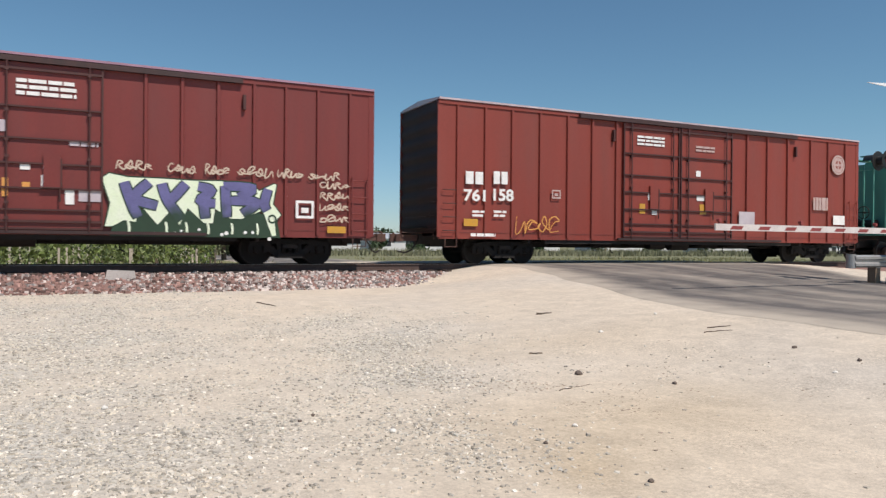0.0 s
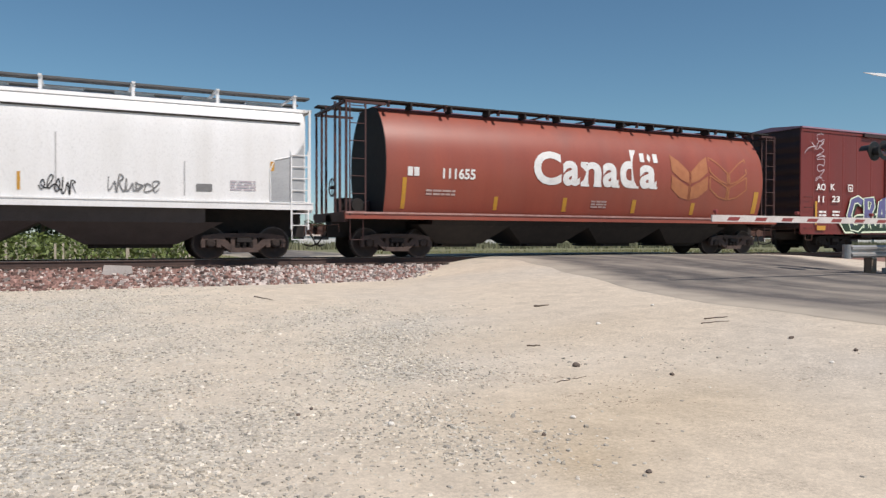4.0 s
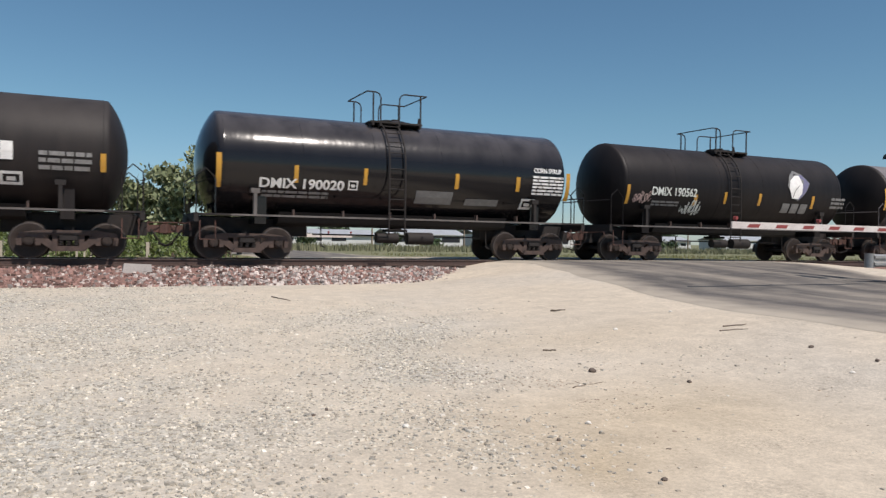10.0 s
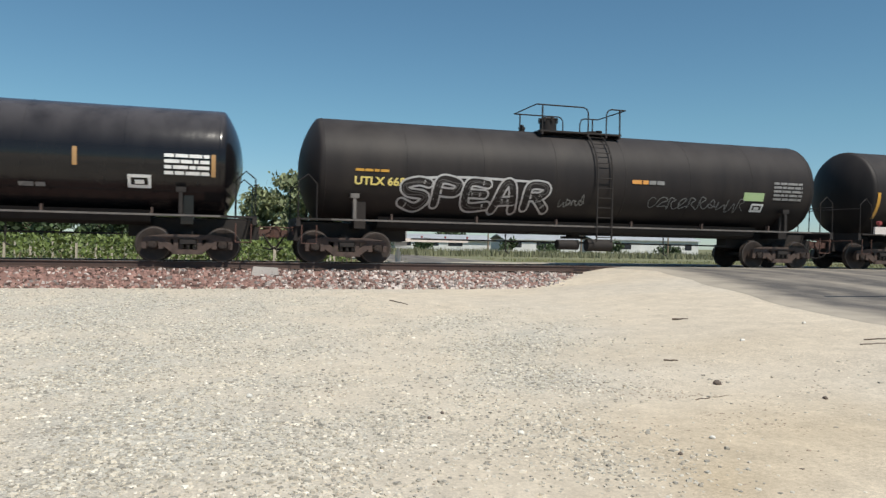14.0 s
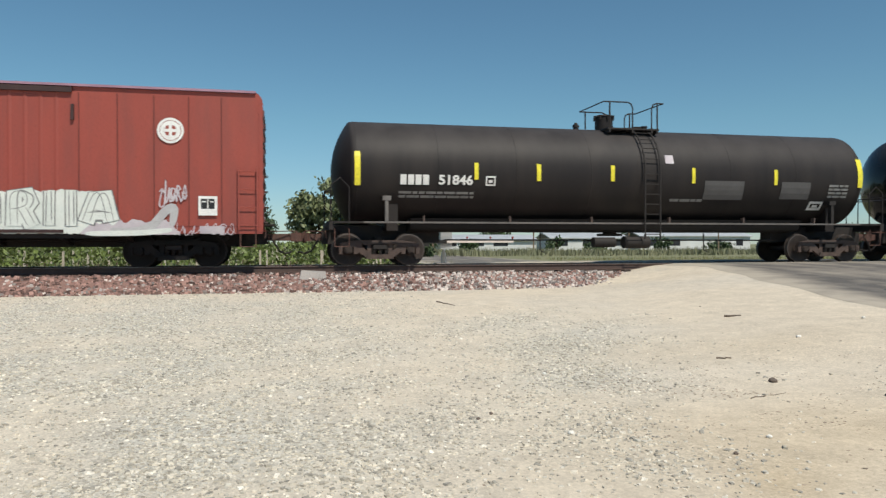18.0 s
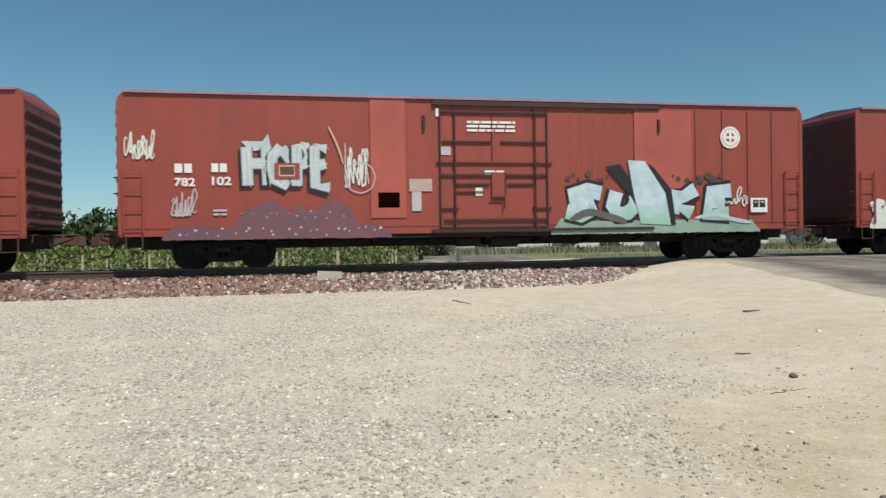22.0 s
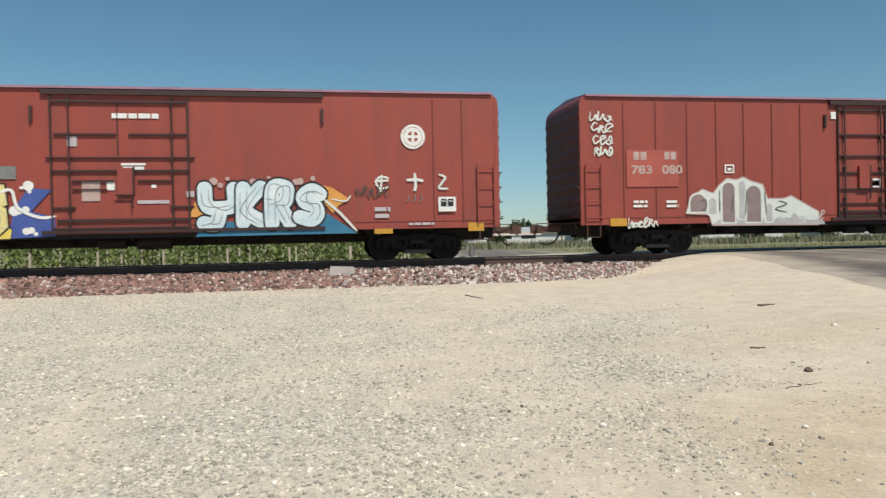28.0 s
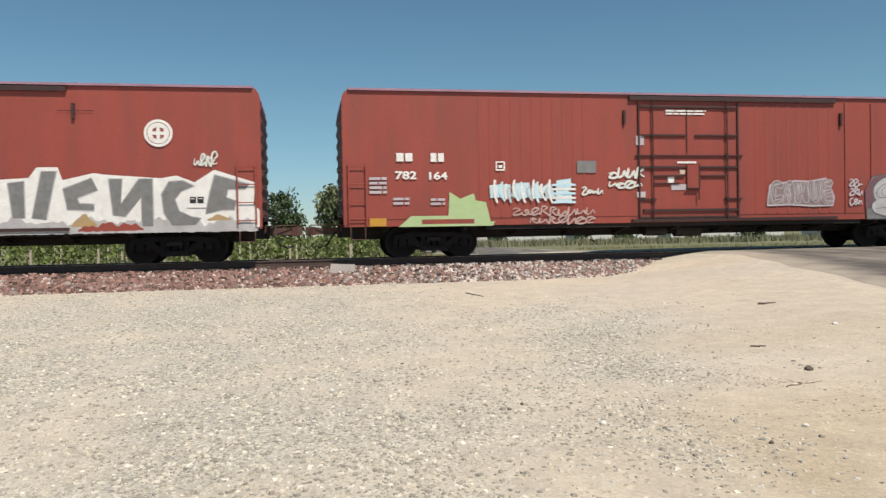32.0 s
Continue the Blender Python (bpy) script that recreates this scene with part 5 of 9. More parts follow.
        def bar(k, lo, hi, t):
            z, p, q = z0 + k * (z1 - z0), a + lo * (b - a), a + hi * (b - a)
            part("door_bar", Shape().box(p, q, -NEAR + 0.02, -NEAR - 0.04, z - t, z + t), dark, d)
        if leaves > 1:
            for k, t in ((0.05, 0.03), (0.12, 0.02), (0.25, 0.022), (0.40, 0.022), (0.55, 0.02), (0.74, 0.022), (0.965, 0.03))[:bars + 1]:
                bar(k, 0.02, 0.98, t)
            rods = (a + 0.13 * (b - a), b - 0.13 * (b - a))
        else:
            for k, lo, hi, t in ((0.957, 0.02, 0.98, 0.03), (0.7125, 0.03, 0.47, 0.022), (0.7125, 0.56, 0.98, 0.022), (0.5375, -0.03, 1.04, 0.014), (0.4375, 0.0, 1.0, 0.026),
                                 (0.3625, 0.15, 0.45, 0.02), (0.3625, 0.62, 0.87, 0.02), (0.30, 0.15, 0.40, 0.012), (0.1625, 0.0, 0.17, 0.02), (0.1625, 0.85, 1.03, 0.02), (0.0675, 0.04, 1.0, 0.035)):
                bar(k, lo, hi, t)
            rods = (a + 0.137 * (b - a), a + 0.877 * (b - a))
            x = a + 0.48 * (b - a)
            part("door_rib", Shape().box(x - 0.012, x + 0.012, -NEAR + 0.02, -NEAR - 0.01, z0 + 0.56 * (z1 - z0), z1 - 0.12), dark, d)
        for x in rods:
            s = Shape().tube((x, -NEAR - 0.055, z0 - 0.05), (x, -NEAR - 0.055, z1 + 0.03), 0.022, 8)
            for k in (0.0675, 0.1625, 0.4375, 0.5375, 0.7125, 0.957):
                z = z0 + k * (z1 - z0)
                s.box(x - 0.045, x + 0.045, -NEAR + 0.02, -NEAR - 0.075, z - 0.035, z + 0.035)
            part("lock_rod", s, dark, d, "dark upright lock rod with brackets")
        m = a + 0.53 * (b - a)
        zz = z0 + 0.26 * (z1 - z0)
        part("gear_box", Shape().box(m - 0.19, m + 0.19, -NEAR + 0.02, -NEAR - 0.06, zz, zz + 0.20 * (z1 - z0)), paint, d, "red lock gear box")
        s = Shape().pipe([(m - 0.24, -NEAR - 0.08, zz - 0.02), (m + 0.17, -NEAR - 0.08, zz - 0.02), (m + 0.17, -NEAR - 0.08, zz - 0.36)], 0.024).box(m + 0.18, m + 0.22, -NEAR + 0.02, -NEAR - 0.07, zz, zz + 0.7)
        part("door_handle", s, dark, d)
    for x in (door[0] - 0.40, door[1] + 3.45) if rail else ():
        part("door_stop", Shape().box(x - 0.035, x + 0.035, -wall, -NEAR - 0.05, eave - 0.85, eave - 0.45), dark, car, "dark door stop")
    # ladders and grab irons
    ladder(car, h - 0.62, h - 0.14, sill + 0.10, sill + 1.78, 4, -NEAR - 0.05, paint, label="side ladder at the end of the car")
    if left_ladder or not ribs:
        ladder(car, -h + 0.14, -h + 0.62, sill + 0.10, sill + 1.78, 4, -NEAR - 0.05, paint)
    else:
        grab_irons(car, -h + 0.10, -h + 0.52, [sill + 0.25 + 0.42 * i for i in range(4)], -NEAR - 0.05, TRIM)
    for x in (-1, 1):
        stirrup(car, x * (h - 0.38), -NEAR + 0.02, RUSTY, sill)
        for i in range(4):
            z = sill + 0.3 + 0.42 * i
            s = Shape().pipe([(x * h, -wall + 0.12, z), (x * (h + 0.13), -wall + 0.12, z), (x * (h + 0.13), -wall + 0.55, z), (x * h, -wall + 0.55, z)], 0.014)
            part("end_rung", s, TRIM, car)
    ON[car.name] = (lambda x, z: -NEAR, 0.004)
    return car


def brake_gear(car, h):
    part("air_reservoir", Shape().tube((-0.9, -0.75, 0.66), (-0.2, -0.75, 0.66), 0.16, 12), UNDER, car)
    part("air_reservoir", Shape().tube((0.1, -0.75, 0.66), (0.95, -0.75, 0.66), 0.19, 14), UNDER, car)
    s = Shape()
    for x in (-2.6, 2.9):
        s.pipe([(x, -0.7, 0.95), (x, -0.72, 0.42), (x + 0.12, -0.72, 0.36)], 0.022)
    s.pipe([(-h + 3.4, -0.55, 0.74), (h - 3.4, -0.55, 0.72)], 0.024)
    part("brake_rigging", s, UNDER, car)


# ---- tank cars ----
def tank_car(label, x0, x1, paint, top=4.22, radius=1.50, ladder_at=0.1, rails=(-1.4, 0.0, 0.6, 1.0, 0.85), hatch=(-0.9, 0.1, 0.33), vent=-2.0, sill_mat=None):
    """x0, x1: the tank heads at the start."""
    car, h = new_car("tank_car", label, "tank car", x0, x1)
    zc = top - radius
    depth = 0.62
    dish, ball_r = 0.50, (radius ** 2 + 0.50 ** 2) / (2 * 0.50)
    prof = [(-h + ball_r - math.sqrt(ball_r ** 2 - r * r), r) for r in [0.001] + [radius * 0.95 * (i / 9) ** 0.8 for i in range(1, 10)]]
    prof += [(-h + dish * 0.955, radius * 0.974), (-h + dish * 1.03, radius * 0.992), (-h + depth, radius)]
    body = [(x + 0.10, r) for x, r in prof] + [(-h + depth + k * (2 * h - 2 * depth) / 6, radius) for k in range(1, 6)] + [(-x - 0.32, r) for x, r in prof[::-1]]
    # The grey tank's heads take black to stand for their shaded side.
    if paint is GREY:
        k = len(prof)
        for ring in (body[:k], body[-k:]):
            part("tank_head", Shape().lathe(ring, "x", (0, 0, zc), 64), BLACK, car, "dished head with its shade put in as black", smooth=50)
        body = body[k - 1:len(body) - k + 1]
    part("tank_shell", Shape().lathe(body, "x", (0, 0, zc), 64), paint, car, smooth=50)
    n = max(4, int(2 * h / 2.4))
    for x in [-h + 0.1 + depth + (2 * h - 0.42 - 2 * depth) * i / n for i in range(n + 1)]:
        part("weld_band", Shape().lathe([(x - 0.025, radius - 0.01), (x - 0.012, radius + 0.005), (x + 0.012, radius + 0.005), (x + 0.025, radius - 0.01)], "x", (0, 0, zc), 64), paint, car)
    # saddles, sills and running line
    e = h + 0.05
    for k in (-1, 1):
        s = Shape().slab([(-1.15, 1.0), (1.05, 1.0), (1.16, zc - 0.95), (1.05, zc - 1.0), (0.6, zc - radius - 0.02), (-0.6, zc - radius - 0.02), (-1.05, zc - 1.0), (-1.16, zc - 0.95)], "x", k * (h - 1.75) - 0.16, k * (h - 1.75) + 0.16)
        part("saddle", s, paint, car)
        x = -h + 1.55 if k < 0 else h - 1.9
        part("jacking_bracket", Shape().box(x - 0.045, x + 0.045, -1.46, -1.30, 1.22, 1.84).box(x - 0.12, x + 0.12, -1.47, -1.24, 1.84, 1.97), SILL_GREY if k < 0 and paint in (GREY, DUSTY, GLOSS) else UNDER, car, "small upright bracket with a flat head")
        part("stub_sill", Shape().box(k * (h - 3.3), k * e, -0.26, 0.26, 0.66, 1.16), UNDER, car)
        part("end_sill", Shape().box(k * (e - 0.12), k * e, -1.45, 1.45, 1.02, 1.26).box(k * (e - 1.35), k * (e - 0.12), -1.50, -1.08, 1.20, 1.25).box(k * (e - 1.35), k * (e - 0.12), 1.08, 1.50, 1.20, 1.25), UNDER, car, "steel end platform")
        s = Shape()
        for y in (-1.45, 1.45):
            s.pipe([(k * (e - 0.05), y, 1.25), (k * (e - 0.05), y, 2.25), (k * (e - 0.30), y, 2.45), (k * (e - 0.55), y * 0.99, 2.2), (k * (e - 0.55), y, 1.25)], 0.02)
        s.pipe([(k * (e - 0.02), -1.40, 2.1), (k * (e + 0.02), -1.0, 2.1), (k * (e + 0.02), 1.0, 2.1), (k * (e - 0.02), 1.40, 2.1)], 0.02)
        part("end_handrail", s, paint, car)
        ends_gear(car, k * e, k, 0.45)
        stirrup(car, k * (e - 0.35), -1.46, RUSTY, 1.05)
        truck(car, -h + 1.4 if k < 0 else h - 1.72)
    for y in (-1, 1):
        part("side_running_rail", Shape().box(-h + 0.9, h - 0.9, y * 1.46, y * 1.52, 1.20, 1.25), sill_mat or SILL_GREY, car, "thin steel rail along the tank's side")
    n = 6
    bracket = Shape().box(-0.025, 0.025, -1.5, -1.36, 1.22, 1.42).mesh("rail_bracket", FRAME)
    for i in range(n):
        part("rail_bracket", bracket, None, car, at=(-h + 2.6 + i * (2 * h - 5.2) / (n - 1), 0, 0))
    # top fittings: platform, two hoops of railing on each side, hatch and valves
    zt = top - 0.02
    la, lb, ra, rb, tall = rails
    for y in (-0.95, 0.42):
        part("top_platform", Shape().box(la - 0.08, rb + 0.06, y, y + 0.53, zt - 0.07, zt - 0.02), UNDER, car, "steel grating platform on top")
    for x in (la, lb, ra, rb):
        part("platform_beam", Shape().box(x - 0.03, x + 0.03, -0.95, 0.95, zt - 0.16, zt - 0.07), UNDER, car)
    for y in (-0.93, 0.93):
        for outer, inner in ((la, lb), (rb, ra)):
            d = 1 if inner > outer else -1
            hoop = [(outer - d * 0.2, y, zt + tall), (inner - d * 0.16, y, zt + tall), (inner - d * 0.05, y, zt + tall - 0.05), (inner, y, zt + tall - 0.17), (inner, y, zt - 0.03)]
            part("safety_railing", Shape().pipe(hoop, 0.022, 8).pipe([(outer, y, zt + tall), (outer, y, zt - 0.03)], 0.026, 8), UNDER, car, "black pipe railing beside the hatch")
    for x in (la - 0.2, rb + 0.2):
        part("end_rail", Shape().pipe([(x, -0.93, zt + tall), (x, 0.93, zt + tall)], 0.02, 8), UNDER, car)
    m, high, wide = hatch
    s = Shape().tube((m, 0, zt - 0.25), (m, 0, zt + high), wide, 20).tube((m, 0, zt + high), (m, 0, zt + high + 0.05), wide * 1.08, 20, wide * 0.9)
    for i in range(8):
        q = 2 * math.pi * i / 8
        s.box(m + wide * 1.1 * math.cos(q) - 0.03, m + wide * 1.1 * math.cos(q) + 0.03, wide * 1.1 * math.sin(q) - 0.03, wide * 1.1 * math.sin(q) + 0.03, zt + high - 0.1, zt + high + 0.03)
    part("manway", s, paint, car, "round hatch with hinged lid")
    for x, r, z in ((ra - 0.12, 0.13, 0.10), (ra + 0.15, 0.09, 0.14), ((lb + ra) / 2, 0.16, 0.06)):
        s = Shape().tube((x, -0.15, zt - 0.2), (x, -0.15, zt + z), r, 12).tube((x, -0.15, zt + z), (x, -0.15, zt + z + 0.04), r * 1.2, 12)
        part("valve", s, UNDER, car)
    if vent > 0:
        s = Shape().tube((vent, 0, zt - 0.1), (vent, 0, zt + 0.08), 0.09, 12).tube((vent, 0, zt + 0.08), (vent, 0, zt + 0.32), 0.06, 10, 0.025)
    else:
        s = Shape().tube((vent, 0, zt - 0.2), (vent, 0, zt + 0.10), 0.09, 12).tube((vent, 0, zt + 0.10), (vent, 0, zt + 0.16), 0.11, 12).ball((vent, 0, zt + 0.18), 0.07, 10, 8)
    part("vent_valve", s, UNDER, car)
    # curved side ladder
    for x in (ladder_at - 0.25, ladder_at + 0.25):
        s = Shape()
        pts = [(x, -radius - 0.10, 0.75), (x, -radius - 0.10, zc + 0.1)]
        for i in range(1, 9):
            q = math.pi / 2 * i / 8 * 0.78
            pts.append((x, -(radius + 0.10) * math.cos(q), zc + 0.1 + (radius) * math.sin(q)))
        s.pipe(pts, 0.026)
        part("ladder_rail", s, UNDER if paint is not GREY else FRAME, car)
    for i in range(12):
        if i < 7:
            y, z = -radius - 0.10, 0.9 + i * 0.30
        else:
            q = math.pi / 2 * (i - 6) / 6 * 0.9
            y, z = -(radius + 0.10) * math.cos(q), zc + 0.1 + radius * math.sin(q)
        part("ladder_rung", Shape().tube((ladder_at - 0.25, 0, 0), (ladder_at + 0.25, 0, 0), 0.014, 6), UNDER, car, at=(0, y, z))
    # added black block for dark pipes and shade, then pipes and bottom outlet
    part("belly_jacket", Shape().slab([(-1.02, 1.36), (1.02, 1.36), (0.86, 1.06), (0.5, 0.98), (-0.5, 0.98), (-0.86, 1.06)], "x", -h + 2.3, h - 2.7), SHADE_BLACK, car, "added black block for the shade under the tank")
    s = Shape().tube((0, 0, zc - radius - 0.30), (0, 0, zc - radius + 0.1), 0.22, 14).box(-0.35, 0.35, -0.2, 0.2, zc - radius - 0.36, zc - radius - 0.28)
    part("bottom_outlet", s, UNDER, car)
    brake_gear(car, h)
    part("walkway_pipe", Shape().pipe([(-h + 3.1, -0.7, 1.10), (h - 3.1, -0.7, 1.10)], 0.05, 8), UNDER, car)
    ON[car.name] = (lambda x, z: tank_depth(z, zc, radius), 0.014)
    return car


def tank_depth(z, zc, radius):
    return -math.sqrt(max(0.01, radius * radius - (z - zc) ** 2)) - 0.004


# ---- covered hoppers ----
def half_width(k, curved):
    """Half the body's width at the share k of its height."""
    if k <= 0.42:
        return 1.56 * (1 - (0.75 * (0.42 - k) ** 1.6 if curved else 0.03 * (0.42 - k)))
    return 1.56 * (1 - (0.34 if curved else 0.06) * abs(2 * k - 0.84) ** (2.6 if curved else 4))


def hopper_car(label, x0, x1, paint, eave, top, sill_z, bays, curved, name="hopper_car", end_mat=None, walk_mat=None, bay_mat=None, body_in=(1.1, 1.1)):
    car, h = new_car(name, label, "hopper car", x0, x1)
    a, b = -h + body_in[0], h - body_in[1]
    # bulged side: cross-section of the body
    sec = []
    n = 18
    for i in range(n + 1):
        sec.append((half_width(i / n, curved), sill_z + (eave - sill_z) * i / n))
    full = [(-y, z) for y, z in sec] + [(-0.45, top), (0.45, top)] + [(y, z) for y, z in sec[::-1]]
    s = Shape().slab(full, "x", a, b)
    part("body_shell", s, paint, car, smooth=40)
    # end slopes down to the end bays
    for k, e in ((-1, a), (1, b)):
        s = Shape().slab([(e, eave - 0.2), (e - k * 0.03, eave - 0.2), (e - k * 0.9, sill_z), (k * (h - 0.4), sill_z - 0.0), (k * (h - 0.4), sill_z + 0.05), (e - k * 0.2, sill_z + 0.5)], "y", -0.2, 0.2)
        part("end_brace", s, end_mat or paint, car)
        for y in (-1.48, -0.9, -0.45, 0.45, 0.9, 1.48):
            part("end_post", Shape().box(k * (h - 0.10), k * (h - 0.04), y - 0.035, y + 0.035, sill_z, eave + (0.16 if abs(y) < 1.2 else 0.05)), end_mat or paint, car)
        s = Shape()
        s.box(k * (h - 0.12), k * (h - 0.02), -1.5, 1.5, eave - 0.02, eave + 0.06)
        s.box(e, k * (h - 0.02), -1.5, -1.40, eave - 0.02, eave + 0.05).box(e, k * (h - 0.02), 1.40, 1.5, eave - 0.02, eave + 0.05)
        part("top_frame", s, end_mat or paint, car, "open steel end frame")
        part("end_sill", Shape().box(k * (h - 0.12), k * h, -1.5, 1.5, sill_z - 0.28, sill_z), end_mat or paint, car)
        part("stub_sill", Shape().box(k * (h - 3.2), k * h, -0.26, 0.26, 0.64, sill_z - 0.06), UNDER, car)
        part("end_floor", Shape().box(e - k * 0.3, k * (h - 0.12), -1.45, 1.45, sill_z - 0.06, sill_z - 0.02), UNDER, car)
        ends_gear(car, k * h, k)
        ladder(car, k * (h - 0.62), k * (h - 0.14), sill_z - (0.1 if curved else 0.75), eave if curved else sill_z + 1.45, 7, -1.60, end_mat or paint)
        stirrup(car, k * (h - 0.38), -1.5, end_mat or paint, sill_z - 0.1)
        truck(car, k * (h - 1.82))
        part("brake_cylinder", Shape().tube((k * (h - 0.75), -0.6, sill_z + 0.25), (k * (h - 0.75), 0.2, sill_z + 0.25), 0.2, 14).box(k * (h - 0.9), k * (h - 0.5), 0.3, 0.8, sill_z, sill_z + 0.5), UNDER, car)
    part("brake_wheel", Shape().lathe([(-0.02, 0.27), (0.0, 0.29), (0.02, 0.27), (0.0, 0.25), (-0.02, 0.27)], "x", (-h - 0.06, -0.55, sill_z + 0.75), 20).tube((-h - 0.1, -0.55, sill_z + 0.75), (-h + 0.05, -0.55, sill_z + 0.75), 0.05, 10)
         .box(-h - 0.07, -h - 0.05, -0.82, -0.28, sill_z + 0.735, sill_z + 0.765).box(-h - 0.07, -h - 0.05, -0.565, -0.535, sill_z + 0.48, sill_z + 1.02), UNDER, car)
    for y in (-1, 1):
        s = Shape().box(-h, h, y * 1.50, y * 1.60, sill_z - 0.20, sill_z).box(-h, h, y * 1.40, y * 1.62, sill_z - 0.03, sill_z + 0.005)
        sill = part("side_sill", s, paint if curved else end_mat or paint, car)
        if curved:
            part("sill_lip", Shape().box(-h, h, y * 1.62, y * 1.63, sill_z - 0.05, sill_z + 0.008), SILL_LIP, sill, "pale edge of the sill for its lit flange")
    # hopper bays with outlet gates; the slope above has shade in its colour
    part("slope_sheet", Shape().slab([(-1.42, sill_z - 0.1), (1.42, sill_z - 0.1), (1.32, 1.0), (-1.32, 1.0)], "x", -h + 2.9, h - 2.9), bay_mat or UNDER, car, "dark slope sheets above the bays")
    n = bays
    w = (2 * h - 5.0) / n
    for i in range(n):
        x = -h + 2.5 + (i + 0.5) * w
        s = Shape()
        z1, z0 = 1.02, 0.42
        vs = [(x - w * 0.52, -1.3, z1), (x + w * 0.52, -1.3, z1), (x + w * 0.52, 1.3, z1), (x - w * 0.52, 1.3, z1), (x - w * 0.26, -0.8, z0), (x + w * 0.26, -0.8, z0), (x + w * 0.26, 0.8, z0), (x - w * 0.26, 0.8, z0)]
        s.add(vs, [(0, 1, 5, 4), (1, 2, 6, 5), (2, 3, 7, 6), (3, 0, 4, 7), (7, 6, 5, 4), (3, 2, 1, 0)])
        bay = part("hopper_bay", s, bay_mat or UNDER, car, "sloped discharge bay")
        part("outlet_gate", Shape().box(x - w * 0.24, x + w * 0.24, -0.6, 0.6, 0.32, 0.42).tube((x - w * 0.2, -0.95, 0.37), (x - w * 0.2, 0.95, 0.37), 0.035, 8), UNDER, bay)
    # roof: hatches, running board on brackets
    up = 0.12 if curved else 0.26
    for y in (-0.88, 0.88) if curved else (-0.62, 0.62):
        part("running_board", Shape().box(-h - 0.12, h + 0.12, y - 0.22, y + 0.22, top + up - 0.05, top + up), walk_mat or end_mat or paint, car, "steel grating walkway along the roof")
    bracket = Shape().box(-0.04, 0.04, -1.28, 1.28, top + up - 0.09, top + up - 0.05).box(-0.04, 0.04, -1.22, -1.14, eave, top + up - 0.05).box(-0.04, 0.04, 1.14, 1.22, eave, top + up - 0.05).mesh("walkway_bracket", end_mat or paint)
    k = 9
    for i in range(k):
        part("walkway_bracket", bracket, None, car, at=(a + 0.2 + i * (b - a - 0.4) / (k - 1), 0, 0))
    for i in range(4 if curved else 10):
        x = a + (b - a) * (i + 0.5) / (4 if curved else 10)
        part("roof_hatch", Shape().box(x - (1.2 if curved else 0.5), x + (1.2 if curved else 0.5), -0.33, 0.33, top - 0.02, top + (0.03 if curved else 0.10)), paint, car)
    s = Shape()
    w1 = half_width(1.0, curved)
    s.slab([(-w1 - 0.04, eave - 0.02), (-w1 - 0.02, eave + 0.07), (-w1 + 0.2, eave + 0.08), (-w1 + 0.2, eave)], "x", a - 0.02, b + 0.02)
    if not curved:
        part("eave_angle", s, paint, car)
    for i in range(11 if curved else 0):
        x = a + 1.0 + i * (b - a - 2.0) / 10
        part("eave_bracket", Shape().box(x - 0.03, x + 0.03, -1.12, -0.7, top - 0.12, top + up - 0.05), UNDER, car)
    # Dark sheets over the ends put their shade into the colour.
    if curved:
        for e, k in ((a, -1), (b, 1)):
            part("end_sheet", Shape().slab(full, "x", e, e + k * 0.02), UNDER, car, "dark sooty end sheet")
    ON[car.name] = (lambda x, z: -half_width((z - sill_z) / (eave - sill_z), curved), 0.012)
    return car


# ---- paint on the cars: stencils, strips and graffiti; x from the car's middle, z over the rails ----
def paint_on(car, extra=0.0):
    on, lift = ON[car.name]
    p = Paint(on)
    p.lift = lift + extra
    return p


def rows_of(x0, x1, z0, z1, p, step=0.14):
    n = max(1, int((z1 - z0) / step))
    return p.bar(x0, x1, z0, z1, n)


def patch(car, x0, x1, z0, z1, mat=None):
    part("painted_patch", rows_of(x0, x1, z0, z1, paint_on(car, -0.002)), mat or WHITE, car)


def strip(car, x0, x1, z0, z1, mat=None):
    part("reflective_strip", rows_of(x0, x1, z0, z1, paint_on(car)), mat or YELLOW, car, "upright reflective strip")


def words(car, x0, x1, z0, z1, text, mat=None, bold=0.03):
    part("lettering", paint_on(car, 0.004).text(text, x0, z0, z1 - z0, x1 - x0, bold), mat or WHITE, car, "painted letters or numbers", smooth=0)


def block(car, x0, x1, z0, z1, n=2, mat=None):
    """Lettering that is left as plain bars."""
    w = (x1 - x0) / n
    for i in range(n):
        part("painted_bar", paint_on(car, 0.004).bar(x0 + i * w, x0 + (i + 0.8) * w, z0, z1, 2), mat or WHITE, car)


def lines(car, x0, x1, z0, z1, n=2, mat=None):
    p = paint_on(car, 0.003)
    rng = random.Random(int(abs(x0 * 977 + z0 * 331)))
    h = (z1 - z0) / n
    for i in range(n):
        a = x0
        while a < x1 - 0.02:
            b = min(x1, a + rng.uniform(0.12, 0.4))
            p.bar(a, b, z0 + (i + 0.2) * h, z0 + (i + (0.8 if n > 1 else 1.0)) * h)
            a = b + 0.035
    part("small_lettering", p, mat or WHITE, car, "rows of small lettering as bars")


def square(car, x0, x1, z0, z1, mat=None):
    p = paint_on(car, 0.003)
    w = (x1 - x0) * 0.14
    p.bar(x0, x1, z0, z0 + w).bar(x0, x1, z1 - w, z1).bar(x0, x0 + w, z0 + w, z1 - w).bar(x1 - w, x1, z0 + w, z1 - w)
    p.bar(x0 + 0.3 * (x1 - x0), x1 - 0.3 * (x1 - x0), z0 + 0.3 * (z1 - z0), z1 - 0.4 * (z1 - z0))
    part("stencilled_square", p, mat or WHITE, car)


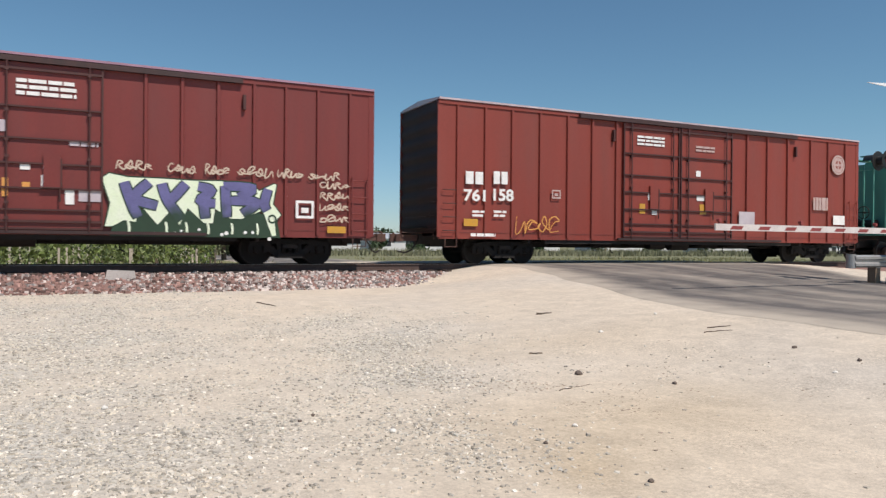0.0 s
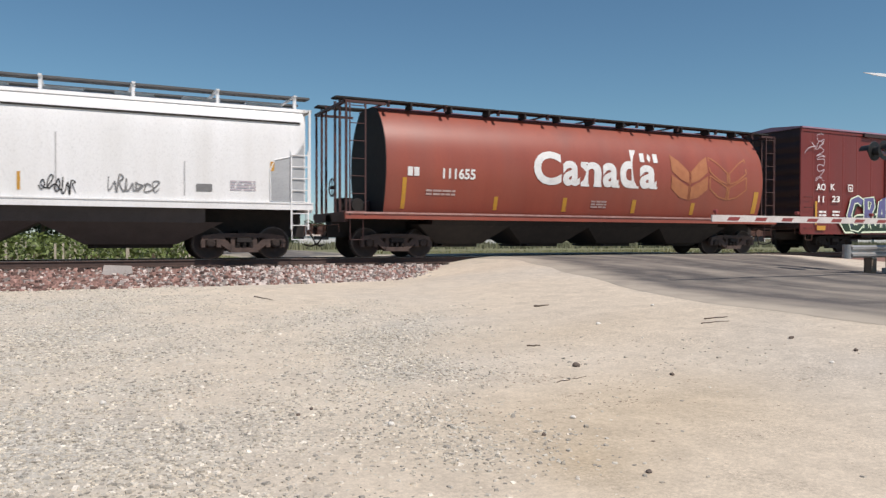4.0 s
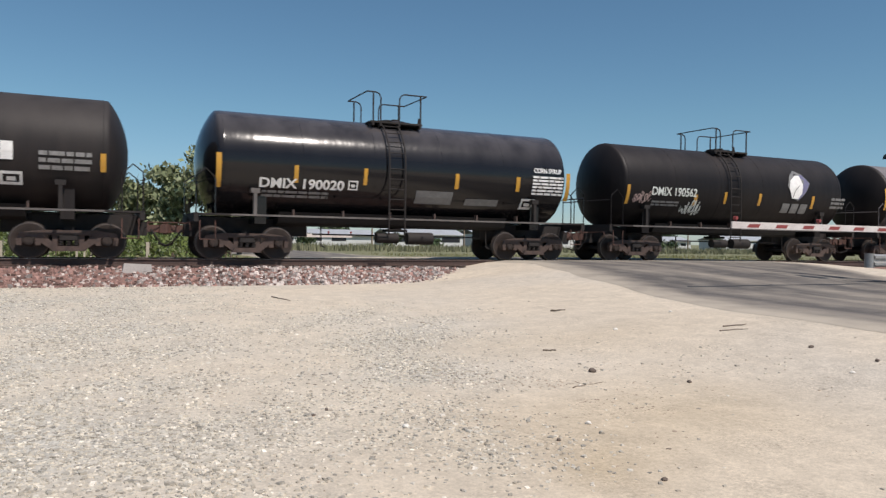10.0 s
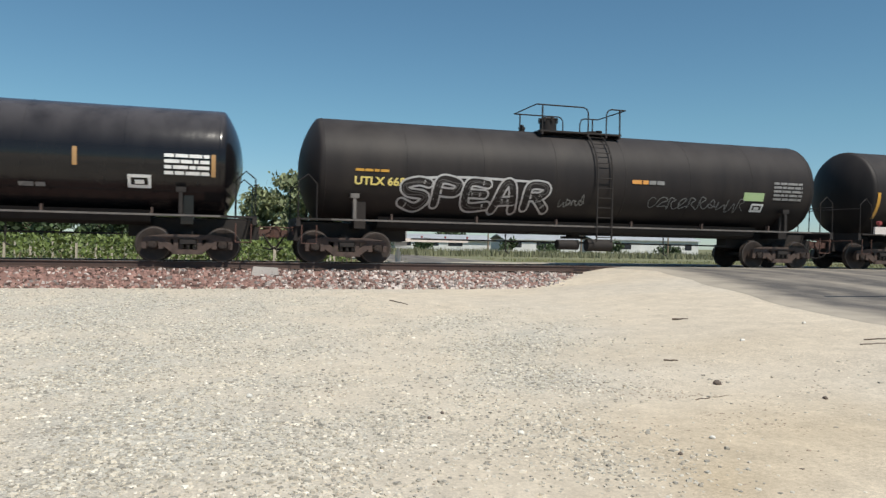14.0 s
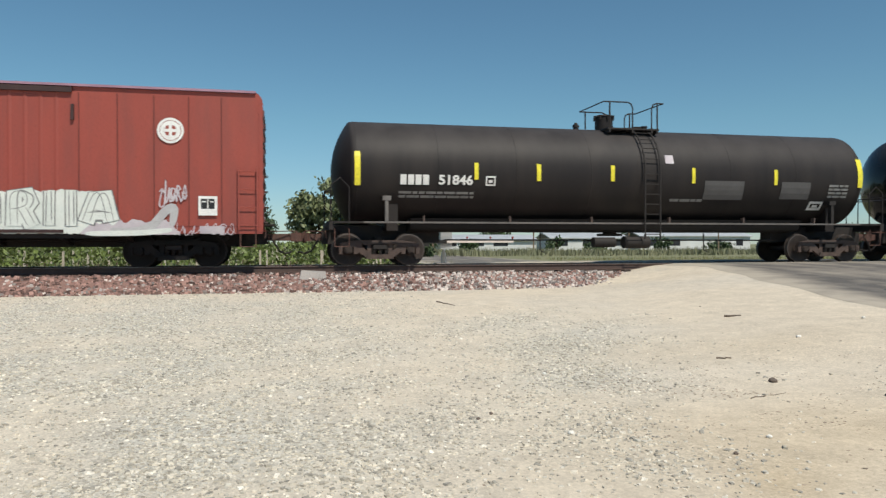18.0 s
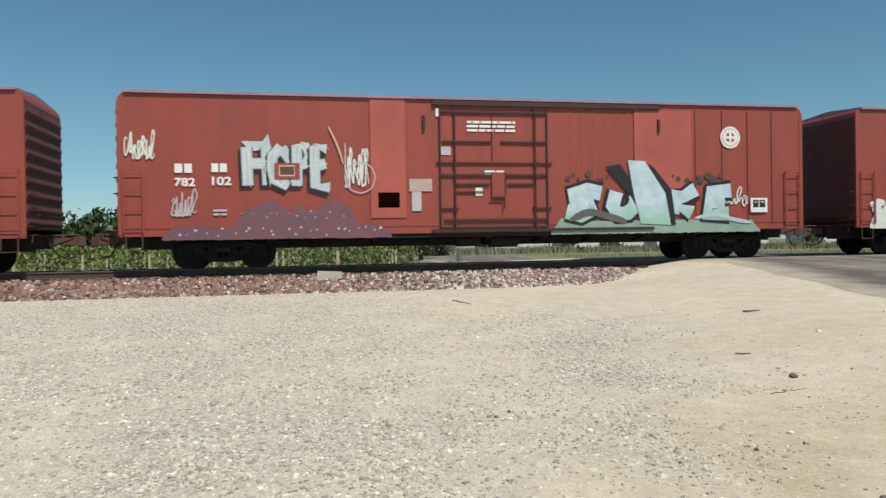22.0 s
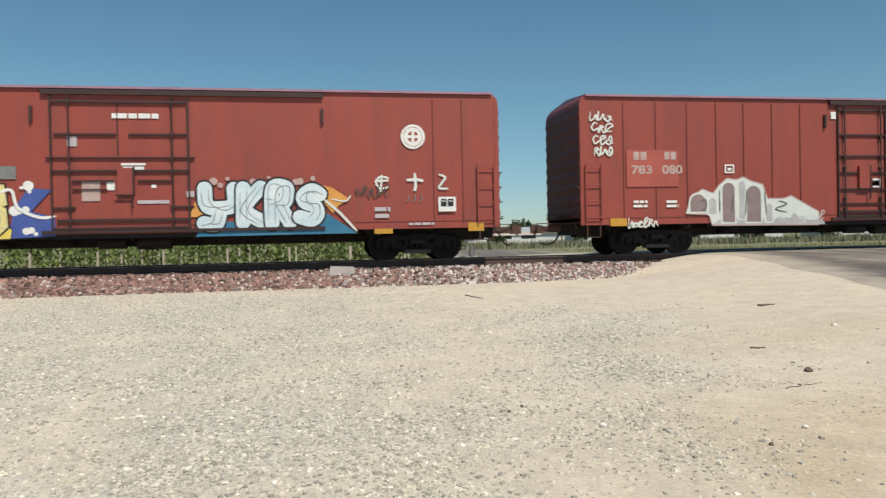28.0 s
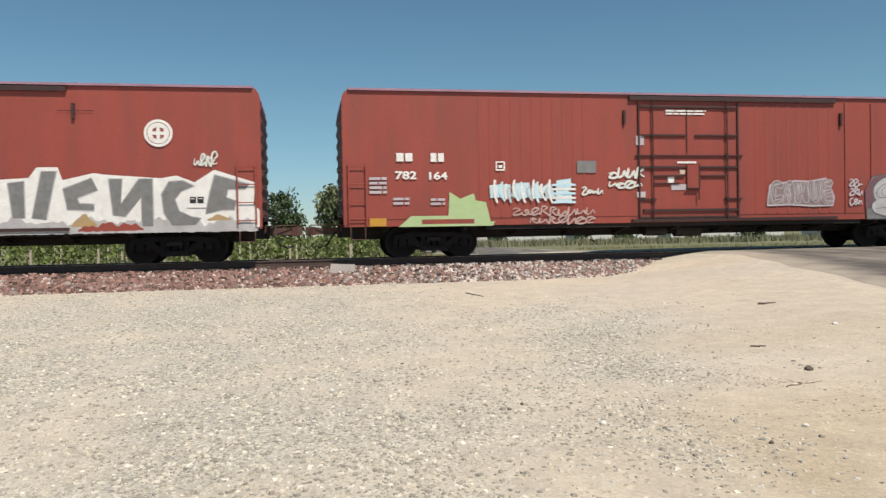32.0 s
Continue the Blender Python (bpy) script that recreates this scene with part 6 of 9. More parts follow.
def stencil(car, x0, x1, z0, z1):
    o = part("lubrication_plate", paint_on(car, 0.026).bar(x0, x1, z0, z1, 1), WHITE, car, "white data panel with a black field")
    w, h = x1 - x0, z1 - z0
    p = paint_on(car, 0.029).bar(x0 + 0.14 * w, x0 + 0.47 * w, z0 + 0.34 * h, z0 + 0.86 * h).bar(x0 + 0.53 * w, x0 + 0.86 * w, z0 + 0.34 * h, z0 + 0.86 * h)
    part("panel_field", p, BLACKPAINT, o)
    p = paint_on(car, 0.032).bar(x0 + 0.2 * w, x0 + 0.4 * w, z0 + 0.68 * h, z0 + 0.74 * h).bar(x0 + 0.6 * w, x0 + 0.8 * w, z0 + 0.68 * h, z0 + 0.74 * h)
    part("panel_pattern", p, WHITE, o)


def emblem(car, x0, x1, z0, z1, mat=None):
    x, z, r = (x0 + x1) / 2, (z0 + z1) / 2, (z1 - z0) / 2
    o = part("round_emblem", paint_on(car).disc(x, z, r), mat or WHITE, car, "round white emblem")
    p = paint_on(car, 0.004)
    for sx in (-1, 1):
        for sz in (-1, 1):
            p.poly([(x + sx * r * 0.12, z + sz * r * 0.12), (x + sx * r * 0.42, z + sz * r * 0.12), (x + sx * r * 0.34, z + sz * r * 0.34), (x + sx * r * 0.12, z + sz * r * 0.42)])
    n = 40
    ring = [(math.cos(2 * math.pi * i / n), math.sin(2 * math.pi * i / n)) for i in range(n)]
    for i in range(n):
        (a, b), (c, d) = ring[i], ring[(i + 1) % n]
        p.poly([(x + a * r * 0.80, z + b * r * 0.80), (x + c * r * 0.80, z + d * r * 0.80), (x + c * r * 0.76, z + d * r * 0.76), (x + a * r * 0.76, z + b * r * 0.76)])
    part("emblem_pattern", p, RED if mat is None else RED_B, o)


def leaf(car, x0, x1, z0, z1):
    w, h = x1 - x0, z1 - z0

    def shape(lift, pts):
        p = paint_on(car, lift)
        c = (sum(q[0] for q in pts) / len(pts), sum(q[1] for q in pts) / len(pts))
        for q, r in zip(pts, pts[1:] + pts[:1]):
            m = ((q[0] + r[0]) / 2, (q[1] + r[1]) / 2)
            for e, g in ((q, m), (m, r)):
                p.poly([(x0 + k[0] * w, z0 + k[1] * h) for k in (e, g, c)])
        return p
    diamond = [(0.41, 1.0), (0.72, 0.88), (1.0, 0.59), (0.80, 0.28), (0.48, 0.0), (0.2, 0.1), (0.0, 0.47), (0.15, 0.8)]
    o = part("diamond_emblem", shape(0.004, [(0.5 + (u - 0.5) * 1.05, 0.5 + (v - 0.5) * 1.05) for u, v in diamond]), GREYPAINT, car, "violet diamond emblem with a white leaf", smooth=0)
    part("emblem_field", shape(0.010, diamond[1:5] + [(0.62, 0.2), (0.66, 0.6), (0.6, 0.86)]), BLUEPAINT, o, smooth=0)
    part("leaf_shape", shape(0.016, [(0.17, 0.04), (0.04, 0.40), (0.12, 0.66), (0.38, 0.84), (0.58, 0.86), (0.68, 0.56), (0.62, 0.22), (0.46, 0.04)]), WHITE, o, smooth=0)
    part("leaf_vein", paint_on(car, 0.022).ribbon([(x0 + u * w, z0 + v * h) for u, v in ((0.2, 0.05), (0.3, 0.3), (0.52, 0.5))], 0.03), GREYPAINT, o)


def monogram(car, x0, x1, z0, z1):
    o = part("square_emblem", rows_of(x0, x1, z0, z1, paint_on(car, 0.002)), WHITE, car, "white rounded square emblem")
    w, h = x1 - x0, z1 - z0
    p = paint_on(car, 0.012)
    p.bar(x0 + 0.25 * w, x0 + 0.92 * w, z0 + 0.18 * h, z0 + 0.30 * h).bar(x0 + 0.25 * w, x0 + 0.92 * w, z0 + 0.70 * h, z0 + 0.82 * h)
    p.bar(x0 + 0.20 * w, x0 + 0.30 * w, z0 + 0.18 * h, z0 + 0.82 * h, 3).bar(x0 + 0.42 * w, x0 + 0.85 * w, z0 + 0.46 * h, z0 + 0.56 * h)
    part("emblem_pattern", p, BLUEPAINT, o)


def flag(car, x0, x1, z0, z1):
    p = paint_on(car, 0.004)
    w = x1 - x0
    p.bar(x0, x0 + 0.25 * w, z0, z1).bar(x1 - 0.25 * w, x1, z0, z1)
    p.poly([(x0 + 0.5 * w, z0), (x0 + 0.62 * w, (z0 + z1) / 2), (x0 + 0.5 * w, z1), (x0 + 0.38 * w, (z0 + z1) / 2)])
    part("flag_shape", p, WHITE, car)


def wheat(car, x0, x1, z0, z1, thick):
    """A wheat ear of paired slanted leaves on a stalk; thick: how full the leaves are."""
    p = paint_on(car, 0.003)
    x, w, h = (x0 + x1) / 2, (x1 - x0) / 2, z1 - z0
    p.stroke([(x, z0), (x, z0 + 0.16 * h), (x, z0 + 0.34 * h), (x, z0 + 0.5 * h), (x, z0 + 0.66 * h)], 0.03)
    lower = ((0.06, 0.02), (0.5, 0.07), (1.0, 0.26), (1.0, 0.56), (0.55, 0.43), (0.06, 0.30))
    upper = ((0.06, 0.38), (0.5, 0.46), (1.0, 0.65), (1.0, 1.0), (0.6, 0.88), (0.06, 0.64))
    for k in (-1, 1):
        for ear in (lower, upper):
            pts = [(x + k * u * w, z0 + v * h) for u, v in ear]
            if thick > 0.1:
                for q in range(4):
                    c, d = q / 4, (q + 1) / 4
                    at = [tuple(lo[i] + (hi[i] - lo[i]) * e for i in (0, 1)) for e in (c, d) for lo, hi in zip(pts[:3], pts[:2:-1])]
                    p.poly([at[0], at[1], at[4], at[3]]).poly([at[1], at[2], at[5], at[4]])
            else:
                p.stroke(pts + pts[:1], thick)
    part("wheat_emblem", p, WHEAT, car, "faded golden wheat emblem")


def coat(car, x0, x1, z0, z1, mat, seed):
    """A loose coat of sprayed paint with ragged edges."""
    rng = random.Random(seed)
    p = paint_on(car, 0.0015)
    n = max(6, int((x1 - x0) / 0.07))
    top = [z1 - (z1 - z0) * (0.28 + 0.50 * noise.noise((i * 0.09 + seed, seed, 0)) + 0.05 * rng.random()) for i in range(n + 1)]
    low = [z0 + (z1 - z0) * 0.12 * rng.random() for _ in range(n + 1)]
    ends = [min(1.0, i / (0.14 * n), (n - i) / (0.14 * n)) ** 0.6 for i in range(n + 1)]
    p.band([x0 + (x1 - x0) * i / n for i in range(n + 1)], low, [max(q + 0.02, q + (t - q) * e) for q, t, e in zip(low, top, ends)])
    part("spray_paint", p, mat, car)


def tag(car, x0, x1, z0, z1, mat, seed, n=6, upright=False, wide=None):
    """A quick scrawl that cannot be read: slanted loops and hooks in one hand that fill the box."""
    rng = random.Random(seed)
    p = paint_on(car, 0.005)
    h = (z1 - z0) / n if upright else z1 - z0
    w = (x1 - x0) if upright else (x1 - x0) / n
    wide = wide or max(0.022, min(0.04, h * 0.07))
    way = []
    for i in range(n):
        ax, az = (x0, z1 - (i + 1) * h) if upright else (x0 + i * w, z0)
        lo, hi = rng.uniform(0, 0.25), rng.uniform(0.7, 1.0)
        if rng.random() < 0.3:
            hi = rng.uniform(0.45, 0.7)
        slant = 0.18
        kind = rng.randrange(5)
        forms = (((0.1, hi), (0.15, lo), (0.5, lo + 0.1), (0.75, hi * 0.7), (0.95, lo)),
                 ((0.8, hi * 0.85), (0.45, hi), (0.15, 0.55), (0.4, lo), (0.9, lo + 0.2)),
                 ((0.15, lo), (0.2, hi), (0.7, hi * 0.85), (0.35, 0.5), (0.9, lo)),
                 ((0.1, hi * 0.8), (0.5, hi), (0.9, hi * 0.75), (0.5, 0.5), (0.2, lo), (0.95, lo + 0.05)),
                 ((0.2, hi * 0.6), (0.1, lo + 0.2), (0.5, lo), (0.8, 0.4), (0.55, hi), (0.35, 0.5), (1.0, lo + 0.1)))
        pts = [(ax + w * (u * 1.05 + slant * (v - 0.5)) + rng.uniform(-.05, .05) * w, az + h * v) for u, v in forms[kind]]
        way += pts
    p.ribbon(way, wide)
    part("scrawl", p, mat, car, "sprayed scrawl")


GLYPHS = {}


def glyph(name, *strokes):
    """The strokes of one sprayed letter: pairs of digits, across and up, in ninths of its box."""
    GLYPHS[name] = [[(int(p[0]) / 9, int(p[1]) / 9) for p in way.split()] for way in strokes]


glyph("A", "00 38 69 80", "23 73")
glyph("B", "10 19 79 86 15", "15 84 91 70 10")
glyph("C", "98 69 28 04 20 60 91")
glyph("E", "89 19 10 90", "15 75")
glyph("G", "98 59 17 03 30 80 94 54")
glyph("H", "10 19", "15 85", "89 80")
glyph("I", "59 50")
glyph("K", "19 10", "99 14 90")
glyph("L", "19 10 90")
glyph("M", "00 19 44 79 90")
glyph("N", "10 19 80 89")
glyph("O", "59 17 04 21 60 93 96 59")
glyph("P", "10 19 79 97 75 15")
glyph("R", "10 19 79 87 65 15", "45 90")
glyph("S", "98 59 17 25 74 82 50 01")
glyph("T", "09 99", "59 50")
glyph("U", "19 13 40 70 93 89")
glyph("V", "09 50 99")
glyph("W", "09 20 56 80 99")
glyph("Y", "09 15 54 95 99", "54 30 00")
glyph("Z", "09 99 00 90")
glyph("2", "07 39 88 75 00 90")
glyph("/", "10 89")


def piece(car, x0, x1, z0, z1, word, fill, edge, fat=0.32, rim=0.05, lean=0.0, sharp=False, seed=0, marks=None, drop=None, spans=None, step=0.08, inner=None):
    """Fat sprayed letters, each over the one before: outline, fill, thin lines inside, and a shadow set off by drop. step: how unevenly they stand."""
    rng = random.Random(seed)
    n, h = len(word), z1 - z0
    w = (x1 - x0) / n
    for i, letter in enumerate(word):
        a, b = spans[i] if spans else (x0 + i * w - 0.06 * w, x0 + (i + 1) * w + 0.06 * w)
        lo, hi = z0 + h * step * rng.random(), z1 - h * step * rng.random()
        thick = min(fat, (b - a) * 0.40, h * 0.34)
        e = thick / 2 + rim
        ways = []
        for way in GLYPHS[letter]:
            pts = []
            for u, v in way:
                u, v = u + rng.uniform(-.05, .05), v + rng.uniform(-.04, .04)
                pts.append((a + e + (b - a - 2 * e) * u + lean * h * (v - 0.5), lo + e + (hi - lo - 2 * e) * v))
            ways.append(pts)
        base = 0.006 + 0.0027 * i
        under, edges, lines_in, fills, thin = (paint_on(car, base + d) for d in (-0.0006, 0.0, 0.0008, 0.0015, 0.0024))

        def trace(p, width, dx=0.0, dz=0.0):
            for pts in ways:
                at = [(u + dx, v + dz) for u, v in pts]
                p.ribbon(at, width, 1.0, 1 if sharp else 6)
                p.lift -= 0.00014
                if not sharp:
                    for u, v in (at[0], at[-1]):
                        p.disc(u, v, width / 2, 14)
        trace(edges, thick + 2 * rim)
        trace(fills, thick)
        base_ob = part("graffiti_letter", edges, edge, car, "fat sprayed letter with an outline", smooth=0)
        part("letter_fill", fills, fill, base_ob, smooth=0)
        if inner:
            trace(lines_in, thick + 2 * inner[1])
            part("letter_line", lines_in, inner[0], base_ob, smooth=0)
        if drop:
            trace(under, thick + 2 * rim, *drop[1:])
            part("letter_shadow", under, drop[0], base_ob, smooth=0)
        if marks:
            for pts in ways:
                for off in (-0.24, 0.22):
                    at = [(u + off * thick + rng.uniform(-.02, .02), v + rng.uniform(-.05, .05) * h) for u, v in pts]
                    at = at[:max(2, len(at) - rng.randrange(2))]
                    thin.ribbon(at, 0.018 + 0.012 * rng.random(), 0.3, 4)
            part("letter_accent", thin, marks, base_ob, smooth=0)


def rough(car, x0, x1, z0, z1, mat, seed, amp=0.25, lift=0.0018):
    """A sprayed ground with a jagged upper edge and steep ends."""
    rng = random.Random(seed)
    n = max(8, int((x1 - x0) / 0.06))
    xs = [x0 + (x1 - x0) * i / n for i in range(n + 1)]
    h = z1 - z0
    tops = [z1 - h * amp * (0.5 + 0.9 * noise.noise((x * 1.7 + seed, 0, seed)) + 0.7 * noise.noise((x * 6 + seed, 3, 0))) - 0.04 * rng.random() for x in xs]
    ends = [min(1.0, (i + 0.6) / 5, (n - i + 0.6) / 5) for i in range(n + 1)]
    part("spray_ground", paint_on(car, lift).band(xs, [z0 + 0.03 * rng.random() for _ in xs], [z0 + 0.04 + (t - z0) * e for t, e in zip(tops, ends)]), mat, car, smooth=0)


def shape(car, pts, mat, line=None, lift=0.002, width=0.05, name="painted_shape"):
    """A flat sprayed field with straight edges, and a line round it."""
    p = paint_on(car, lift)
    o = part(name, p.poly(pts), mat, car, "sprayed field of colour", smooth=0)
    if line:
        part("field_outline", paint_on(car, lift + 0.001).ribbon(pts + pts[:1], width, 1.0, 1), line, o, smooth=0)
    return o


def swoosh(car, pts, width, mat, lift=0.02, ends=0.2):
    part("spray_swing", paint_on(car, lift).ribbon(pts, width, ends), mat, car, "single swing of the spray can", smooth=0)


def puffs(car, x0, x1, z, mat, seed, n=12, r=0.08):
    """Small sprayed dots along the top of a coat."""
    rng = random.Random(seed)
    p = paint_on(car, 0.003)
    for i in range(n):
        p.lift += 0.00005
        p.disc(x0 + (x1 - x0) * (i + rng.random()) / n, z + rng.uniform(-.12, .12), r * rng.uniform(0.4, 1.2), 10)
    part("spray_dots", p, mat, car, smooth=0)["kind"] = "stuff"


def arch(car, x, wide, z0, z1, mat, line):
    """A round-topped sprayed form with a white edge."""
    r = wide / 2
    pts = [(x - r, z0)] + [(x - r * math.cos(q * math.pi / 8), z1 - r + r * math.sin(q * math.pi / 8)) for q in range(9)] + [(x + r, z0)]
    shape(car, pts, mat, line, 0.004, 0.055, "graffiti_letter")


def bubbles(car, rings, width, mat, lift=0.012):
    for x, z, r in rings:
        p = paint_on(car, lift).ribbon([(x + r * math.cos(q * 0.7854), z + r * math.sin(q * 0.7854)) for q in range(9)], width, 1.0, 3)
        part("sprayed_ring", p, mat, car, smooth=0)


def fade(name, low, high, z0, z1):
    """Spray paint of two colours, one blown into the other between the heights z0 and z1."""
    m = material(name, high, None, 0.5, scale=3, bump=0.0)
    n, l = m.node_tree.nodes, m.node_tree.links
    bsdf = n["Principled BSDF"]
    co, xyz, k, add, f, mix = (n.new("ShaderNode" + q) for q in ("TexCoord", "SeparateXYZ", "TexNoise", "Math", "MapRange", "Mix"))
    k.inputs["Scale"].default_value = 2.5
    l.new(co.outputs["Object"], xyz.inputs[0])
    l.new(co.outputs["Object"], k.inputs["Vector"])
    add.operation = "ADD"
    l.new(xyz.outputs[2], add.inputs[0])
    l.new(k.outputs[0], add.inputs[1])
    f.inputs[1].default_value, f.inputs[2].default_value = z0 + 0.5, z1 + 0.5
    l.new(add.outputs[0], f.inputs[0])
    mix.data_type = "RGBA"
    mix.inputs[6].default_value = (*low, 1)
    l.new(f.outputs[0], mix.inputs[0])
    l.new(bsdf.inputs["Base Color"].links[0].from_socket, mix.inputs[7])
    l.new(mix.outputs[2], bsdf.inputs["Base Color"])
    return m


VIOLET_GREEN = fade("violet fading to dark green", (0.02, 0.045, 0.03), (0.13, 0.125, 0.29), 1.15, 1.65)
SKY_MINT = fade("pale blue fading to mint", (0.27, 0.46, 0.38), (0.50, 0.64, 0.72), 1.15, 1.75)
MINT_ORANGE = fade("orange fading to mint", (0.20, 0.48, 0.36), (0.58, 0.34, 0.14), 1.5, 1.9)
GOLD = fade("yellow fading to cream", (0.72, 0.56, 0.12), (0.78, 0.70, 0.40), 1.0, 1.8)


HAZE = material("violet haze of spray paint", (0.13, 0.075, 0.11), (0.21, 0.075, 0.075), 0.55, scale=3, bump=0.0)
LIME_WHITE = material("lime white spray paint", (0.66, 0.76, 0.54), (0.72, 0.78, 0.64), 0.5, scale=3, bump=0.0)
CREAM = material("cream spray paint", (0.56, 0.46, 0.36), (0.46, 0.36, 0.28), 0.6, scale=3, bump=0.0)
DARKBROWN = material("smoky brown spray paint", (0.085, 0.058, 0.052), (0.055, 0.040, 0.036), 0.55, scale=3, bump=0.0)
SKY_WHITE = material("bluish white spray paint", (0.66, 0.73, 0.76), (0.46, 0.60, 0.66), 0.55, scale=2, bump=0.0)
CANARY_PALE = material("pale yellow spray paint", (0.72, 0.62, 0.20), (0.70, 0.66, 0.36), 0.55, scale=2, bump=0.0)
LIGHT_GREY = material("light grey spray paint", (0.48, 0.48, 0.48), (0.33, 0.32, 0.33), 0.55, scale=3, bump=0.0)
TAN_PAINT = material("ochre spray paint", (0.42, 0.28, 0.12), (0.34, 0.25, 0.16), 0.6, scale=4, bump=0.0)
PALE_GREY = material("pale grey spray paint", (0.47, 0.47, 0.47), (0.36, 0.34, 0.35), 0.55, scale=3, bump=0.0)
PALE_BLUE = material("pale blue grey spray paint", (0.48, 0.55, 0.59), (0.40, 0.47, 0.52), 0.5, scale=3, bump=0.0)
DARK_GREY = material("dark grey spray paint", (0.085, 0.085, 0.09), (0.11, 0.11, 0.115), 0.55, scale=3, bump=0.0)
DULL_MINT = material("dull mint spray paint", (0.26, 0.38, 0.31), (0.20, 0.27, 0.24), 0.55, scale=2, bump=0.0)
STEEL_BLUE = material("dark blue grey spray paint", (0.20, 0.23, 0.29), (0.05, 0.055, 0.08), 0.5, scale=3, bump=0.0, contrast=1.0)
MOTTLED = material("mottled blue grey spray paint", (0.55, 0.60, 0.66), (0.12, 0.13, 0.17), 0.5, scale=4, bump=0.0, contrast=1.0)

# ---- the train, car by car (places at the start, in the order in which they pass) ----
DUSTY_PATCH = material("scrubbed grey patch on black", (0.10, 0.095, 0.095), None, 0.5, scale=3, bump=0.0)
OLIVE_DARK = material("dull brown patch", (0.17, 0.085, 0.055), None, 0.6, scale=3, bump=0.0)
LILAC_DARK = material("dull grey spray paint", (0.27, 0.20, 0.20), (0.20, 0.15, 0.15), 0.6, scale=3, bump=0.0)
lead = hopper_car("teal covered hopper car ahead of the boxcars", 31.4, 49.4, HOPPER_GREEN, 4.1, 4.45, 1.45, 3, False, body_in=(1.0, 1.0))
b = boxcar("red boxcar with double plug doors and white numbers", 9.94, 29.54, 5.18, RED_B, door=(-2.75, 2.5), leaves=2,
           ribs=[-9.19, -8.2, -7.21, -6.14, -5.04, -4.03, -3.0, 3.3, 4.4, 5.54, 6.88, 7.93, 8.99], sill=0.80, roof=ROOF, rail=(-4.6, 6.0))
a = boxcar("maroon boxcar with double doors and lime-edged graffiti", -11.58, 7.72, 5.18, RED_A, door=(-2.45, 2.5), leaves=2,
           flutes=(-8.97, -8.02, -7.1, -6.22, -5.27), ribs=[-4.35, -3.46, 3.46, 4.35, 5.27, 6.22, 7.1, 8.02, 8.97], sill=0.78, roof=ROOF_RED, rail=(-5.9, 5.9))
h = hopper_car("faded red cylindrical grain hopper with a large white country name", -30.95, -13.15, GRAIN_RED, 4.56, 4.66, 1.36, 4, True, end_mat=BROWN_END, walk_mat=UNDER, body_in=(1.3, 0.75))
w = hopper_car("off-white covered hopper car with dark spray tags", -50.0, -31.9, HOPPER_WHITE, 4.15, 4.42, 1.58, 3, False, body_in=(0.5, 0.22), walk_mat=material("dark grating", (0.10, 0.10, 0.10), None, 0.7), bay_mat=material("dark hopper bay steel", (0.06, 0.052, 0.05), None, 0.7))
OPENING = material("slope sheet grey for the recess shade", (0.42, 0.43, 0.44), (0.30, 0.31, 0.32), 0.6, scale=1.5)
# This grey holds the shade of the end that faces away from the sun.
END_GREY = material("end sheet grey for shade", (0.05, 0.05, 0.052), (0.035, 0.035, 0.036), 0.6, scale=1.5)
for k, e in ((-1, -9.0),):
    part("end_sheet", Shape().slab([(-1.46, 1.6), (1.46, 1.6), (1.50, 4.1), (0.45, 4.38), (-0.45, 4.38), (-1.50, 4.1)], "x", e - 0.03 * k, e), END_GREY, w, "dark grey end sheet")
    # Flat dark patch in place of the opening: its shade is only colour.
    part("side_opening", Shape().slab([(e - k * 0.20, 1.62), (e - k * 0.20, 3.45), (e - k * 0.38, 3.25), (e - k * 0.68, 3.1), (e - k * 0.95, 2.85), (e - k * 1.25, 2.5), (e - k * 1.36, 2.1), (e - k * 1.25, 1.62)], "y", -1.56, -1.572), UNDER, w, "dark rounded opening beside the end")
# Flat grey patch; the recess and its shade are put into the colour.
pale_end = part("side_opening", Shape().slab([(8.80, 1.62), (8.80, 3.25), (8.62, 2.95), (8.35, 2.82), (7.95, 2.72), (7.84, 2.45), (7.86, 1.62)], "y", -1.55, -1.566), OPENING, w, "flat grey patch for the shaded recess by the ladder")
part("recess_edge", Shape().pipe([(8.80, -1.57, 3.3), (8.60, -1.57, 2.98), (8.35, -1.57, 2.84), (7.97, -1.57, 2.75), (7.84, -1.57, 2.45), (7.86, -1.57, 1.62)], 0.018), HOPPER_WHITE, pale_end)
# Raised dark strip stands for the shade line under the eave.
part("side_groove", Shape().box(-8.5, 8.7, -1.50, -1.545, 3.79, 3.835), UNDER, w)
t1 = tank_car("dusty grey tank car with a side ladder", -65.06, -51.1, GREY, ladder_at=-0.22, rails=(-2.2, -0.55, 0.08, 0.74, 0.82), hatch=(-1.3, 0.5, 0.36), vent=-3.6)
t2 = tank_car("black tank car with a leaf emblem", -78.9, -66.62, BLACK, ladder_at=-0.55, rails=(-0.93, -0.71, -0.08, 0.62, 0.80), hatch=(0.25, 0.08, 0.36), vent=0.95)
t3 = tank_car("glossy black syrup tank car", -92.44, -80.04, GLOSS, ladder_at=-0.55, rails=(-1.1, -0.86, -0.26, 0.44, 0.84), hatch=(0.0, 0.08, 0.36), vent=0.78)
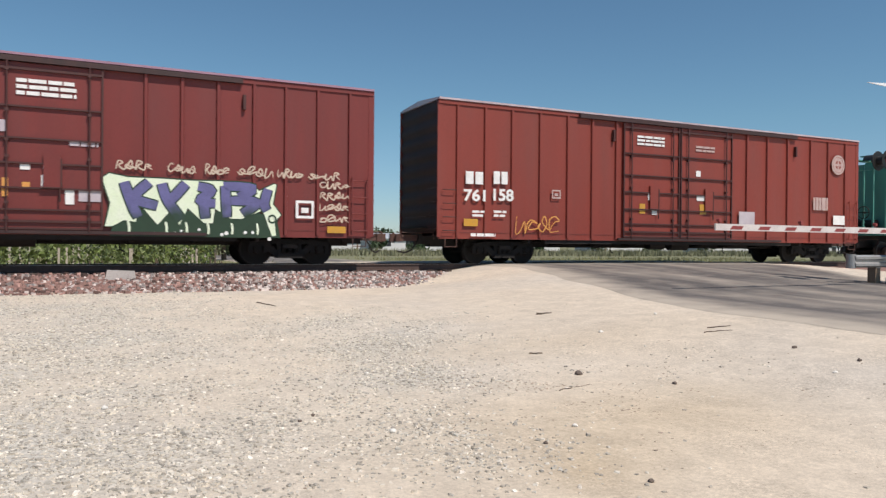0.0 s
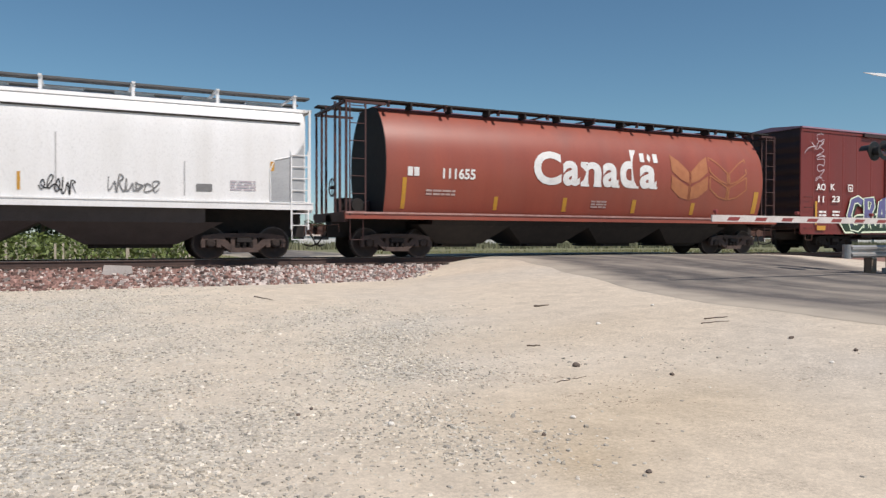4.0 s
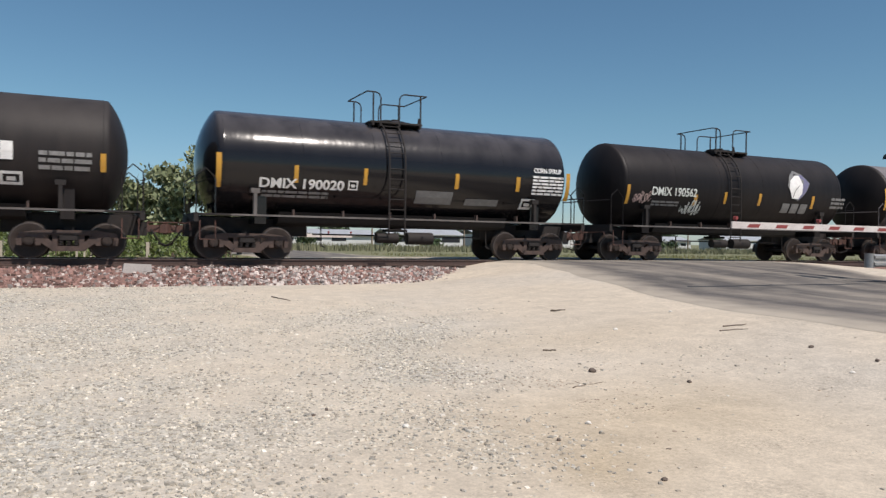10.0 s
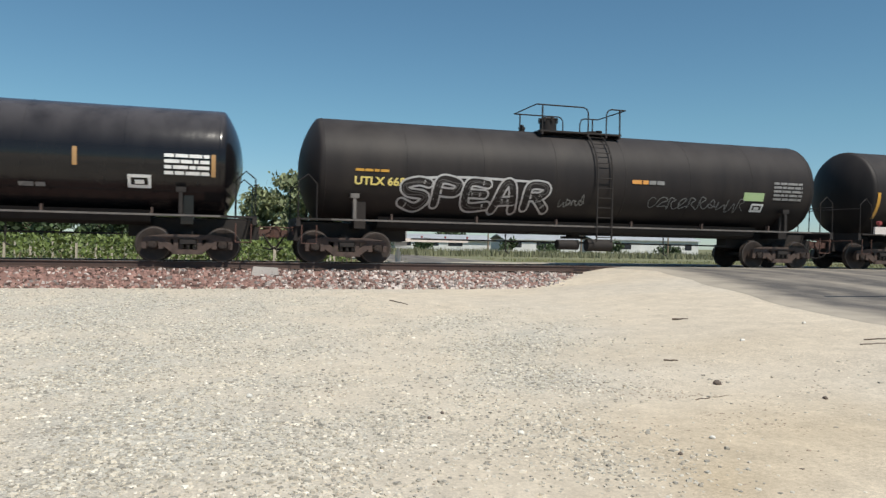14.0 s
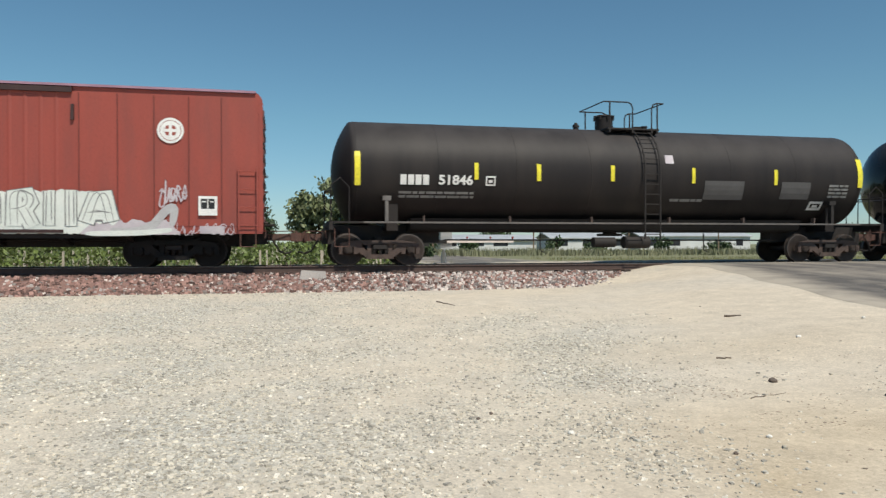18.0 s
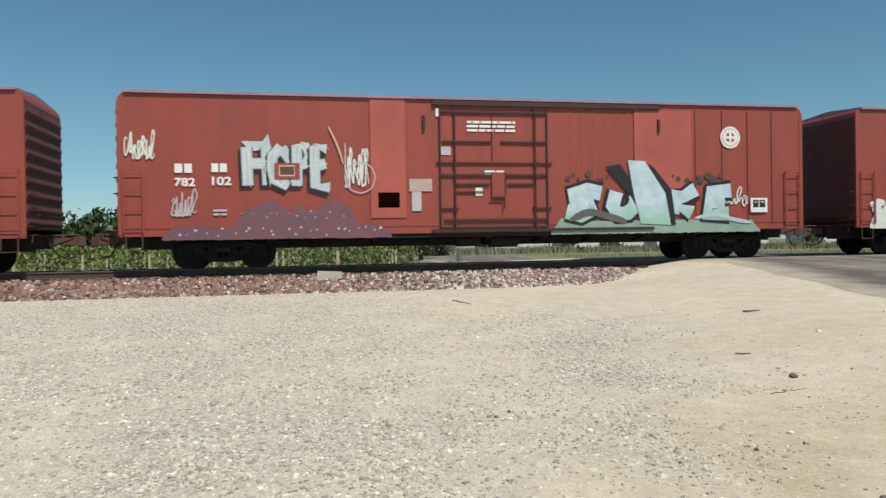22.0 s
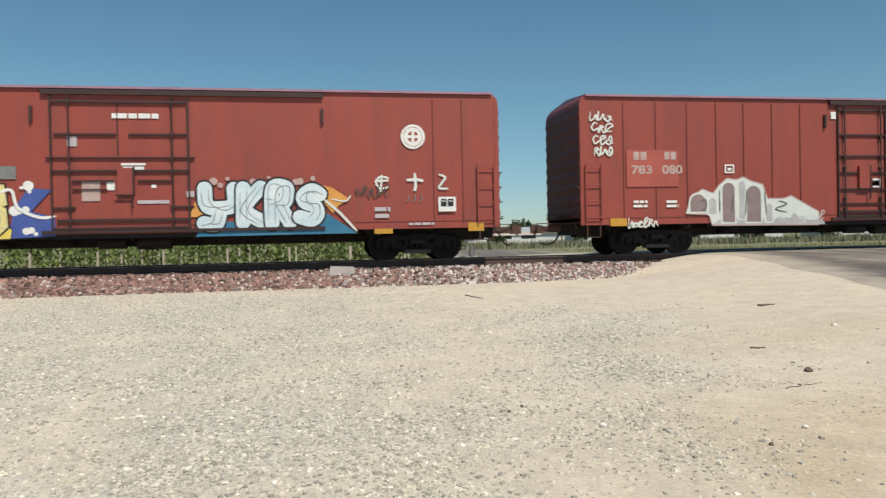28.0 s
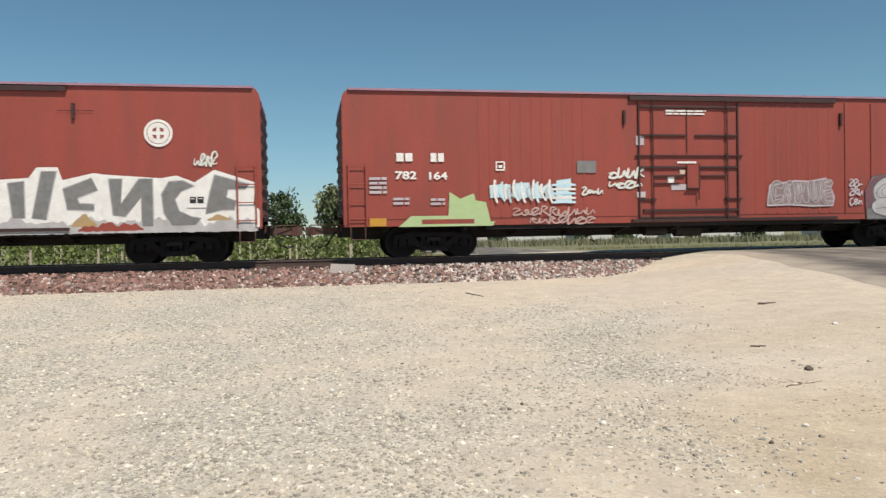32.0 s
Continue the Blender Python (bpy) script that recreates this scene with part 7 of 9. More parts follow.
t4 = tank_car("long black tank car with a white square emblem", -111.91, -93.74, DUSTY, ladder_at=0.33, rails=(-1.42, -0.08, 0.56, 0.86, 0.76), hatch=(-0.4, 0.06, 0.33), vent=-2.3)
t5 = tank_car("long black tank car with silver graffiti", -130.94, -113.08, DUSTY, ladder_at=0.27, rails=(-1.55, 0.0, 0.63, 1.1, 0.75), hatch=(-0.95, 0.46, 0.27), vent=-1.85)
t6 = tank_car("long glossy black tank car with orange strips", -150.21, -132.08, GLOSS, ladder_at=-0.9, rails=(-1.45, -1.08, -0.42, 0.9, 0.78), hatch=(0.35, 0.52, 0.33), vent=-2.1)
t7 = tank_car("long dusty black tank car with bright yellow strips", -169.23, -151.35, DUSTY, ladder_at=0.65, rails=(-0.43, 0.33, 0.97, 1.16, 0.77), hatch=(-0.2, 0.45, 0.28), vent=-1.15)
LEFT = [-8.85, -7.95, -7.05, -6.2, -5.33, -4.48, -3.6, -2.7]
RIGHT = [5.45, 6.37, 7.26, 8.12, 8.95]
FLUTES = [2.4 + 0.36 * i for i in range(8)]
c1 = boxcar("red insulated boxcar with white graffiti on both halves", -191.06, -171.05, 4.74, RED, door=(-1.37, 1.86), rail=(-1.7, 5.3), seams=RIGHT, flutes=FLUTES + [-8.9 + 0.9 * i for i in range(8)])
c2 = boxcar("red insulated boxcar with repainted panels and blue graffiti", -213.03, -193.00, 4.74, RED, door=(-1.55, 1.71), rail=(-1.7, 5.2), seams=RIGHT[1:], flutes=FLUTES)
c3 = boxcar("red double-door boxcar with grey and mint graffiti", -235.07, -215.24, 4.74, RED, door=(-2.36, 2.59), leaves=2, rail=(-5.1, 5.2), seams=[3.1, 4.1, 5.02, 5.97, 6.92, 7.9, 8.8])
c4 = boxcar("red insulated boxcar with outlined grey graffiti", -257.60, -237.36, 4.74, RED, door=(-1.75, 1.8), leaves=2, rail=(-2.0, 5.2), left_ladder=True, seams=[-8.79, -7.77, -6.77, -5.82, -4.91, -3.96, -3.0], flutes=FLUTES)
c5 = boxcar("red insulated boxcar with yellow and blue graffiti", -280.05, -260.06, 4.74, RED, door=(-1.85, 1.62), rail=(-2.0, 5.1), left_ladder=True, seams=RIGHT[3:], flutes=LEFT[2:7])
c6 = boxcar("red insulated boxcar with pale blue tags", -302.40, -282.30, 4.74, RED, door=(-1.45, 1.84), rail=(-1.7, 5.1), seams=RIGHT, flutes=FLUTES + [-6.2 + 0.31 * i for i in range(11)])
c7 = boxcar("red insulated boxcar with big grey letters on white", -324.4, -304.59, 4.74, RED, door=(-1.5, 1.8), rail=(-1.7, 5.1))
for x, z, r in ((-5.33, 4.02, 0), (5.45, 3.95, 1)):
    part("roof_bracket", Shape().box(x - 0.5, x + 0.5, -NEAR - 0.03, -NEAR + 0.04, z - 0.02, z + 0.02).box(x - 0.02 + 0.3 * r, x + 0.02 + 0.3 * r, -NEAR - 0.03, -NEAR + 0.04, z + 0.02, z + 0.3), TRIM, c3)

# red double-door boxcar
block(b, -8.92, -8.24, 2.52, 2.91, 2)
block(b, -7.92, -7.35, 2.56, 2.96, 2)
words(b, -8.99, -8.21, 1.98, 2.36, "761")
words(b, -7.93, -7.18, 2.02, 2.41, "158")
lines(b, -8.68, -8.25, 1.48, 1.72, 2)
lines(b, -7.91, -7.45, 1.49, 1.74, 2)
patch(b, -8.98, -8.48, 1.20, 1.43, YELLOW)
lines(b, -8.73, -7.84, 0.86, 0.98, 1)
square(b, -5.70, -5.35, 2.17, 2.46, PALE)
tag(b, -7.1, -5.4, 1.0, 1.75, ORANGE, 31, 4)
lines(b, -2.12, -0.87, 4.16, 4.54, 3)
lines(b, 0.63, 1.59, 4.10, 4.35, 2, PALE)
patch(b, -1.61, -1.17, 2.25, 2.49, WHITE)
patch(b, -1.43, -1.19, 1.74, 2.18, WHITE)
patch(b, -1.99, -1.74, 1.77, 2.12, YELLOW)
patch(b, 0.70, 1.46, 2.31, 2.50, WHITE)
patch(b, 0.85, 1.17, 1.81, 2.18, YELLOW)
patch(b, 0.65, 0.88, 3.20, 3.41, WHITE)
emblem(b, 8.05, 8.96, 3.64, 4.45, PALE)
patch(b, 8.23, 8.94, 1.57, 1.95, WHITE)
lines(b, 7.01, 7.88, 2.01, 2.66, 1, PALE)
patch(b, 2.86, 3.69, 1.49, 1.97, LILAC)

# maroon boxcar
words(a, -8.85, -8.28, 2.58, 2.86, "AO")
words(a, -7.98, -7.70, 2.60, 2.87, "K")
words(a, -8.74, -8.38, 2.09, 2.36, "11")
words(a, -7.90, -7.40, 2.11, 2.38, "23")
square(a, -6.88, -6.57, 2.58, 2.88)
lines(a, -8.69, -8.23, 1.49, 1.77, 2)
lines(a, -7.86, -7.39, 1.51, 1.79, 2)
patch(a, -8.91, -8.79, 1.18, 2.13, YELLOW)
patch(a, -8.80, -8.27, 0.95, 1.13, YELLOW)
tag(a, -8.91, -8.34, 2.93, 4.99, LILAC, 32, 5, True)
shape(a, [(-7.45, 1.33), (-7.05, 0.86), (-2.40, 0.93), (-2.44, 1.40), (-2.85, 1.46), (-3.1, 1.75), (-6.3, 1.6), (-6.85, 1.32)], GREENPAINT, LIME_WHITE, 0.003, 0.075)
piece(a, -6.98, -2.66, 0.90, 2.52, "CRASH", VIOLET_GREEN, LIME_WHITE, 0.255, 0.060, 0.02, True, 1, None, (GREENPAINT, 0.10, -0.08), ((-6.95, -5.8), (-5.95, -5.0), (-5.1, -4.2), (-4.3, -3.45), (-3.55, -2.62)), 0.04)
shape(a, [(2.62, 0.76), (6.95, 0.76), (6.85, 1.30), (6.3, 1.45), (2.8, 1.45)], GREENPAINT, None, 0.003)
shape(a, [(2.42, 2.22), (2.6, 2.36), (3.05, 2.28), (3.9, 2.28), (4.6, 2.26), (5.3, 2.28), (6.2, 2.24), (6.35, 2.05), (6.75, 2.26), (6.85, 2.24), (6.75, 1.7), (6.98, 1.4), (6.8, 1.2), (6.85, 0.82), (6.7, 0.80), (6.45, 1.5), (5.9, 1.25), (5.6, 1.25), (5.2, 1.5), (5.15, 1.12), (4.9, 1.12), (4.5, 1.5), (4.3, 1.05), (4.05, 1.4), (3.75, 1.05), (3.3, 1.6), (3.25, 1.12), (2.95, 1.15), (2.7, 1.0), (2.5, 1.0), (2.62, 1.6)], LIME_WHITE, GREENPAINT, 0.0045, 0.035)
for pts in ([(2.95, 2.14), (3.15, 1.55), (3.3, 1.25)], [(3.55, 2.16), (3.2, 1.75), (3.75, 1.55)], [(3.85, 2.14), (4.0, 1.7), (4.35, 1.2)], [(4.45, 2.16), (4.15, 1.8), (4.1, 1.75)], [(4.75, 2.1), (5.1, 2.0), (4.8, 1.72), (5.2, 1.66)], [(4.9, 1.65), (4.95, 1.25)], [(5.4, 2.14), (6.2, 2.1), (5.8, 1.85)], [(5.45, 2.14), (5.5, 1.3)], [(5.6, 1.75), (6.3, 1.72), (5.9, 1.4)], [(6.6, 2.1), (6.5, 1.7), (6.58, 1.5)]):
    swoosh(a, pts, 0.31, GREENPAINT, 0.0085, 0.9)
    swoosh(a, pts, 0.24, VIOLET_GREEN, 0.011, 0.9)
bubbles(a, [(6.72, 1.28, 0.10)], 0.05, GREENPAINT, 0.012)
for x in (3.05, 3.95, 4.45, 5.0, 5.62, 6.3):
    swoosh(a, [(x, 1.15), (x + 0.03, 0.98), (x + 0.02, 0.84)], 0.06, LIME_WHITE, 0.008, 0.5)
puffs(a, 3.6, 6.9, 0.84, WHITE, 3, 9, 0.05)
for x0, x1, k in ((2.74, 3.65, 33), (3.98, 4.7, 35), (4.92, 5.55, 36), (5.75, 6.75, 37), (6.85, 7.6, 38), (7.72, 8.7, 39)):
    tag(a, x0, x1, 2.42, 2.70, CREAM, k, 4, wide=0.042)
for i in range(4):
    tag(a, 8.05, 8.95, 1.22 + 0.32 * i, 1.46 + 0.32 * i, CREAM, 131 + i, 4, wide=0.042)
swoosh(a, [(-9.62, 4.02), (-9.4, 4.25), (-9.1, 4.35), (-8.95, 4.33)], 0.04, LILAC)
swoosh(a, [(-9.2, 4.55), (-9.08, 4.42), (-8.95, 4.33), (-9.02, 4.2)], 0.035, LILAC)
square(a, 7.38, 7.90, 1.32, 1.82)
lines(a, -1.85, -0.80, 4.16, 4.58, 3)
lines(a, 0.56, 1.86, 4.11, 4.56, 3)
patch(a, 8.30, 8.85, 0.92, 1.11, YELLOW)

# papers and stickers on the maroon doors
for x0, x1, z0, z1, mat in ((-2.6, -2.34, 2.29, 2.4, LILAC), (-2.17, -2.0, 2.3, 2.41, LILAC), (-2.6, -2.31, 2.06, 2.17, LILAC), (-1.57, -1.43, 2.38, 2.5, WHITE), (-1.25, -1.11, 2.39, 2.51, WHITE), (-1.52, -1.32, 1.96, 2.2, WHITE),
                            (-1.96, -1.77, 1.88, 2.04, ORANGE), (-1.0, -0.67, 1.61, 1.86, MINT), (-2.6, -2.3, 1.56, 1.79, LILAC), (-1.55, -1.14, 1.53, 1.77, GREYPAINT)):
    patch(a, x0, x1, z0, z1, mat)
for x0, x1, z0, z1, mat in ((0.09, 0.37, 3.23, 3.51, LILAC), (0.65, 0.86, 2.34, 2.47, WHITE), (1.14, 1.29, 2.38, 2.51, WHITE), (1.43, 1.55, 2.39, 2.52, WHITE), (1.1, 1.34, 1.94, 2.23, WHITE), (0.27, 0.4, 1.68, 2.13, ORANGE),
                            (0.69, 0.86, 1.89, 2.04, ORANGE), (1.62, 1.82, 1.53, 1.89, WHITE), (1.92, 2.45, 1.61, 1.89, LILAC)):
    patch(a, x0, x1, z0, z1, mat)
lines(a, 1.71, 2.36, 2.95, 3.08, 1, LILAC)

# grain hopper
block(h, -6.92, -6.50, 2.48, 2.75, 2)
words(h, -5.74, -4.60, 2.43, 2.76, "111655")
for letter, p, q, tall in (("C", 0.0, 0.205, 1.12), ("a", 0.215, 0.345, 0.84), ("n", 0.355, 0.515, 0.84), ("a", 0.525, 0.655, 0.84), ("d", 0.665, 0.81, 1.36), ("a", 0.83, 0.975, 0.84)):
    words(h, -2.43 + 5.34 * p, -2.43 + 5.34 * q, 2.36, 2.36 + tall, letter, WHITE, 0.035)
for p, q in ((0.355, 0.42), (0.455, 0.52), (0.77, 0.825), (0.63, 0.665), (0.95, 0.985)):
    patch(h, -2.43 + 5.34 * p, -2.43 + 5.34 * q, 2.36, 2.44, WHITE)
flag(h, 2.05, 2.86, 3.30, 3.62)
wheat(h, 3.48, 5.26, 1.99, 3.64, 0.16)
wheat(h, 5.38, 7.26, 2.05, 3.64, 0.05)
patch(h, -7.07, -6.94, 1.49, 2.42, YELLOW)
patch(h, -3.85, -3.71, 1.50, 1.93, YELLOW)
patch(h, -1.18, -1.02, 1.50, 1.96, YELLOW)
patch(h, 1.78, 1.96, 1.49, 1.96, YELLOW)
patch(h, 4.56, 4.74, 1.47, 1.91, YELLOW)
patch(h, 7.72, 7.95, 1.57, 2.40, YELLOW)
lines(h, -6.27, -5.27, 1.90, 2.11, 2, PALE)
lines(h, -0.01, 0.65, 1.63, 1.91, 3, PALE)

# white hopper
tag(w, -2.42, -0.59, 1.70, 2.19, BLACKPAINT, 35, 8)
tag(w, -0.24, 0.46, 1.65, 2.13, GREYPAINT, 36, 4)
tag(w, 2.21, 3.07, 1.70, 2.13, BLACKPAINT, 37, 5)
tag(w, 3.75, 5.00, 1.73, 2.23, GREYPAINT, 38, 6)
patch(w, 1.77, 1.84, 1.75, 2.19, YELLOW)
patch(w, 7.85, 7.96, 1.73, 2.70, YELLOW)
patch(w, -1.38, -1.24, 1.71, 2.04, YELLOW)
patch(w, 5.89, 6.30, 1.83, 2.03, GREYPAINT)
lines(w, 6.77, 7.45, 1.87, 2.16, 4, LILAC)

tag(w, -8.05, -7.15, 3.05, 3.68, GREYPAINT, 39, 5)
tag(w, -7.95, -7.25, 3.10, 3.60, PALE_GREY, 139, 6)
block(w, -7.20, -6.20, 2.76, 2.98, 4, GREYPAINT)
words(w, -7.19, -6.19, 2.28, 2.54, "11610", GREYPAINT)
patch(w, -7.30, -7.20, 1.66, 2.66, YELLOW)
lines(w, -7.14, -6.3, 1.72, 2.1, 3, LILAC)
for x0, x1, z0, z1, k in ((-6.35, -5.9, 1.70, 2.15, 40), (-5.75, -4.6, 1.98, 2.36, 140), (-5.75, -4.6, 1.66, 1.96, 141), (-4.05, -3.3, 1.78, 2.2, 142), (-2.75, -1.6, 2.1, 2.55, 143), (-2.75, -1.2, 1.72, 2.1, 144)):
    tag(w, x0, x1, z0, z1, GREYPAINT, k, 5)
patch(w, -4.42, -4.30, 1.68, 2.2, YELLOW)
for x, z in ((0.9, 3.0), (2.6, 3.2), (-3.4, 2.9), (5.6, 2.6)):
    patch(w, x - 0.015, x + 0.015, 1.7, z, PALE_GREY)

# tank car 1
words(t1, -5.27, -4.78, 2.23, 2.49, "TCIX")
block(t1, -4.61, -3.92, 2.23, 2.51, 6)
square(t1, -3.70, -3.42, 2.24, 2.52)
strip(t1, -6.66, -6.50, 2.18, 3.09)
strip(t1, -3.87, -3.75, 2.30, 2.72)
strip(t1, -2.00, -1.86, 2.23, 2.72)
strip(t1, 0.62, 0.75, 2.25, 2.72)
strip(t1, 3.20, 3.34, 2.29, 2.72)
strip(t1, 6.28, 6.44, 2.17, 3.07)
patch(t1, 1.75, 2.61, 1.83, 2.25, YELLOW)
square(t1, 4.16, 4.66, 1.93, 2.23)
lines(t1, -5.20, -4.04, 1.79, 1.97, 2, STENCIL_GREY)
lines(t1, -2.70, -1.34, 2.11, 2.24, 1, STENCIL_GREY)
lines(t1, 4.89, 5.99, 2.33, 2.79, 4, STENCIL_GREY)

# tank car 2
words(t2, -4.40, -2.35, 2.32, 2.63, "DMIX 190562", OFFWHITE, 0.02)
strip(t2, -5.50, -5.37, 1.99, 2.65)
strip(t2, -1.00, -0.88, 2.14, 2.57)
strip(t2, 0.74, 0.88, 2.13, 2.58)
strip(t2, 3.62, 3.76, 2.10, 2.59)
strip(t2, -2.44, -2.29, 2.02, 2.42)
leaf(t2, 2.28, 3.46, 2.41, 3.55)
block(t2, 2.07, 3.53, 1.90, 2.26, 3, GREYPAINT)
tag(t2, -5.20, -4.41, 2.02, 2.47, PALE, 41, 5)
tag(t2, -2.97, -2.01, 1.71, 2.28, OFFWHITE, 42, 6)
lines(t2, -4.34, -3.12, 1.95, 2.16, 2, GREYPAINT)
lines(t2, 4.74, 5.51, 2.11, 2.59, 3, GREYPAINT)

# tank car 3
words(t3, -4.54, -2.12, 2.00, 2.28, "DMIX 190020")
square(t3, -2.0, -1.71, 2.03, 2.30)
strip(t3, -5.7, -5.56, 1.96, 2.88)
strip(t3, -3.59, -3.47, 2.17, 2.65)
strip(t3, -1.55, -1.44, 2.19, 2.67)
strip(t3, 1.4, 1.53, 2.20, 2.67)
strip(t3, 3.56, 3.7, 2.21, 2.67)
strip(t3, 5.45, 5.6, 1.98, 2.88)
words(t3, 4.21, 5.26, 2.84, 3.00, "CORN SYRUP")
lines(t3, 4.17, 5.33, 2.12, 2.76, 6)
patch(t3, 0.16, 1.39, 1.73, 2.11, GREYPAINT)
patch(t3, 1.86, 3.03, 1.73, 1.93, GREYPAINT)
square(t3, 3.86, 4.36, 1.67, 2.00)
lines(t3, -4.45, -2.56, 1.74, 1.96, 2, STENCIL_GREY)

# tank car 4
words(t4, -7.19, -5.36, 2.23, 2.53, "BRCX 1074")
lines(t4, -7.17, -5.59, 1.84, 2.13, 3, STENCIL_GREY)
strip(t4, -8.39, -8.26, 1.79, 2.68)
strip(t4, -4.73, -4.62, 2.19, 2.69)
strip(t4, 5.46, 5.58, 2.23, 2.64)
strip(t4, 8.08, 8.21, 2.20, 2.66)
tag(t4, -3.00, -1.11, 2.03, 2.43, GREYPAINT, 43, 9)
lines(t4, -3.63, -3.26, 1.99, 2.12, 1, STENCIL_GREY)
monogram(t4, 1.27, 2.30, 2.45, 3.24)
block(t4, 2.51, 4.31, 2.87, 3.26, 5)
block(t4, 2.54, 6.23, 2.40, 2.84, 11)
lines(t4, 6.71, 7.88, 2.17, 2.69, 3, STENCIL_GREY)
square(t4, 5.87, 6.36, 1.81, 2.13)

# tank car 5
words(t5, -7.40, -5.97, 2.22, 2.46, "UTLX 665", CANARY)
lines(t5, -7.38, -6.43, 2.58, 2.67, 1, YELLOW)
piece(t5, -6.1, -1.45, 1.50, 2.62, "SPEAR", DUSTY, PALE_GREY, 0.20, 0.055, 0.05, False, 3, DUSTY_PATCH)
swoosh(t5, [(-5.9, 2.45), (-4.2, 2.55), (-1.7, 2.5)], 0.07, PALE_GREY, 0.004)
lines(t5, 1.25, 1.82, 2.56, 2.71, 1, ORANGE)
lines(t5, 1.85, 2.39, 2.56, 2.71, 1, STENCIL_GREY)
tag(t5, 1.86, 5.49, 1.85, 2.26, GREYPAINT, 44, 10)
patch(t5, 5.37, 6.15, 2.21, 2.48, OLIVE)
square(t5, 5.72, 6.19, 1.86, 2.13)
lines(t5, 6.50, 7.63, 2.24, 2.88, 5, STENCIL_GREY)
tag(t5, -1.13, -0.28, 1.78, 2.23, GREYPAINT, 45, 4)

# tank car 6
words(t6, -7.11, -4.50, 2.18, 2.50, "DBUX   250573", WHITE, 0.06)
square(t6, -4.20, -3.92, 2.21, 2.51)
strip(t6, -8.48, -8.33, 2.02, 2.89, TAN_STRIP)
strip(t6, -5.95, -5.83, 2.44, 2.90, TAN_STRIP)
strip(t6, -2.31, -2.18, 2.45, 2.93, TAN_STRIP)
strip(t6, 1.13, 1.27, 2.42, 2.90, TAN_STRIP)
strip(t6, 4.57, 4.68, 2.42, 2.89, TAN_STRIP)
strip(t6, 7.92, 8.03, 2.25, 2.84, TAN_STRIP)
patch(t6, 1.93, 2.72, 1.85, 2.14, YELLOW)
square(t6, 5.86, 6.43, 1.91, 2.25)
lines(t6, 6.75, 7.87, 2.25, 2.85, 4)
lines(t6, -7.11, -4.74, 1.82, 2.07, 2, STENCIL_GREY)
lines(t6, -0.19, 0.48, 1.80, 1.91, 1, STENCIL_GREY)
lines(t6, 3.32, 3.93, 1.84, 1.97, 1, STENCIL_GREY)

# tank car 7
block(t7, -7.01, -6.15, 2.29, 2.57, 4)
words(t7, -5.91, -4.91, 2.30, 2.58, "51846")
square(t7, -4.53, -4.24, 2.29, 2.56)
strip(t7, -8.29, -8.13, 2.25, 3.20, BRIGHT_YELLOW)
strip(t7, -4.87, -4.75, 2.46, 2.94, BRIGHT_YELLOW)
strip(t7, -2.99, -2.86, 2.45, 2.94, BRIGHT_YELLOW)
strip(t7, -0.66, -0.54, 2.48, 2.95, BRIGHT_YELLOW)
strip(t7, 2.02, 2.13, 2.46, 2.93, BRIGHT_YELLOW)
strip(t7, 4.88, 5.00, 2.45, 2.93, BRIGHT_YELLOW)
strip(t7, 7.95, 8.13, 2.41, 3.34, BRIGHT_YELLOW)
patch(t7, 2.47, 3.83, 1.98, 2.55, DUSTY_PATCH)
patch(t7, 5.16, 6.21, 2.02, 2.55, DUSTY_PATCH)
patch(t7, 1.15, 1.42, 3.05, 3.31, LILAC)
lines(t7, -7.04, -4.86, 1.91, 2.13, 2, STENCIL_GREY)
lines(t7, 1.37, 2.46, 1.89, 1.99, 1, STENCIL_GREY)
square(t7, 6.31, 6.81, 1.69, 1.96)
lines(t7, 6.89, 7.60, 2.06, 2.51, 4, STENCIL_GREY)

# insulated boxcar 1
patch(c1, -8.56, -7.80, 2.11, 3.03, RED_FRESH)
patch(c1, -7.64, -6.91, 2.10, 3.02, RED_FRESH)
block(c1, -8.42, -7.98, 2.65, 2.87, 2)
block(c1, -7.51, -7.10, 2.64, 2.86, 2)
words(c1, -8.50, -7.87, 2.15, 2.40, "782")
words(c1, -7.58, -6.95, 2.14, 2.39, "470")
square(c1, -5.63, -5.35, 2.42, 2.69, PALE)
rough(c1, -9.55, -1.05, 0.85, 1.72, OFFWHITE, 51, 0.3)
rough(c1, -6.75, -1.25, 0.85, 2.18, OFFWHITE, 151, 0.12, 0.0024)
shape(c1, [(-9.3, 0.86), (-1.1, 0.86), (-1.1, 1.18), (-9.2, 1.22)], OFFWHITE, None, 0.0022)
for i in range(3):
    puffs(c1, -6.4 + 1.9 * i, -5.0 + 1.9 * i, 2.18, OFFWHITE, 60 + i, 9, 0.12)
puffs(c1, -9.5, -8.5, 1.6, OFFWHITE, 64, 10, 0.14)
shape(c1, [(-8.75, 1.2), (-8.45, 1.2), (-8.40, 2.3), (-8.75, 2.45)], OFFWHITE, None, 0.0026)
rough(c1, -8.85, -6.6, 0.9, 2.12, OFFWHITE, 52, 0.12, 0.0022)
shape(c1, [(-8.49, 1.43), (-7.94, 1.43), (-7.94, 1.78), (-8.49, 1.78)], RUSTY, None, 0.005)
shape(c1, [(-7.61, 1.42), (-7.0, 1.42), (-7.0, 1.78), (-7.61, 1.78)], RUSTY, None, 0.005)
lines(c1, -8.42, -8.05, 1.48, 1.72, 2, OFFWHITE)
lines(c1, -7.52, -7.1, 1.48, 1.72, 2, OFFWHITE)
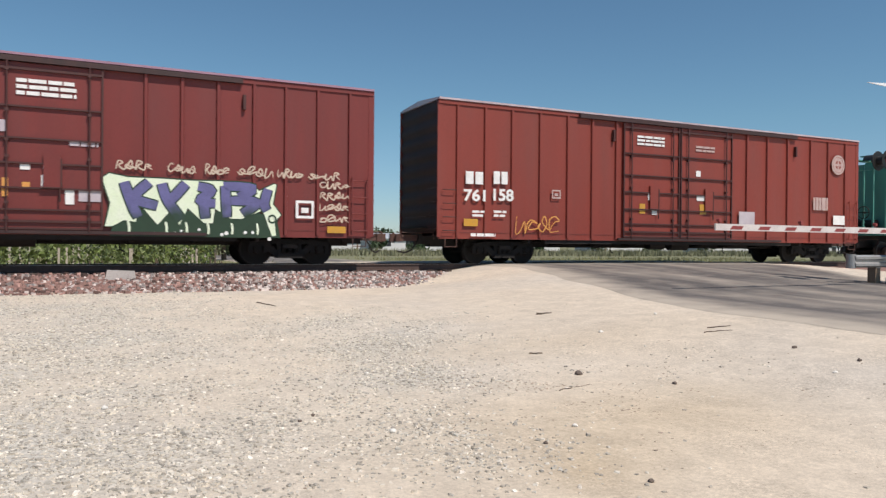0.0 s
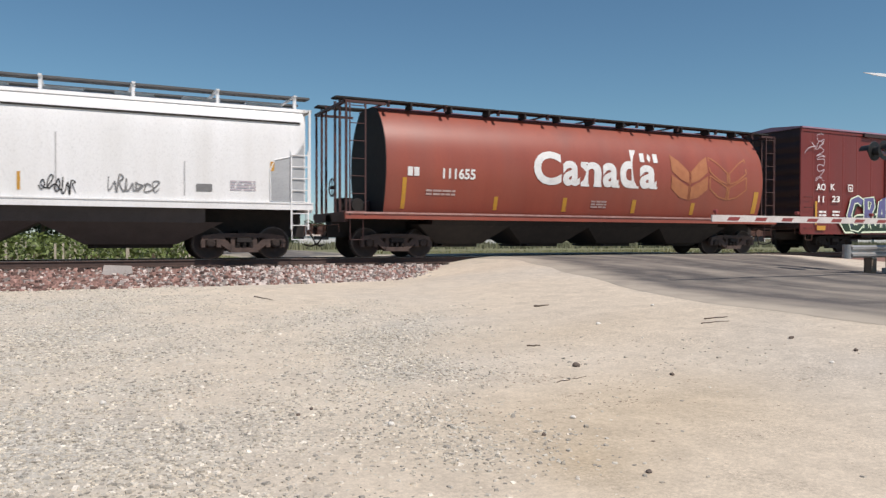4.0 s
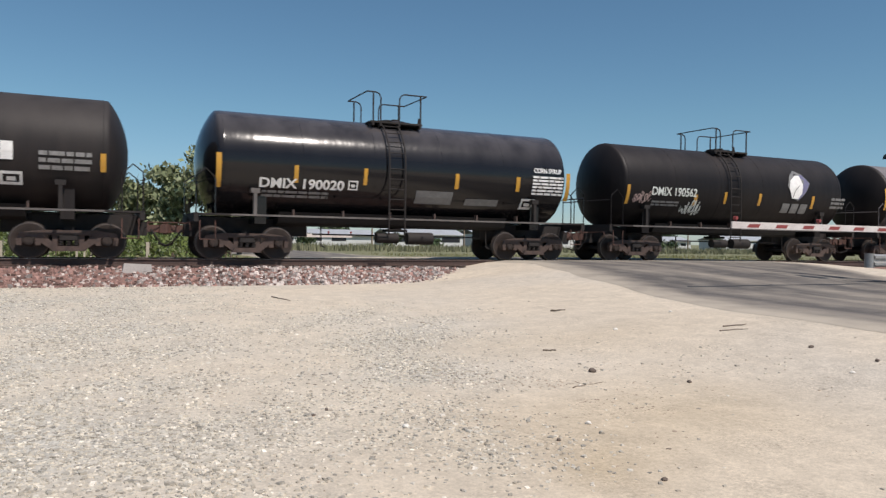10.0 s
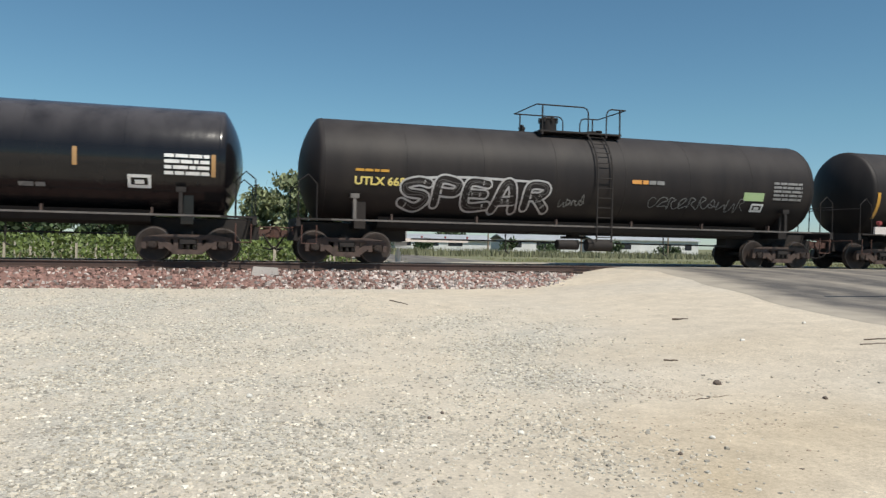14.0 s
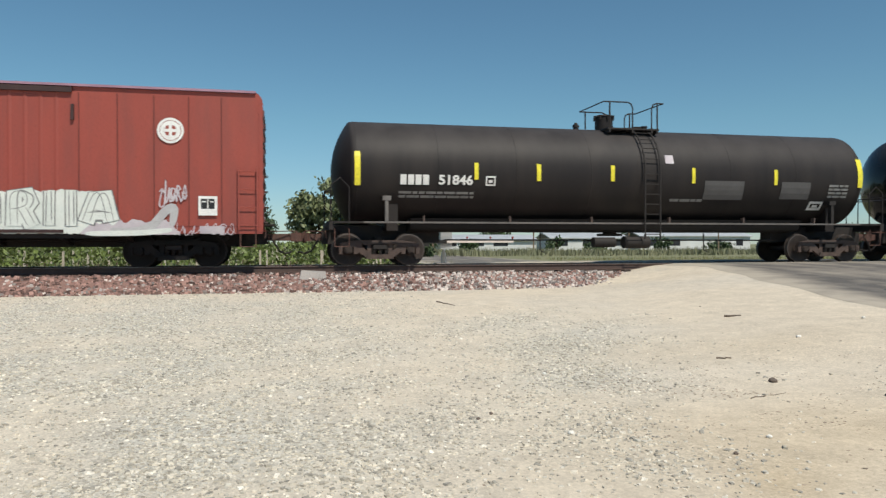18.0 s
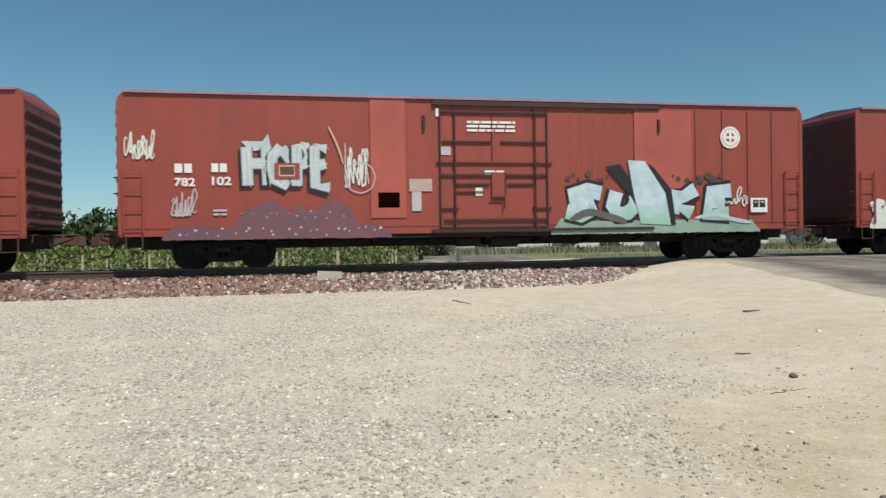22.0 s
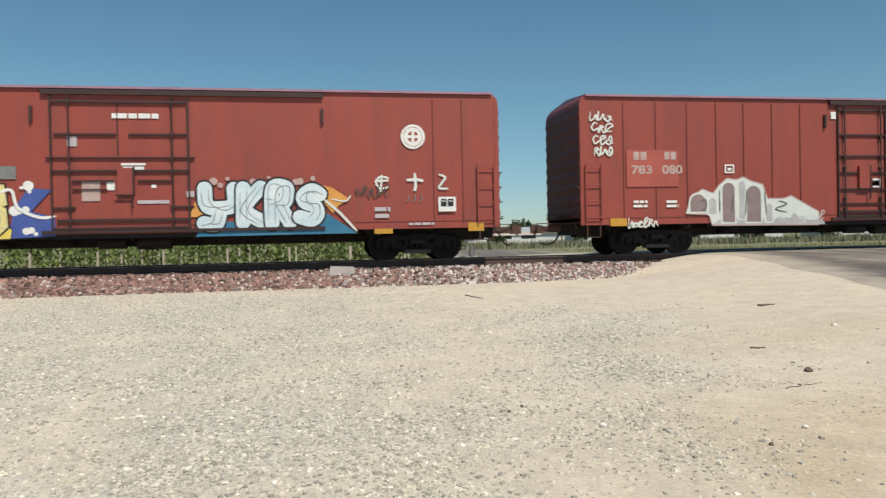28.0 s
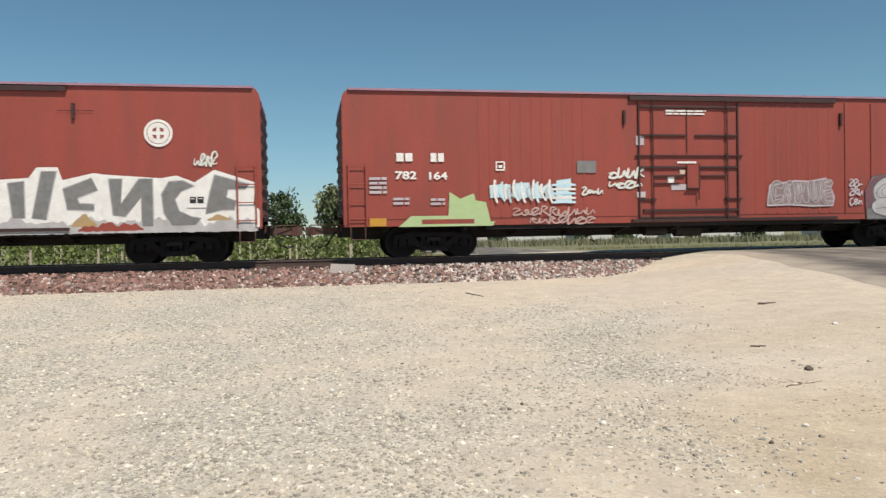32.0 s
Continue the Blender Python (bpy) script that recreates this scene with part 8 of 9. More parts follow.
piece(c1, -6.55, -1.55, 1.02, 2.24, "ST2PAWE", OFFWHITE, DARK_GREY, 0.34, 0.022, 0.0, False, 4, GREYPAINT, None, None, 0.12)
rough(c1, 2.45, 6.5, 0.88, 2.02, OFFWHITE, 152, 0.10)
piece(c1, 2.20, 6.45, 0.88, 2.18, "THRIIA", OFFWHITE, GREYPAINT, 0.38, 0.030, 0.0, True, 5, GREYPAINT, None, ((2.15, 3.3), (2.95, 3.85), (3.7, 4.6), (4.45, 5.05), (4.95, 5.55), (5.4, 6.5)))
rough(c1, 5.5, 7.9, 0.86, 1.3, LILAC, 153, 0.5, 0.0024)
swoosh(c1, [(6.2, 0.98), (6.75, 0.95), (7.2, 1.1), (7.55, 1.5), (7.75, 1.55), (7.7, 1.1)], 0.22, PALE_GREY, 0.004, 0.5)
swoosh(c1, [(5.6, 0.9), (6.9, 0.92), (7.7, 1.0)], 0.14, OFFWHITE, 0.006, 0.5)
tag(c1, 7.8, 9.3, 0.86, 1.2, LILAC, 158, 7)
patch(c1, -3.13, -2.42, 2.05, 2.28, GREYPAINT)
emblem(c1, 7.31, 8.03, 3.26, 3.93)
stencil(c1, 8.36, 8.84, 1.38, 1.89)
lines(c1, -0.61, 0.85, 3.76, 4.11, 3)
tag(c1, 2.90, 3.33, 2.14, 2.43, LILAC, 56, 4)
tag(c1, 7.38, 8.09, 1.63, 2.39, LILAC, 57, 5)
patch(c1, 8.39, 9.02, 0.90, 1.10, LILAC)

for x0, x1, z0, z1, mat in ((-1.26, -0.99, 3.13, 3.44, LILAC), (-1.25, -0.99, 1.78, 1.93, LILAC), (-0.34, -0.14, 2.03, 2.29, OFFWHITE), (-0.42, -0.34, 1.76, 2.29, CREAM), (0.06, 0.61, 2.74, 2.80, WHITE), (0.73, 0.87, 2.07, 2.18, WHITE), (0.47, 0.9, 1.84, 1.97, LILAC)):
    patch(c1, x0, x1, z0, z1, mat)

# insulated boxcar 2
block(c2, -8.61, -8.12, 2.57, 2.81, 2)
block(c2, -7.68, -7.24, 2.59, 2.82, 2)
words(c2, -8.62, -8.09, 2.21, 2.44, "782")
words(c2, -7.67, -7.17, 2.24, 2.47, "102")
rough(c2, -7.15, -3.75, 0.80, 1.92, HAZE, 54, 0.45)
rough(c2, -8.95, -6.8, 0.78, 1.22, HAZE, 155, 0.5, 0.0022)
rough(c2, -7.0, -2.9, 0.78, 1.2, HAZE, 156, 0.3, 0.0026)
puffs(c2, -8.8, -3.0, 1.0, LILAC, 157, 26, 0.035)
puffs(c2, -7.0, -4.2, 1.45, PALE, 159, 14, 0.03)
piece(c2, -6.98, -4.45, 2.04, 3.46, "HOPE", PALE_BLUE, DARK_GREY, 0.28, 0.026, 0.0, True, 6, OFFWHITE, (BLACKPAINT, -0.05, -0.08), ((-6.98, -6.0), (-6.3, -5.45), (-5.65, -4.95), (-5.2, -4.42)), 0.04)
shape(c2, [(-6.9, 3.42), (-6.35, 3.42), (-6.2, 3.62), (-6.12, 3.2), (-6.7, 3.15)], PALE_BLUE, None, 0.004)
shape(c2, [(-6.05, 2.40), (-5.38, 2.40), (-5.38, 2.84), (-6.05, 2.84)], RED, None, 0.024)
shape(c2, [(-5.92, 2.50), (-5.52, 2.50), (-5.52, 2.76), (-5.92, 2.76)], RUSTY, CREAM, 0.026, 0.04)
swoosh(c2, [(-4.6, 3.85), (-4.35, 3.3), (-4.2, 2.8)], 0.05, CREAM)
bubbles(c2, [(-3.75, 2.45, 0.42)], 0.035, LILAC)
tag(c2, -9.85, -9.08, 2.90, 3.68, OFFWHITE, 58, 7)
tag(c2, -4.16, -3.50, 2.16, 3.43, OFFWHITE, 59, 6)
tag(c2, -8.71, -8.05, 1.42, 2.15, LILAC, 60, 5)
patch(c2, -3.46, -2.48, 1.34, 4.69, RED_FRESH)
patch(c2, 4.38, 6.23, 2.14, 4.47, RED_FRESH)
emblem(c2, 7.15, 7.91, 3.36, 4.03)
shape(c2, [(2.0, 0.84), (8.3, 0.84), (7.9, 1.22), (2.4, 1.18)], DULL_MINT, None, 0.002)
rough(c2, 1.75, 8.5, 0.80, 1.22, DULL_MINT, 55, 0.3, 0.0015)
piece(c2, 2.0, 7.75, 1.02, 2.44, "SUKE", SKY_MINT, BLACKPAINT, 0.44, 0.10, 0.12, True, 7, None, None, ((1.95, 3.55), (3.25, 4.75), (5.25, 6.6), (6.35, 7.85)), 0.08)
shape(c2, [(3.45, 2.78), (3.9, 2.86), (4.75, 1.75), (4.70, 1.15), (4.25, 1.9)], BLACKPAINT, None, 0.022)
shape(c2, [(4.15, 2.98), (4.70, 2.95), (5.35, 2.0), (5.55, 1.05), (4.55, 1.1), (4.35, 1.9)], SKY_MINT, None, 0.024)
shape(c2, [(4.78, 2.9), (5.0, 2.75), (5.55, 2.1), (5.68, 1.05), (5.52, 1.05), (5.35, 2.0)], BLACKPAINT, None, 0.025)
swoosh(c2, [(2.3, 1.2), (2.9, 1.45), (3.6, 1.3), (4.1, 1.15)], 0.20, DARK_GREY, 0.026)
swoosh(c2, [(6.3, 1.25), (7.0, 1.35), (7.6, 1.2), (8.2, 1.1)], 0.12, PALE_BLUE, 0.026)
tag(c2, 7.3, 8.1, 1.6, 2.2, OFFWHITE, 161, 4)
puffs(c2, 5.6, 7.4, 2.42, DARKBROWN, 162, 12, 0.10)
puffs(c2, 2.2, 3.6, 2.46, DARKBROWN, 163, 8, 0.09)
patch(c2, -3.26, -2.66, 1.62, 2.04, GREYPAINT)
stencil(c2, 8.18, 8.75, 1.41, 1.85)
lines(c2, -0.71, 0.71, 3.74, 4.09, 3)
patch(c2, -1.61, -1.50, 4.17, 4.40, WHITE)
lines(c2, -0.21, 0.37, 2.49, 2.68, 2)
patch(c2, -0.49, -0.28, 1.94, 2.17, WHITE)
patch(c2, -1.47, -1.19, 3.09, 3.33, LILAC)
patch(c2, -2.39, -1.74, 2.07, 2.42, PALE)
patch(c2, -2.32, -2.05, 1.52, 2.08, LILAC)
patch(c2, -5.89, -5.35, 1.30, 1.43, ORANGE)
lines(c2, -8.64, -8.20, 1.41, 1.61, 2, LILAC)
lines(c2, -7.65, -7.25, 1.42, 1.62, 2, LILAC)

# insulated boxcar 3
block(c3, -8.13, -7.74, 2.26, 2.48, 2)
block(c3, -7.47, -7.11, 2.28, 2.50, 2)
words(c3, -8.31, -7.73, 1.74, 2.00, "621")
words(c3, -7.49, -6.93, 1.76, 2.00, "367")
shape(c3, [(-6.9, 0.86), (-2.3, 0.84), (2.4, 0.88), (2.3, 1.35), (1.8, 1.4), (1.75, 2.30), (-0.2, 2.28), (-2.2, 2.30), (-2.55, 1.9), (-2.9, 1.3), (-3.35, 1.3), (-3.4, 2.2), (-5.0, 2.26), (-5.5, 2.1), (-5.9, 2.36), (-6.6, 2.26), (-6.95, 1.7)], GREYPAINT, None, 0.0012, name="spray_ground")
piece(c3, -6.85, -3.3, 0.95, 2.34, "OCBO", MOTTLED, WHITE, 0.26, 0.10, 0.0, False, 8, GREYPAINT, None, ((-6.85, -5.15), (-5.5, -4.3), (-4.75, -3.75), (-4.15, -3.15)), 0.1, (DARK_GREY, 0.035))
shape(c3, [(-6.5, 1.2), (-6.3, 1.95), (-5.75, 2.1), (-5.4, 1.8), (-5.5, 1.25), (-6.1, 1.05)], PALE_BLUE, None, 0.020)
bubbles(c3, [(-3.02, 1.78, 0.15), (-2.62, 1.95, 0.13), (-2.62, 1.52, 0.16), (-8.62, 1.42, 0.22), (2.05, 1.75, 0.10), (1.6, 1.85, 0.12)], 0.055, OFFWHITE)
swoosh(c3, [(-7.2, 1.12), (-6.3, 1.05), (-5.6, 0.92), (-5.2, 0.78)], 0.24, OFFWHITE, 0.003, 0.4)
piece(c3, -2.3, 1.72, 1.05, 2.34, "GAEMN", STEEL_BLUE, WHITE, 0.25, 0.075, 0.0, False, 9, PALE_GREY, None, None, 0.12, (BLACKPAINT, 0.035))
for i, (x0, x1, z0, z1, mat) in enumerate(((2.72, 3.22, 1.0, 2.32, MINT), (3.2, 3.62, 1.0, 2.1, MINT_ORANGE), (3.6, 4.1, 1.0, 2.36, MINT), (4.08, 4.42, 1.2, 1.95, ORANGE), (4.4, 4.92, 0.98, 2.3, MINT), (4.9, 5.2, 1.05, 1.7, MINT), (5.12, 5.55, 1.0, 2.34, MINT_ORANGE), (5.5, 6.0, 1.5, 2.34, ORANGE), (5.6, 6.1, 0.95, 1.5, OFFWHITE), (6.0, 6.75, 1.9, 2.34, PALE_GREY))):
    shape(c3, [(x0 + 0.08, z0), (x1 - 0.05, z0 + 0.06), (x1 - 0.02, z1), (x0 + 0.02, z1 - 0.05)], mat, OFFWHITE if i % 3 != 1 else PALE_GREY, 0.004 + 0.0012 * i, 0.085, "graffiti_letter")
swoosh(c3, [(6.5, 2.1), (6.7, 1.6), (6.95, 2.1), (7.2, 1.5)], 0.05, OFFWHITE)
rough(c3, -6.95, -2.24, 0.80, 1.10, OFFWHITE, 61, 0.5)
rough(c3, -2.3, 2.5, 0.85, 1.15, PALE_GREY, 161, 0.5)
rough(c3, 2.6, 6.4, 0.84, 1.2, DULL_MINT, 164, 0.5)
lines(c3, -5.12, 7.02, 0.82, 0.94, 1, OFFWHITE)
tag(c3, -9.03, -8.55, 1.20, 1.77, OFFWHITE, 62, 5)
patch(c3, -6.63, -5.87, 2.77, 3.17, OLIVE_DARK)
lines(c3, 0.90, 1.82, 4.04, 4.17, 1)
lines(c3, 0.89, 1.75, 3.76, 3.95, 2)
patch(c3, 1.56, 2.09, 3.05, 3.39, LILAC)
stencil(c3, 6.13, 6.63, 1.33, 1.69)
patch(c3, -2.45, -2.35, 4.10, 4.33, WHITE)
patch(c3, 1.18, 1.70, 2.21, 2.55, RED_FRESH)
tag(c3, 6.94, 7.49, 1.03, 2.10, LILAC, 63, 4)
lines(c3, 7.96, 8.72, 1.44, 1.74, 2, PALE)
lines(c3, -8.29, -7.89, 1.35, 1.55, 2, LILAC)
lines(c3, -7.35, -6.94, 1.36, 1.56, 2, LILAC)

# insulated boxcar 4
block(c4, -8.49, -8.04, 2.80, 3.04, 2, PALE)
block(c4, -7.51, -7.10, 2.81, 3.04, 2, PALE)
words(c4, -8.56, -7.91, 2.38, 2.64, "783", PALE)
words(c4, -7.59, -6.94, 2.38, 2.65, "080", PALE)
patch(c4, -8.71, -7.06, 2.01, 3.10, RED_FRESH)
for i in range(4):
    tag(c4, -9.84 + 0.04 * i, -9.12, 3.92 - 0.34 * i, 4.24 - 0.34 * i, OFFWHITE, 64 + 40 * i, 3, wide=0.05)
shape(c4, [(-6.0, 0.84), (-2.4, 0.80), (-2.4, 1.2), (-3.35, 1.70), (-3.6, 1.62), (-4.15, 1.62), (-4.3, 2.05), (-4.7, 2.16), (-4.95, 2.28), (-5.2, 2.20), (-5.5, 2.24), (-5.75, 2.05), (-5.95, 1.80), (-6.3, 1.92), (-6.65, 1.72), (-6.85, 1.2), (-6.1, 1.16)], OFFWHITE, PALE, 0.0020, 0.04, "spray_ground")
for x, w, z0, z1 in ((-6.45, 0.56, 1.22, 1.80), (-5.98, 0.30, 1.15, 1.68), (-5.45, 0.46, 0.90, 2.14), (-5.0, 0.26, 1.0, 2.18), (-4.62, 0.54, 0.90, 2.04), (-4.1, 0.26, 0.9, 1.5)):
    arch(c4, x, w, z0, z1, LILAC_DARK if w > 0.4 else PALE_GREY, OFFWHITE)
for pts in ([(-3.8, 1.55), (-3.5, 1.45), (-3.9, 1.3), (-3.5, 1.2)], [(-6.4, 1.55), (-6.2, 1.6), (-6.2, 1.35), (-6.35, 1.3)], [(-5.3, 1.8), (-5.35, 1.2)], [(-4.85, 1.9), (-4.9, 1.1)], [(-4.25, 1.9), (-4.2, 1.1)], [(-5.75, 1.9), (-5.75, 1.2)]):
    swoosh(c4, pts, 0.035, DARK_GREY, 0.012)
rough(c4, -6.0, -2.2, 0.80, 1.12, PALE_GREY, 65, 0.6, 0.0030)
tag(c4, -8.70, -7.72, 0.80, 1.10, OFFWHITE, 165, 6, wide=0.045)
tag(c4, -3.1, -2.2, 0.92, 1.25, OFFWHITE, 168, 5)
square(c4, -5.56, -5.25, 2.40, 2.66)
patch(c4, -9.24, -8.73, 0.86, 1.09, YELLOW)
lines(c4, -8.51, -8.07, 1.38, 1.63, 2)
lines(c4, -7.46, -7.08, 1.37, 1.62, 2)
lines(c4, 0.28, 1.67, 3.44, 3.62, 1)
patch(c4, -0.49, -0.25, 1.93, 2.15, WHITE)
patch(c4, -1.94, -1.76, 4.06, 4.28, WHITE)

# insulated boxcar 4
emblem(c4, 7.28, 7.94, 3.18, 3.87)
piece(c4, 2.2, 7.02, 0.90, 2.36, "MEARY", DARKBROWN, CREAM, 0.46, 0.030, 0.0, False, 12, None, None, ((2.2, 3.55), (3.4, 4.4), (4.4, 5.3), (5.1, 6.1), (5.9, 7.05)), 0.05)
coat(c4, 2.05, 5.9, 0.78, 1.75, GREYPAINT, 166)
swoosh(c4, [(2.3, 0.84), (4.0, 0.84), (5.6, 0.9)], 0.06, OFFWHITE)
for i in range(3):
    tag(c4, 2.27, 2.95, 2.46 + 0.30 * i, 2.70 + 0.30 * i, OFFWHITE, 167 + i, 3)
stencil(c4, 8.36, 8.83, 1.44, 1.83)
patch(c4, 9.07, 9.58, 0.82, 1.00, YELLOW)
lines(c4, 7.36, 7.46, 1.29, 1.90, 5, LILAC)
lines(c4, 7.76, 7.88, 1.28, 1.90, 5, LILAC)
lines(c4, 0.49, 1.78, 3.47, 3.65, 1)
patch(c4, -0.49, -0.22, 1.98, 2.21, WHITE)

# insulated boxcar 5
block(c5, -8.52, -8.06, 2.60, 2.83, 2)
block(c5, -7.63, -7.21, 2.60, 2.83, 2)
words(c5, -8.54, -8.04, 1.99, 2.26, "781", OFFWHITE)
words(c5, -7.66, -7.11, 1.99, 2.24, "896", OFFWHITE)
shape(c5, [(-7.75, 1.05), (-6.5, 1.0), (-6.3, 1.5), (-6.9, 1.75), (-7.4, 1.55), (-8.0, 1.45)], ROYAL, None, 0.003)
swoosh(c5, [(-7.35, 1.75), (-6.9, 1.55), (-6.3, 1.65)], 0.09, WHITE)
swoosh(c5, [(-6.7, 1.6), (-6.45, 1.4), (-6.5, 1.15)], 0.07, WHITE)
puffs(c5, -7.5, -6.8, 1.12, WHITE, 70, 5, 0.09)
puffs(c5, -8.25, -7.55, 1.74, WHITE, 68, 9, 0.15)
shape(c5, [(-2.85, 0.82), (-1.72, 0.86), (-1.75, 1.35), (-2.3, 1.5), (-1.8, 2.05), (-2.35, 2.1), (-2.7, 1.6)], ROYAL, None, 0.003)
swoosh(c5, [(-3.1, 1.95), (-2.75, 2.05), (-2.6, 1.6), (-2.1, 1.35), (-1.7, 1.38)], 0.08, WHITE)
for k, (x, z) in enumerate(((-2.4, 2.08), (-2.55, 1.5), (-2.3, 1.0))):
    puffs(c5, x - 0.15, x + 0.15, z, WHITE, 71 + k, 3, 0.11)
tag(c5, -6.88, -6.29, 1.93, 2.45, OFFWHITE, 72, 5)
shape(c5, [(-6.75, 0.80), (-2.8, 0.80), (-2.75, 1.05), (-3.3, 1.5), (-6.0, 1.5), (-6.5, 1.1)], GOLD, BLACKPAINT, 0.0045, 0.03)
piece(c5, -6.55, -2.78, 0.86, 2.34, "NAMB", CANARY_PALE, BLACKPAINT, 0.27, 0.05, 0.06, True, 13, CREAM, None, ((-6.5, -5.5), (-5.5, -4.55), (-4.6, -3.5), (-3.6, -2.75)), 0.06)
puffs(c5, -5.2, -3.4, 2.36, WHITE, 74, 6, 0.10)
square(c5, -5.68, -5.40, 2.39, 2.66)
patch(c5, -3.24, -2.63, 2.33, 2.66, GREYPAINT)
emblem(c5, 7.18, 7.92, 3.11, 3.79)
shape(c5, [(1.7, 0.78), (5.95, 0.80), (5.0, 1.45), (4.5, 1.2), (1.9, 1.15)], TEALPAINT, None, 0.002)
shape(c5, [(4.75, 2.2), (5.3, 2.05), (5.75, 1.75), (5.45, 1.55), (5.3, 1.35), (4.95, 1.8)], ORANGE, None, 0.003)
shape(c5, [(1.55, 1.3), (2.0, 1.3), (2.0, 1.8), (1.7, 1.7)], ORANGE, None, 0.003)
swoosh(c5, [(5.05, 1.75), (5.5, 1.35), (5.95, 0.85)], 0.07, OFFWHITE)
swoosh(c5, [(5.25, 1.75), (5.65, 1.68), (5.8, 1.85)], 0.04, OFFWHITE)
tag(c5, 5.9, 6.9, 1.75, 2.2, DARKBROWN, 174, 5)
puffs(c5, 1.8, 4.8, 2.24, PALE, 175, 14, 0.09)
piece(c5, 1.75, 5.15, 0.86, 2.34, "YKRS", SKY_WHITE, BLACKPAINT, 0.38, 0.05, 0.0, False, 14, GREYPAINT, None, ((1.7, 2.95), (2.65, 3.65), (3.4, 4.4), (4.2, 5.2)), 0.08)
swoosh(c5, [(6.85, 2.30), (6.62, 2.34), (6.50, 2.18), (6.62, 2.02), (6.84, 2.06)], 0.06, OFFWHITE, 0.004, 0.6)
swoosh(c5, [(6.46, 2.22), (6.85, 2.24)], 0.06, OFFWHITE, 0.005, 0.7)
swoosh(c5, [(6.66, 2.4), (6.62, 1.92)], 0.05, OFFWHITE, 0.006, 0.6)
swoosh(c5, [(7.35, 2.24), (7.6, 2.26), (7.82, 2.22)], 0.08, OFFWHITE, 0.004, 0.7)
swoosh(c5, [(7.58, 2.44), (7.6, 2.1), (7.56, 1.94)], 0.08, OFFWHITE, 0.005, 0.6)
swoosh(c5, [(8.25, 2.40), (8.44, 2.32), (8.34, 2.16), (8.26, 2.02), (8.52, 2.0)], 0.06, OFFWHITE, 0.004, 0.6)
for x in (7.38, 7.56, 7.74):
    swoosh(c5, [(x, 1.85), (x + 0.02, 1.72), (x - 0.04, 1.64)], 0.03, GREYPAINT, 0.004)
stencil(c5, 8.23, 8.73, 1.36, 1.77)
patch(c5, -9.25, -8.76, 0.95, 1.13, YELLOW)
patch(c5, 9.08, 9.53, 0.80, 1.04, YELLOW)
patch(c5, 6.43, 6.94, 0.77, 0.91, YELLOW)
lines(c5, -0.31, 0.84, 3.86, 4.02, 1)
lines(c5, -8.50, -8.06, 1.41, 1.64, 2, LILAC)
lines(c5, -7.59, -7.18, 1.39, 1.62, 2, LILAC)
lines(c5, 6.45, 6.88, 1.17, 1.54, 2, LILAC)
lines(c5, 7.39, 8.11, 0.98, 1.06, 1, LILAC)

for x0, x1, z0, z1, mat in ((-1.41, -1.17, 3.16, 3.43, LILAC), (-0.11, 0.49, 2.67, 2.73, WHITE), (-0.07, 0.18, 2.56, 2.64, WHITE), (0.22, 0.45, 2.56, 2.64, WHITE), (-0.48, -0.28, 2.03, 2.24, WHITE), (-1.08, -0.64, 1.75, 2.25, PALE), (0.62, 0.74, 2.08, 2.16, WHITE), (0.27, 1.06, 1.67, 1.76, LILAC), (1.5, 1.69, 1.83, 1.99, LILAC)):
    patch(c5, x0, x1, z0, z1, mat)

# insulated boxcar 6
for x0, x1, z0, z1, mat in ((-1.49, -1.24, 3.18, 3.45, LILAC), (-0.18, 0.43, 2.64, 2.7, WHITE), (-0.11, 0.06, 2.32, 2.46, CREAM), (-0.49, -0.3, 2.04, 2.26, WHITE), (-0.39, 0.1, 1.85, 2.02, LILAC), (-1.48, -1.21, 1.64, 1.81, LILAC), (-3.32, -2.74, 2.37, 2.72, GREYPAINT)):
    patch(c6, x0, x1, z0, z1, mat)
block(c6, -8.58, -8.08, 2.70, 2.93, 2)
block(c6, -7.62, -7.20, 2.69, 2.93, 2)
words(c6, -8.62, -8.02, 2.20, 2.43, "782")
words(c6, -7.67, -7.15, 2.19, 2.41, "164")
shape(c6, [(-8.55, 0.88), (-5.85, 0.88), (-5.8, 1.0), (-7.0, 1.02), (-7.1, 1.18), (-8.2, 1.18)], OLIVE, None, 0.002)
shape(c6, [(-7.15, 1.0), (-5.9, 0.9), (-6.05, 1.55), (-6.35, 1.6), (-6.4, 1.8), (-6.8, 1.65), (-7.1, 1.85)], OLIVE, None, 0.003)
shape(c6, [(-7.9, 0.95), (-6.4, 0.95), (-6.4, 1.08), (-7.9, 1.08)], RED, None, 0.004)
piece(c6, -5.95, -3.38, 1.46, 2.20, "HAME", SKYBLUE, PALE_BLUE, 0.26, 0.03, 0.0, True, 78, WHITE)
for i in range(5):
    swoosh(c6, [(-4.1, 1.52 + 0.125 * i), (-3.7, 1.53 + 0.125 * i), (-3.38, 1.52 + 0.125 * i)], 0.065, WHITE if i % 2 else SKYBLUE, 0.022, 0.9)
for i in range(13):
    x = -5.78 + 0.135 * i + 0.03 * (i % 3)
    swoosh(c6, [(x + 0.05 * (i % 2), 2.18 - 0.06 * (i % 4)), (x - 0.04, 1.85), (x + 0.06 * ((i + 1) % 3), 1.52 + 0.05 * (i % 3))], 0.07, (WHITE, SKYBLUE, WHITE, PALE_BLUE)[i % 4], 0.024 + 0.0004 * i, 0.7)
tag(c6, -2.37, -1.22, 2.22, 2.52, OFFWHITE, 79, 4, wide=0.07)
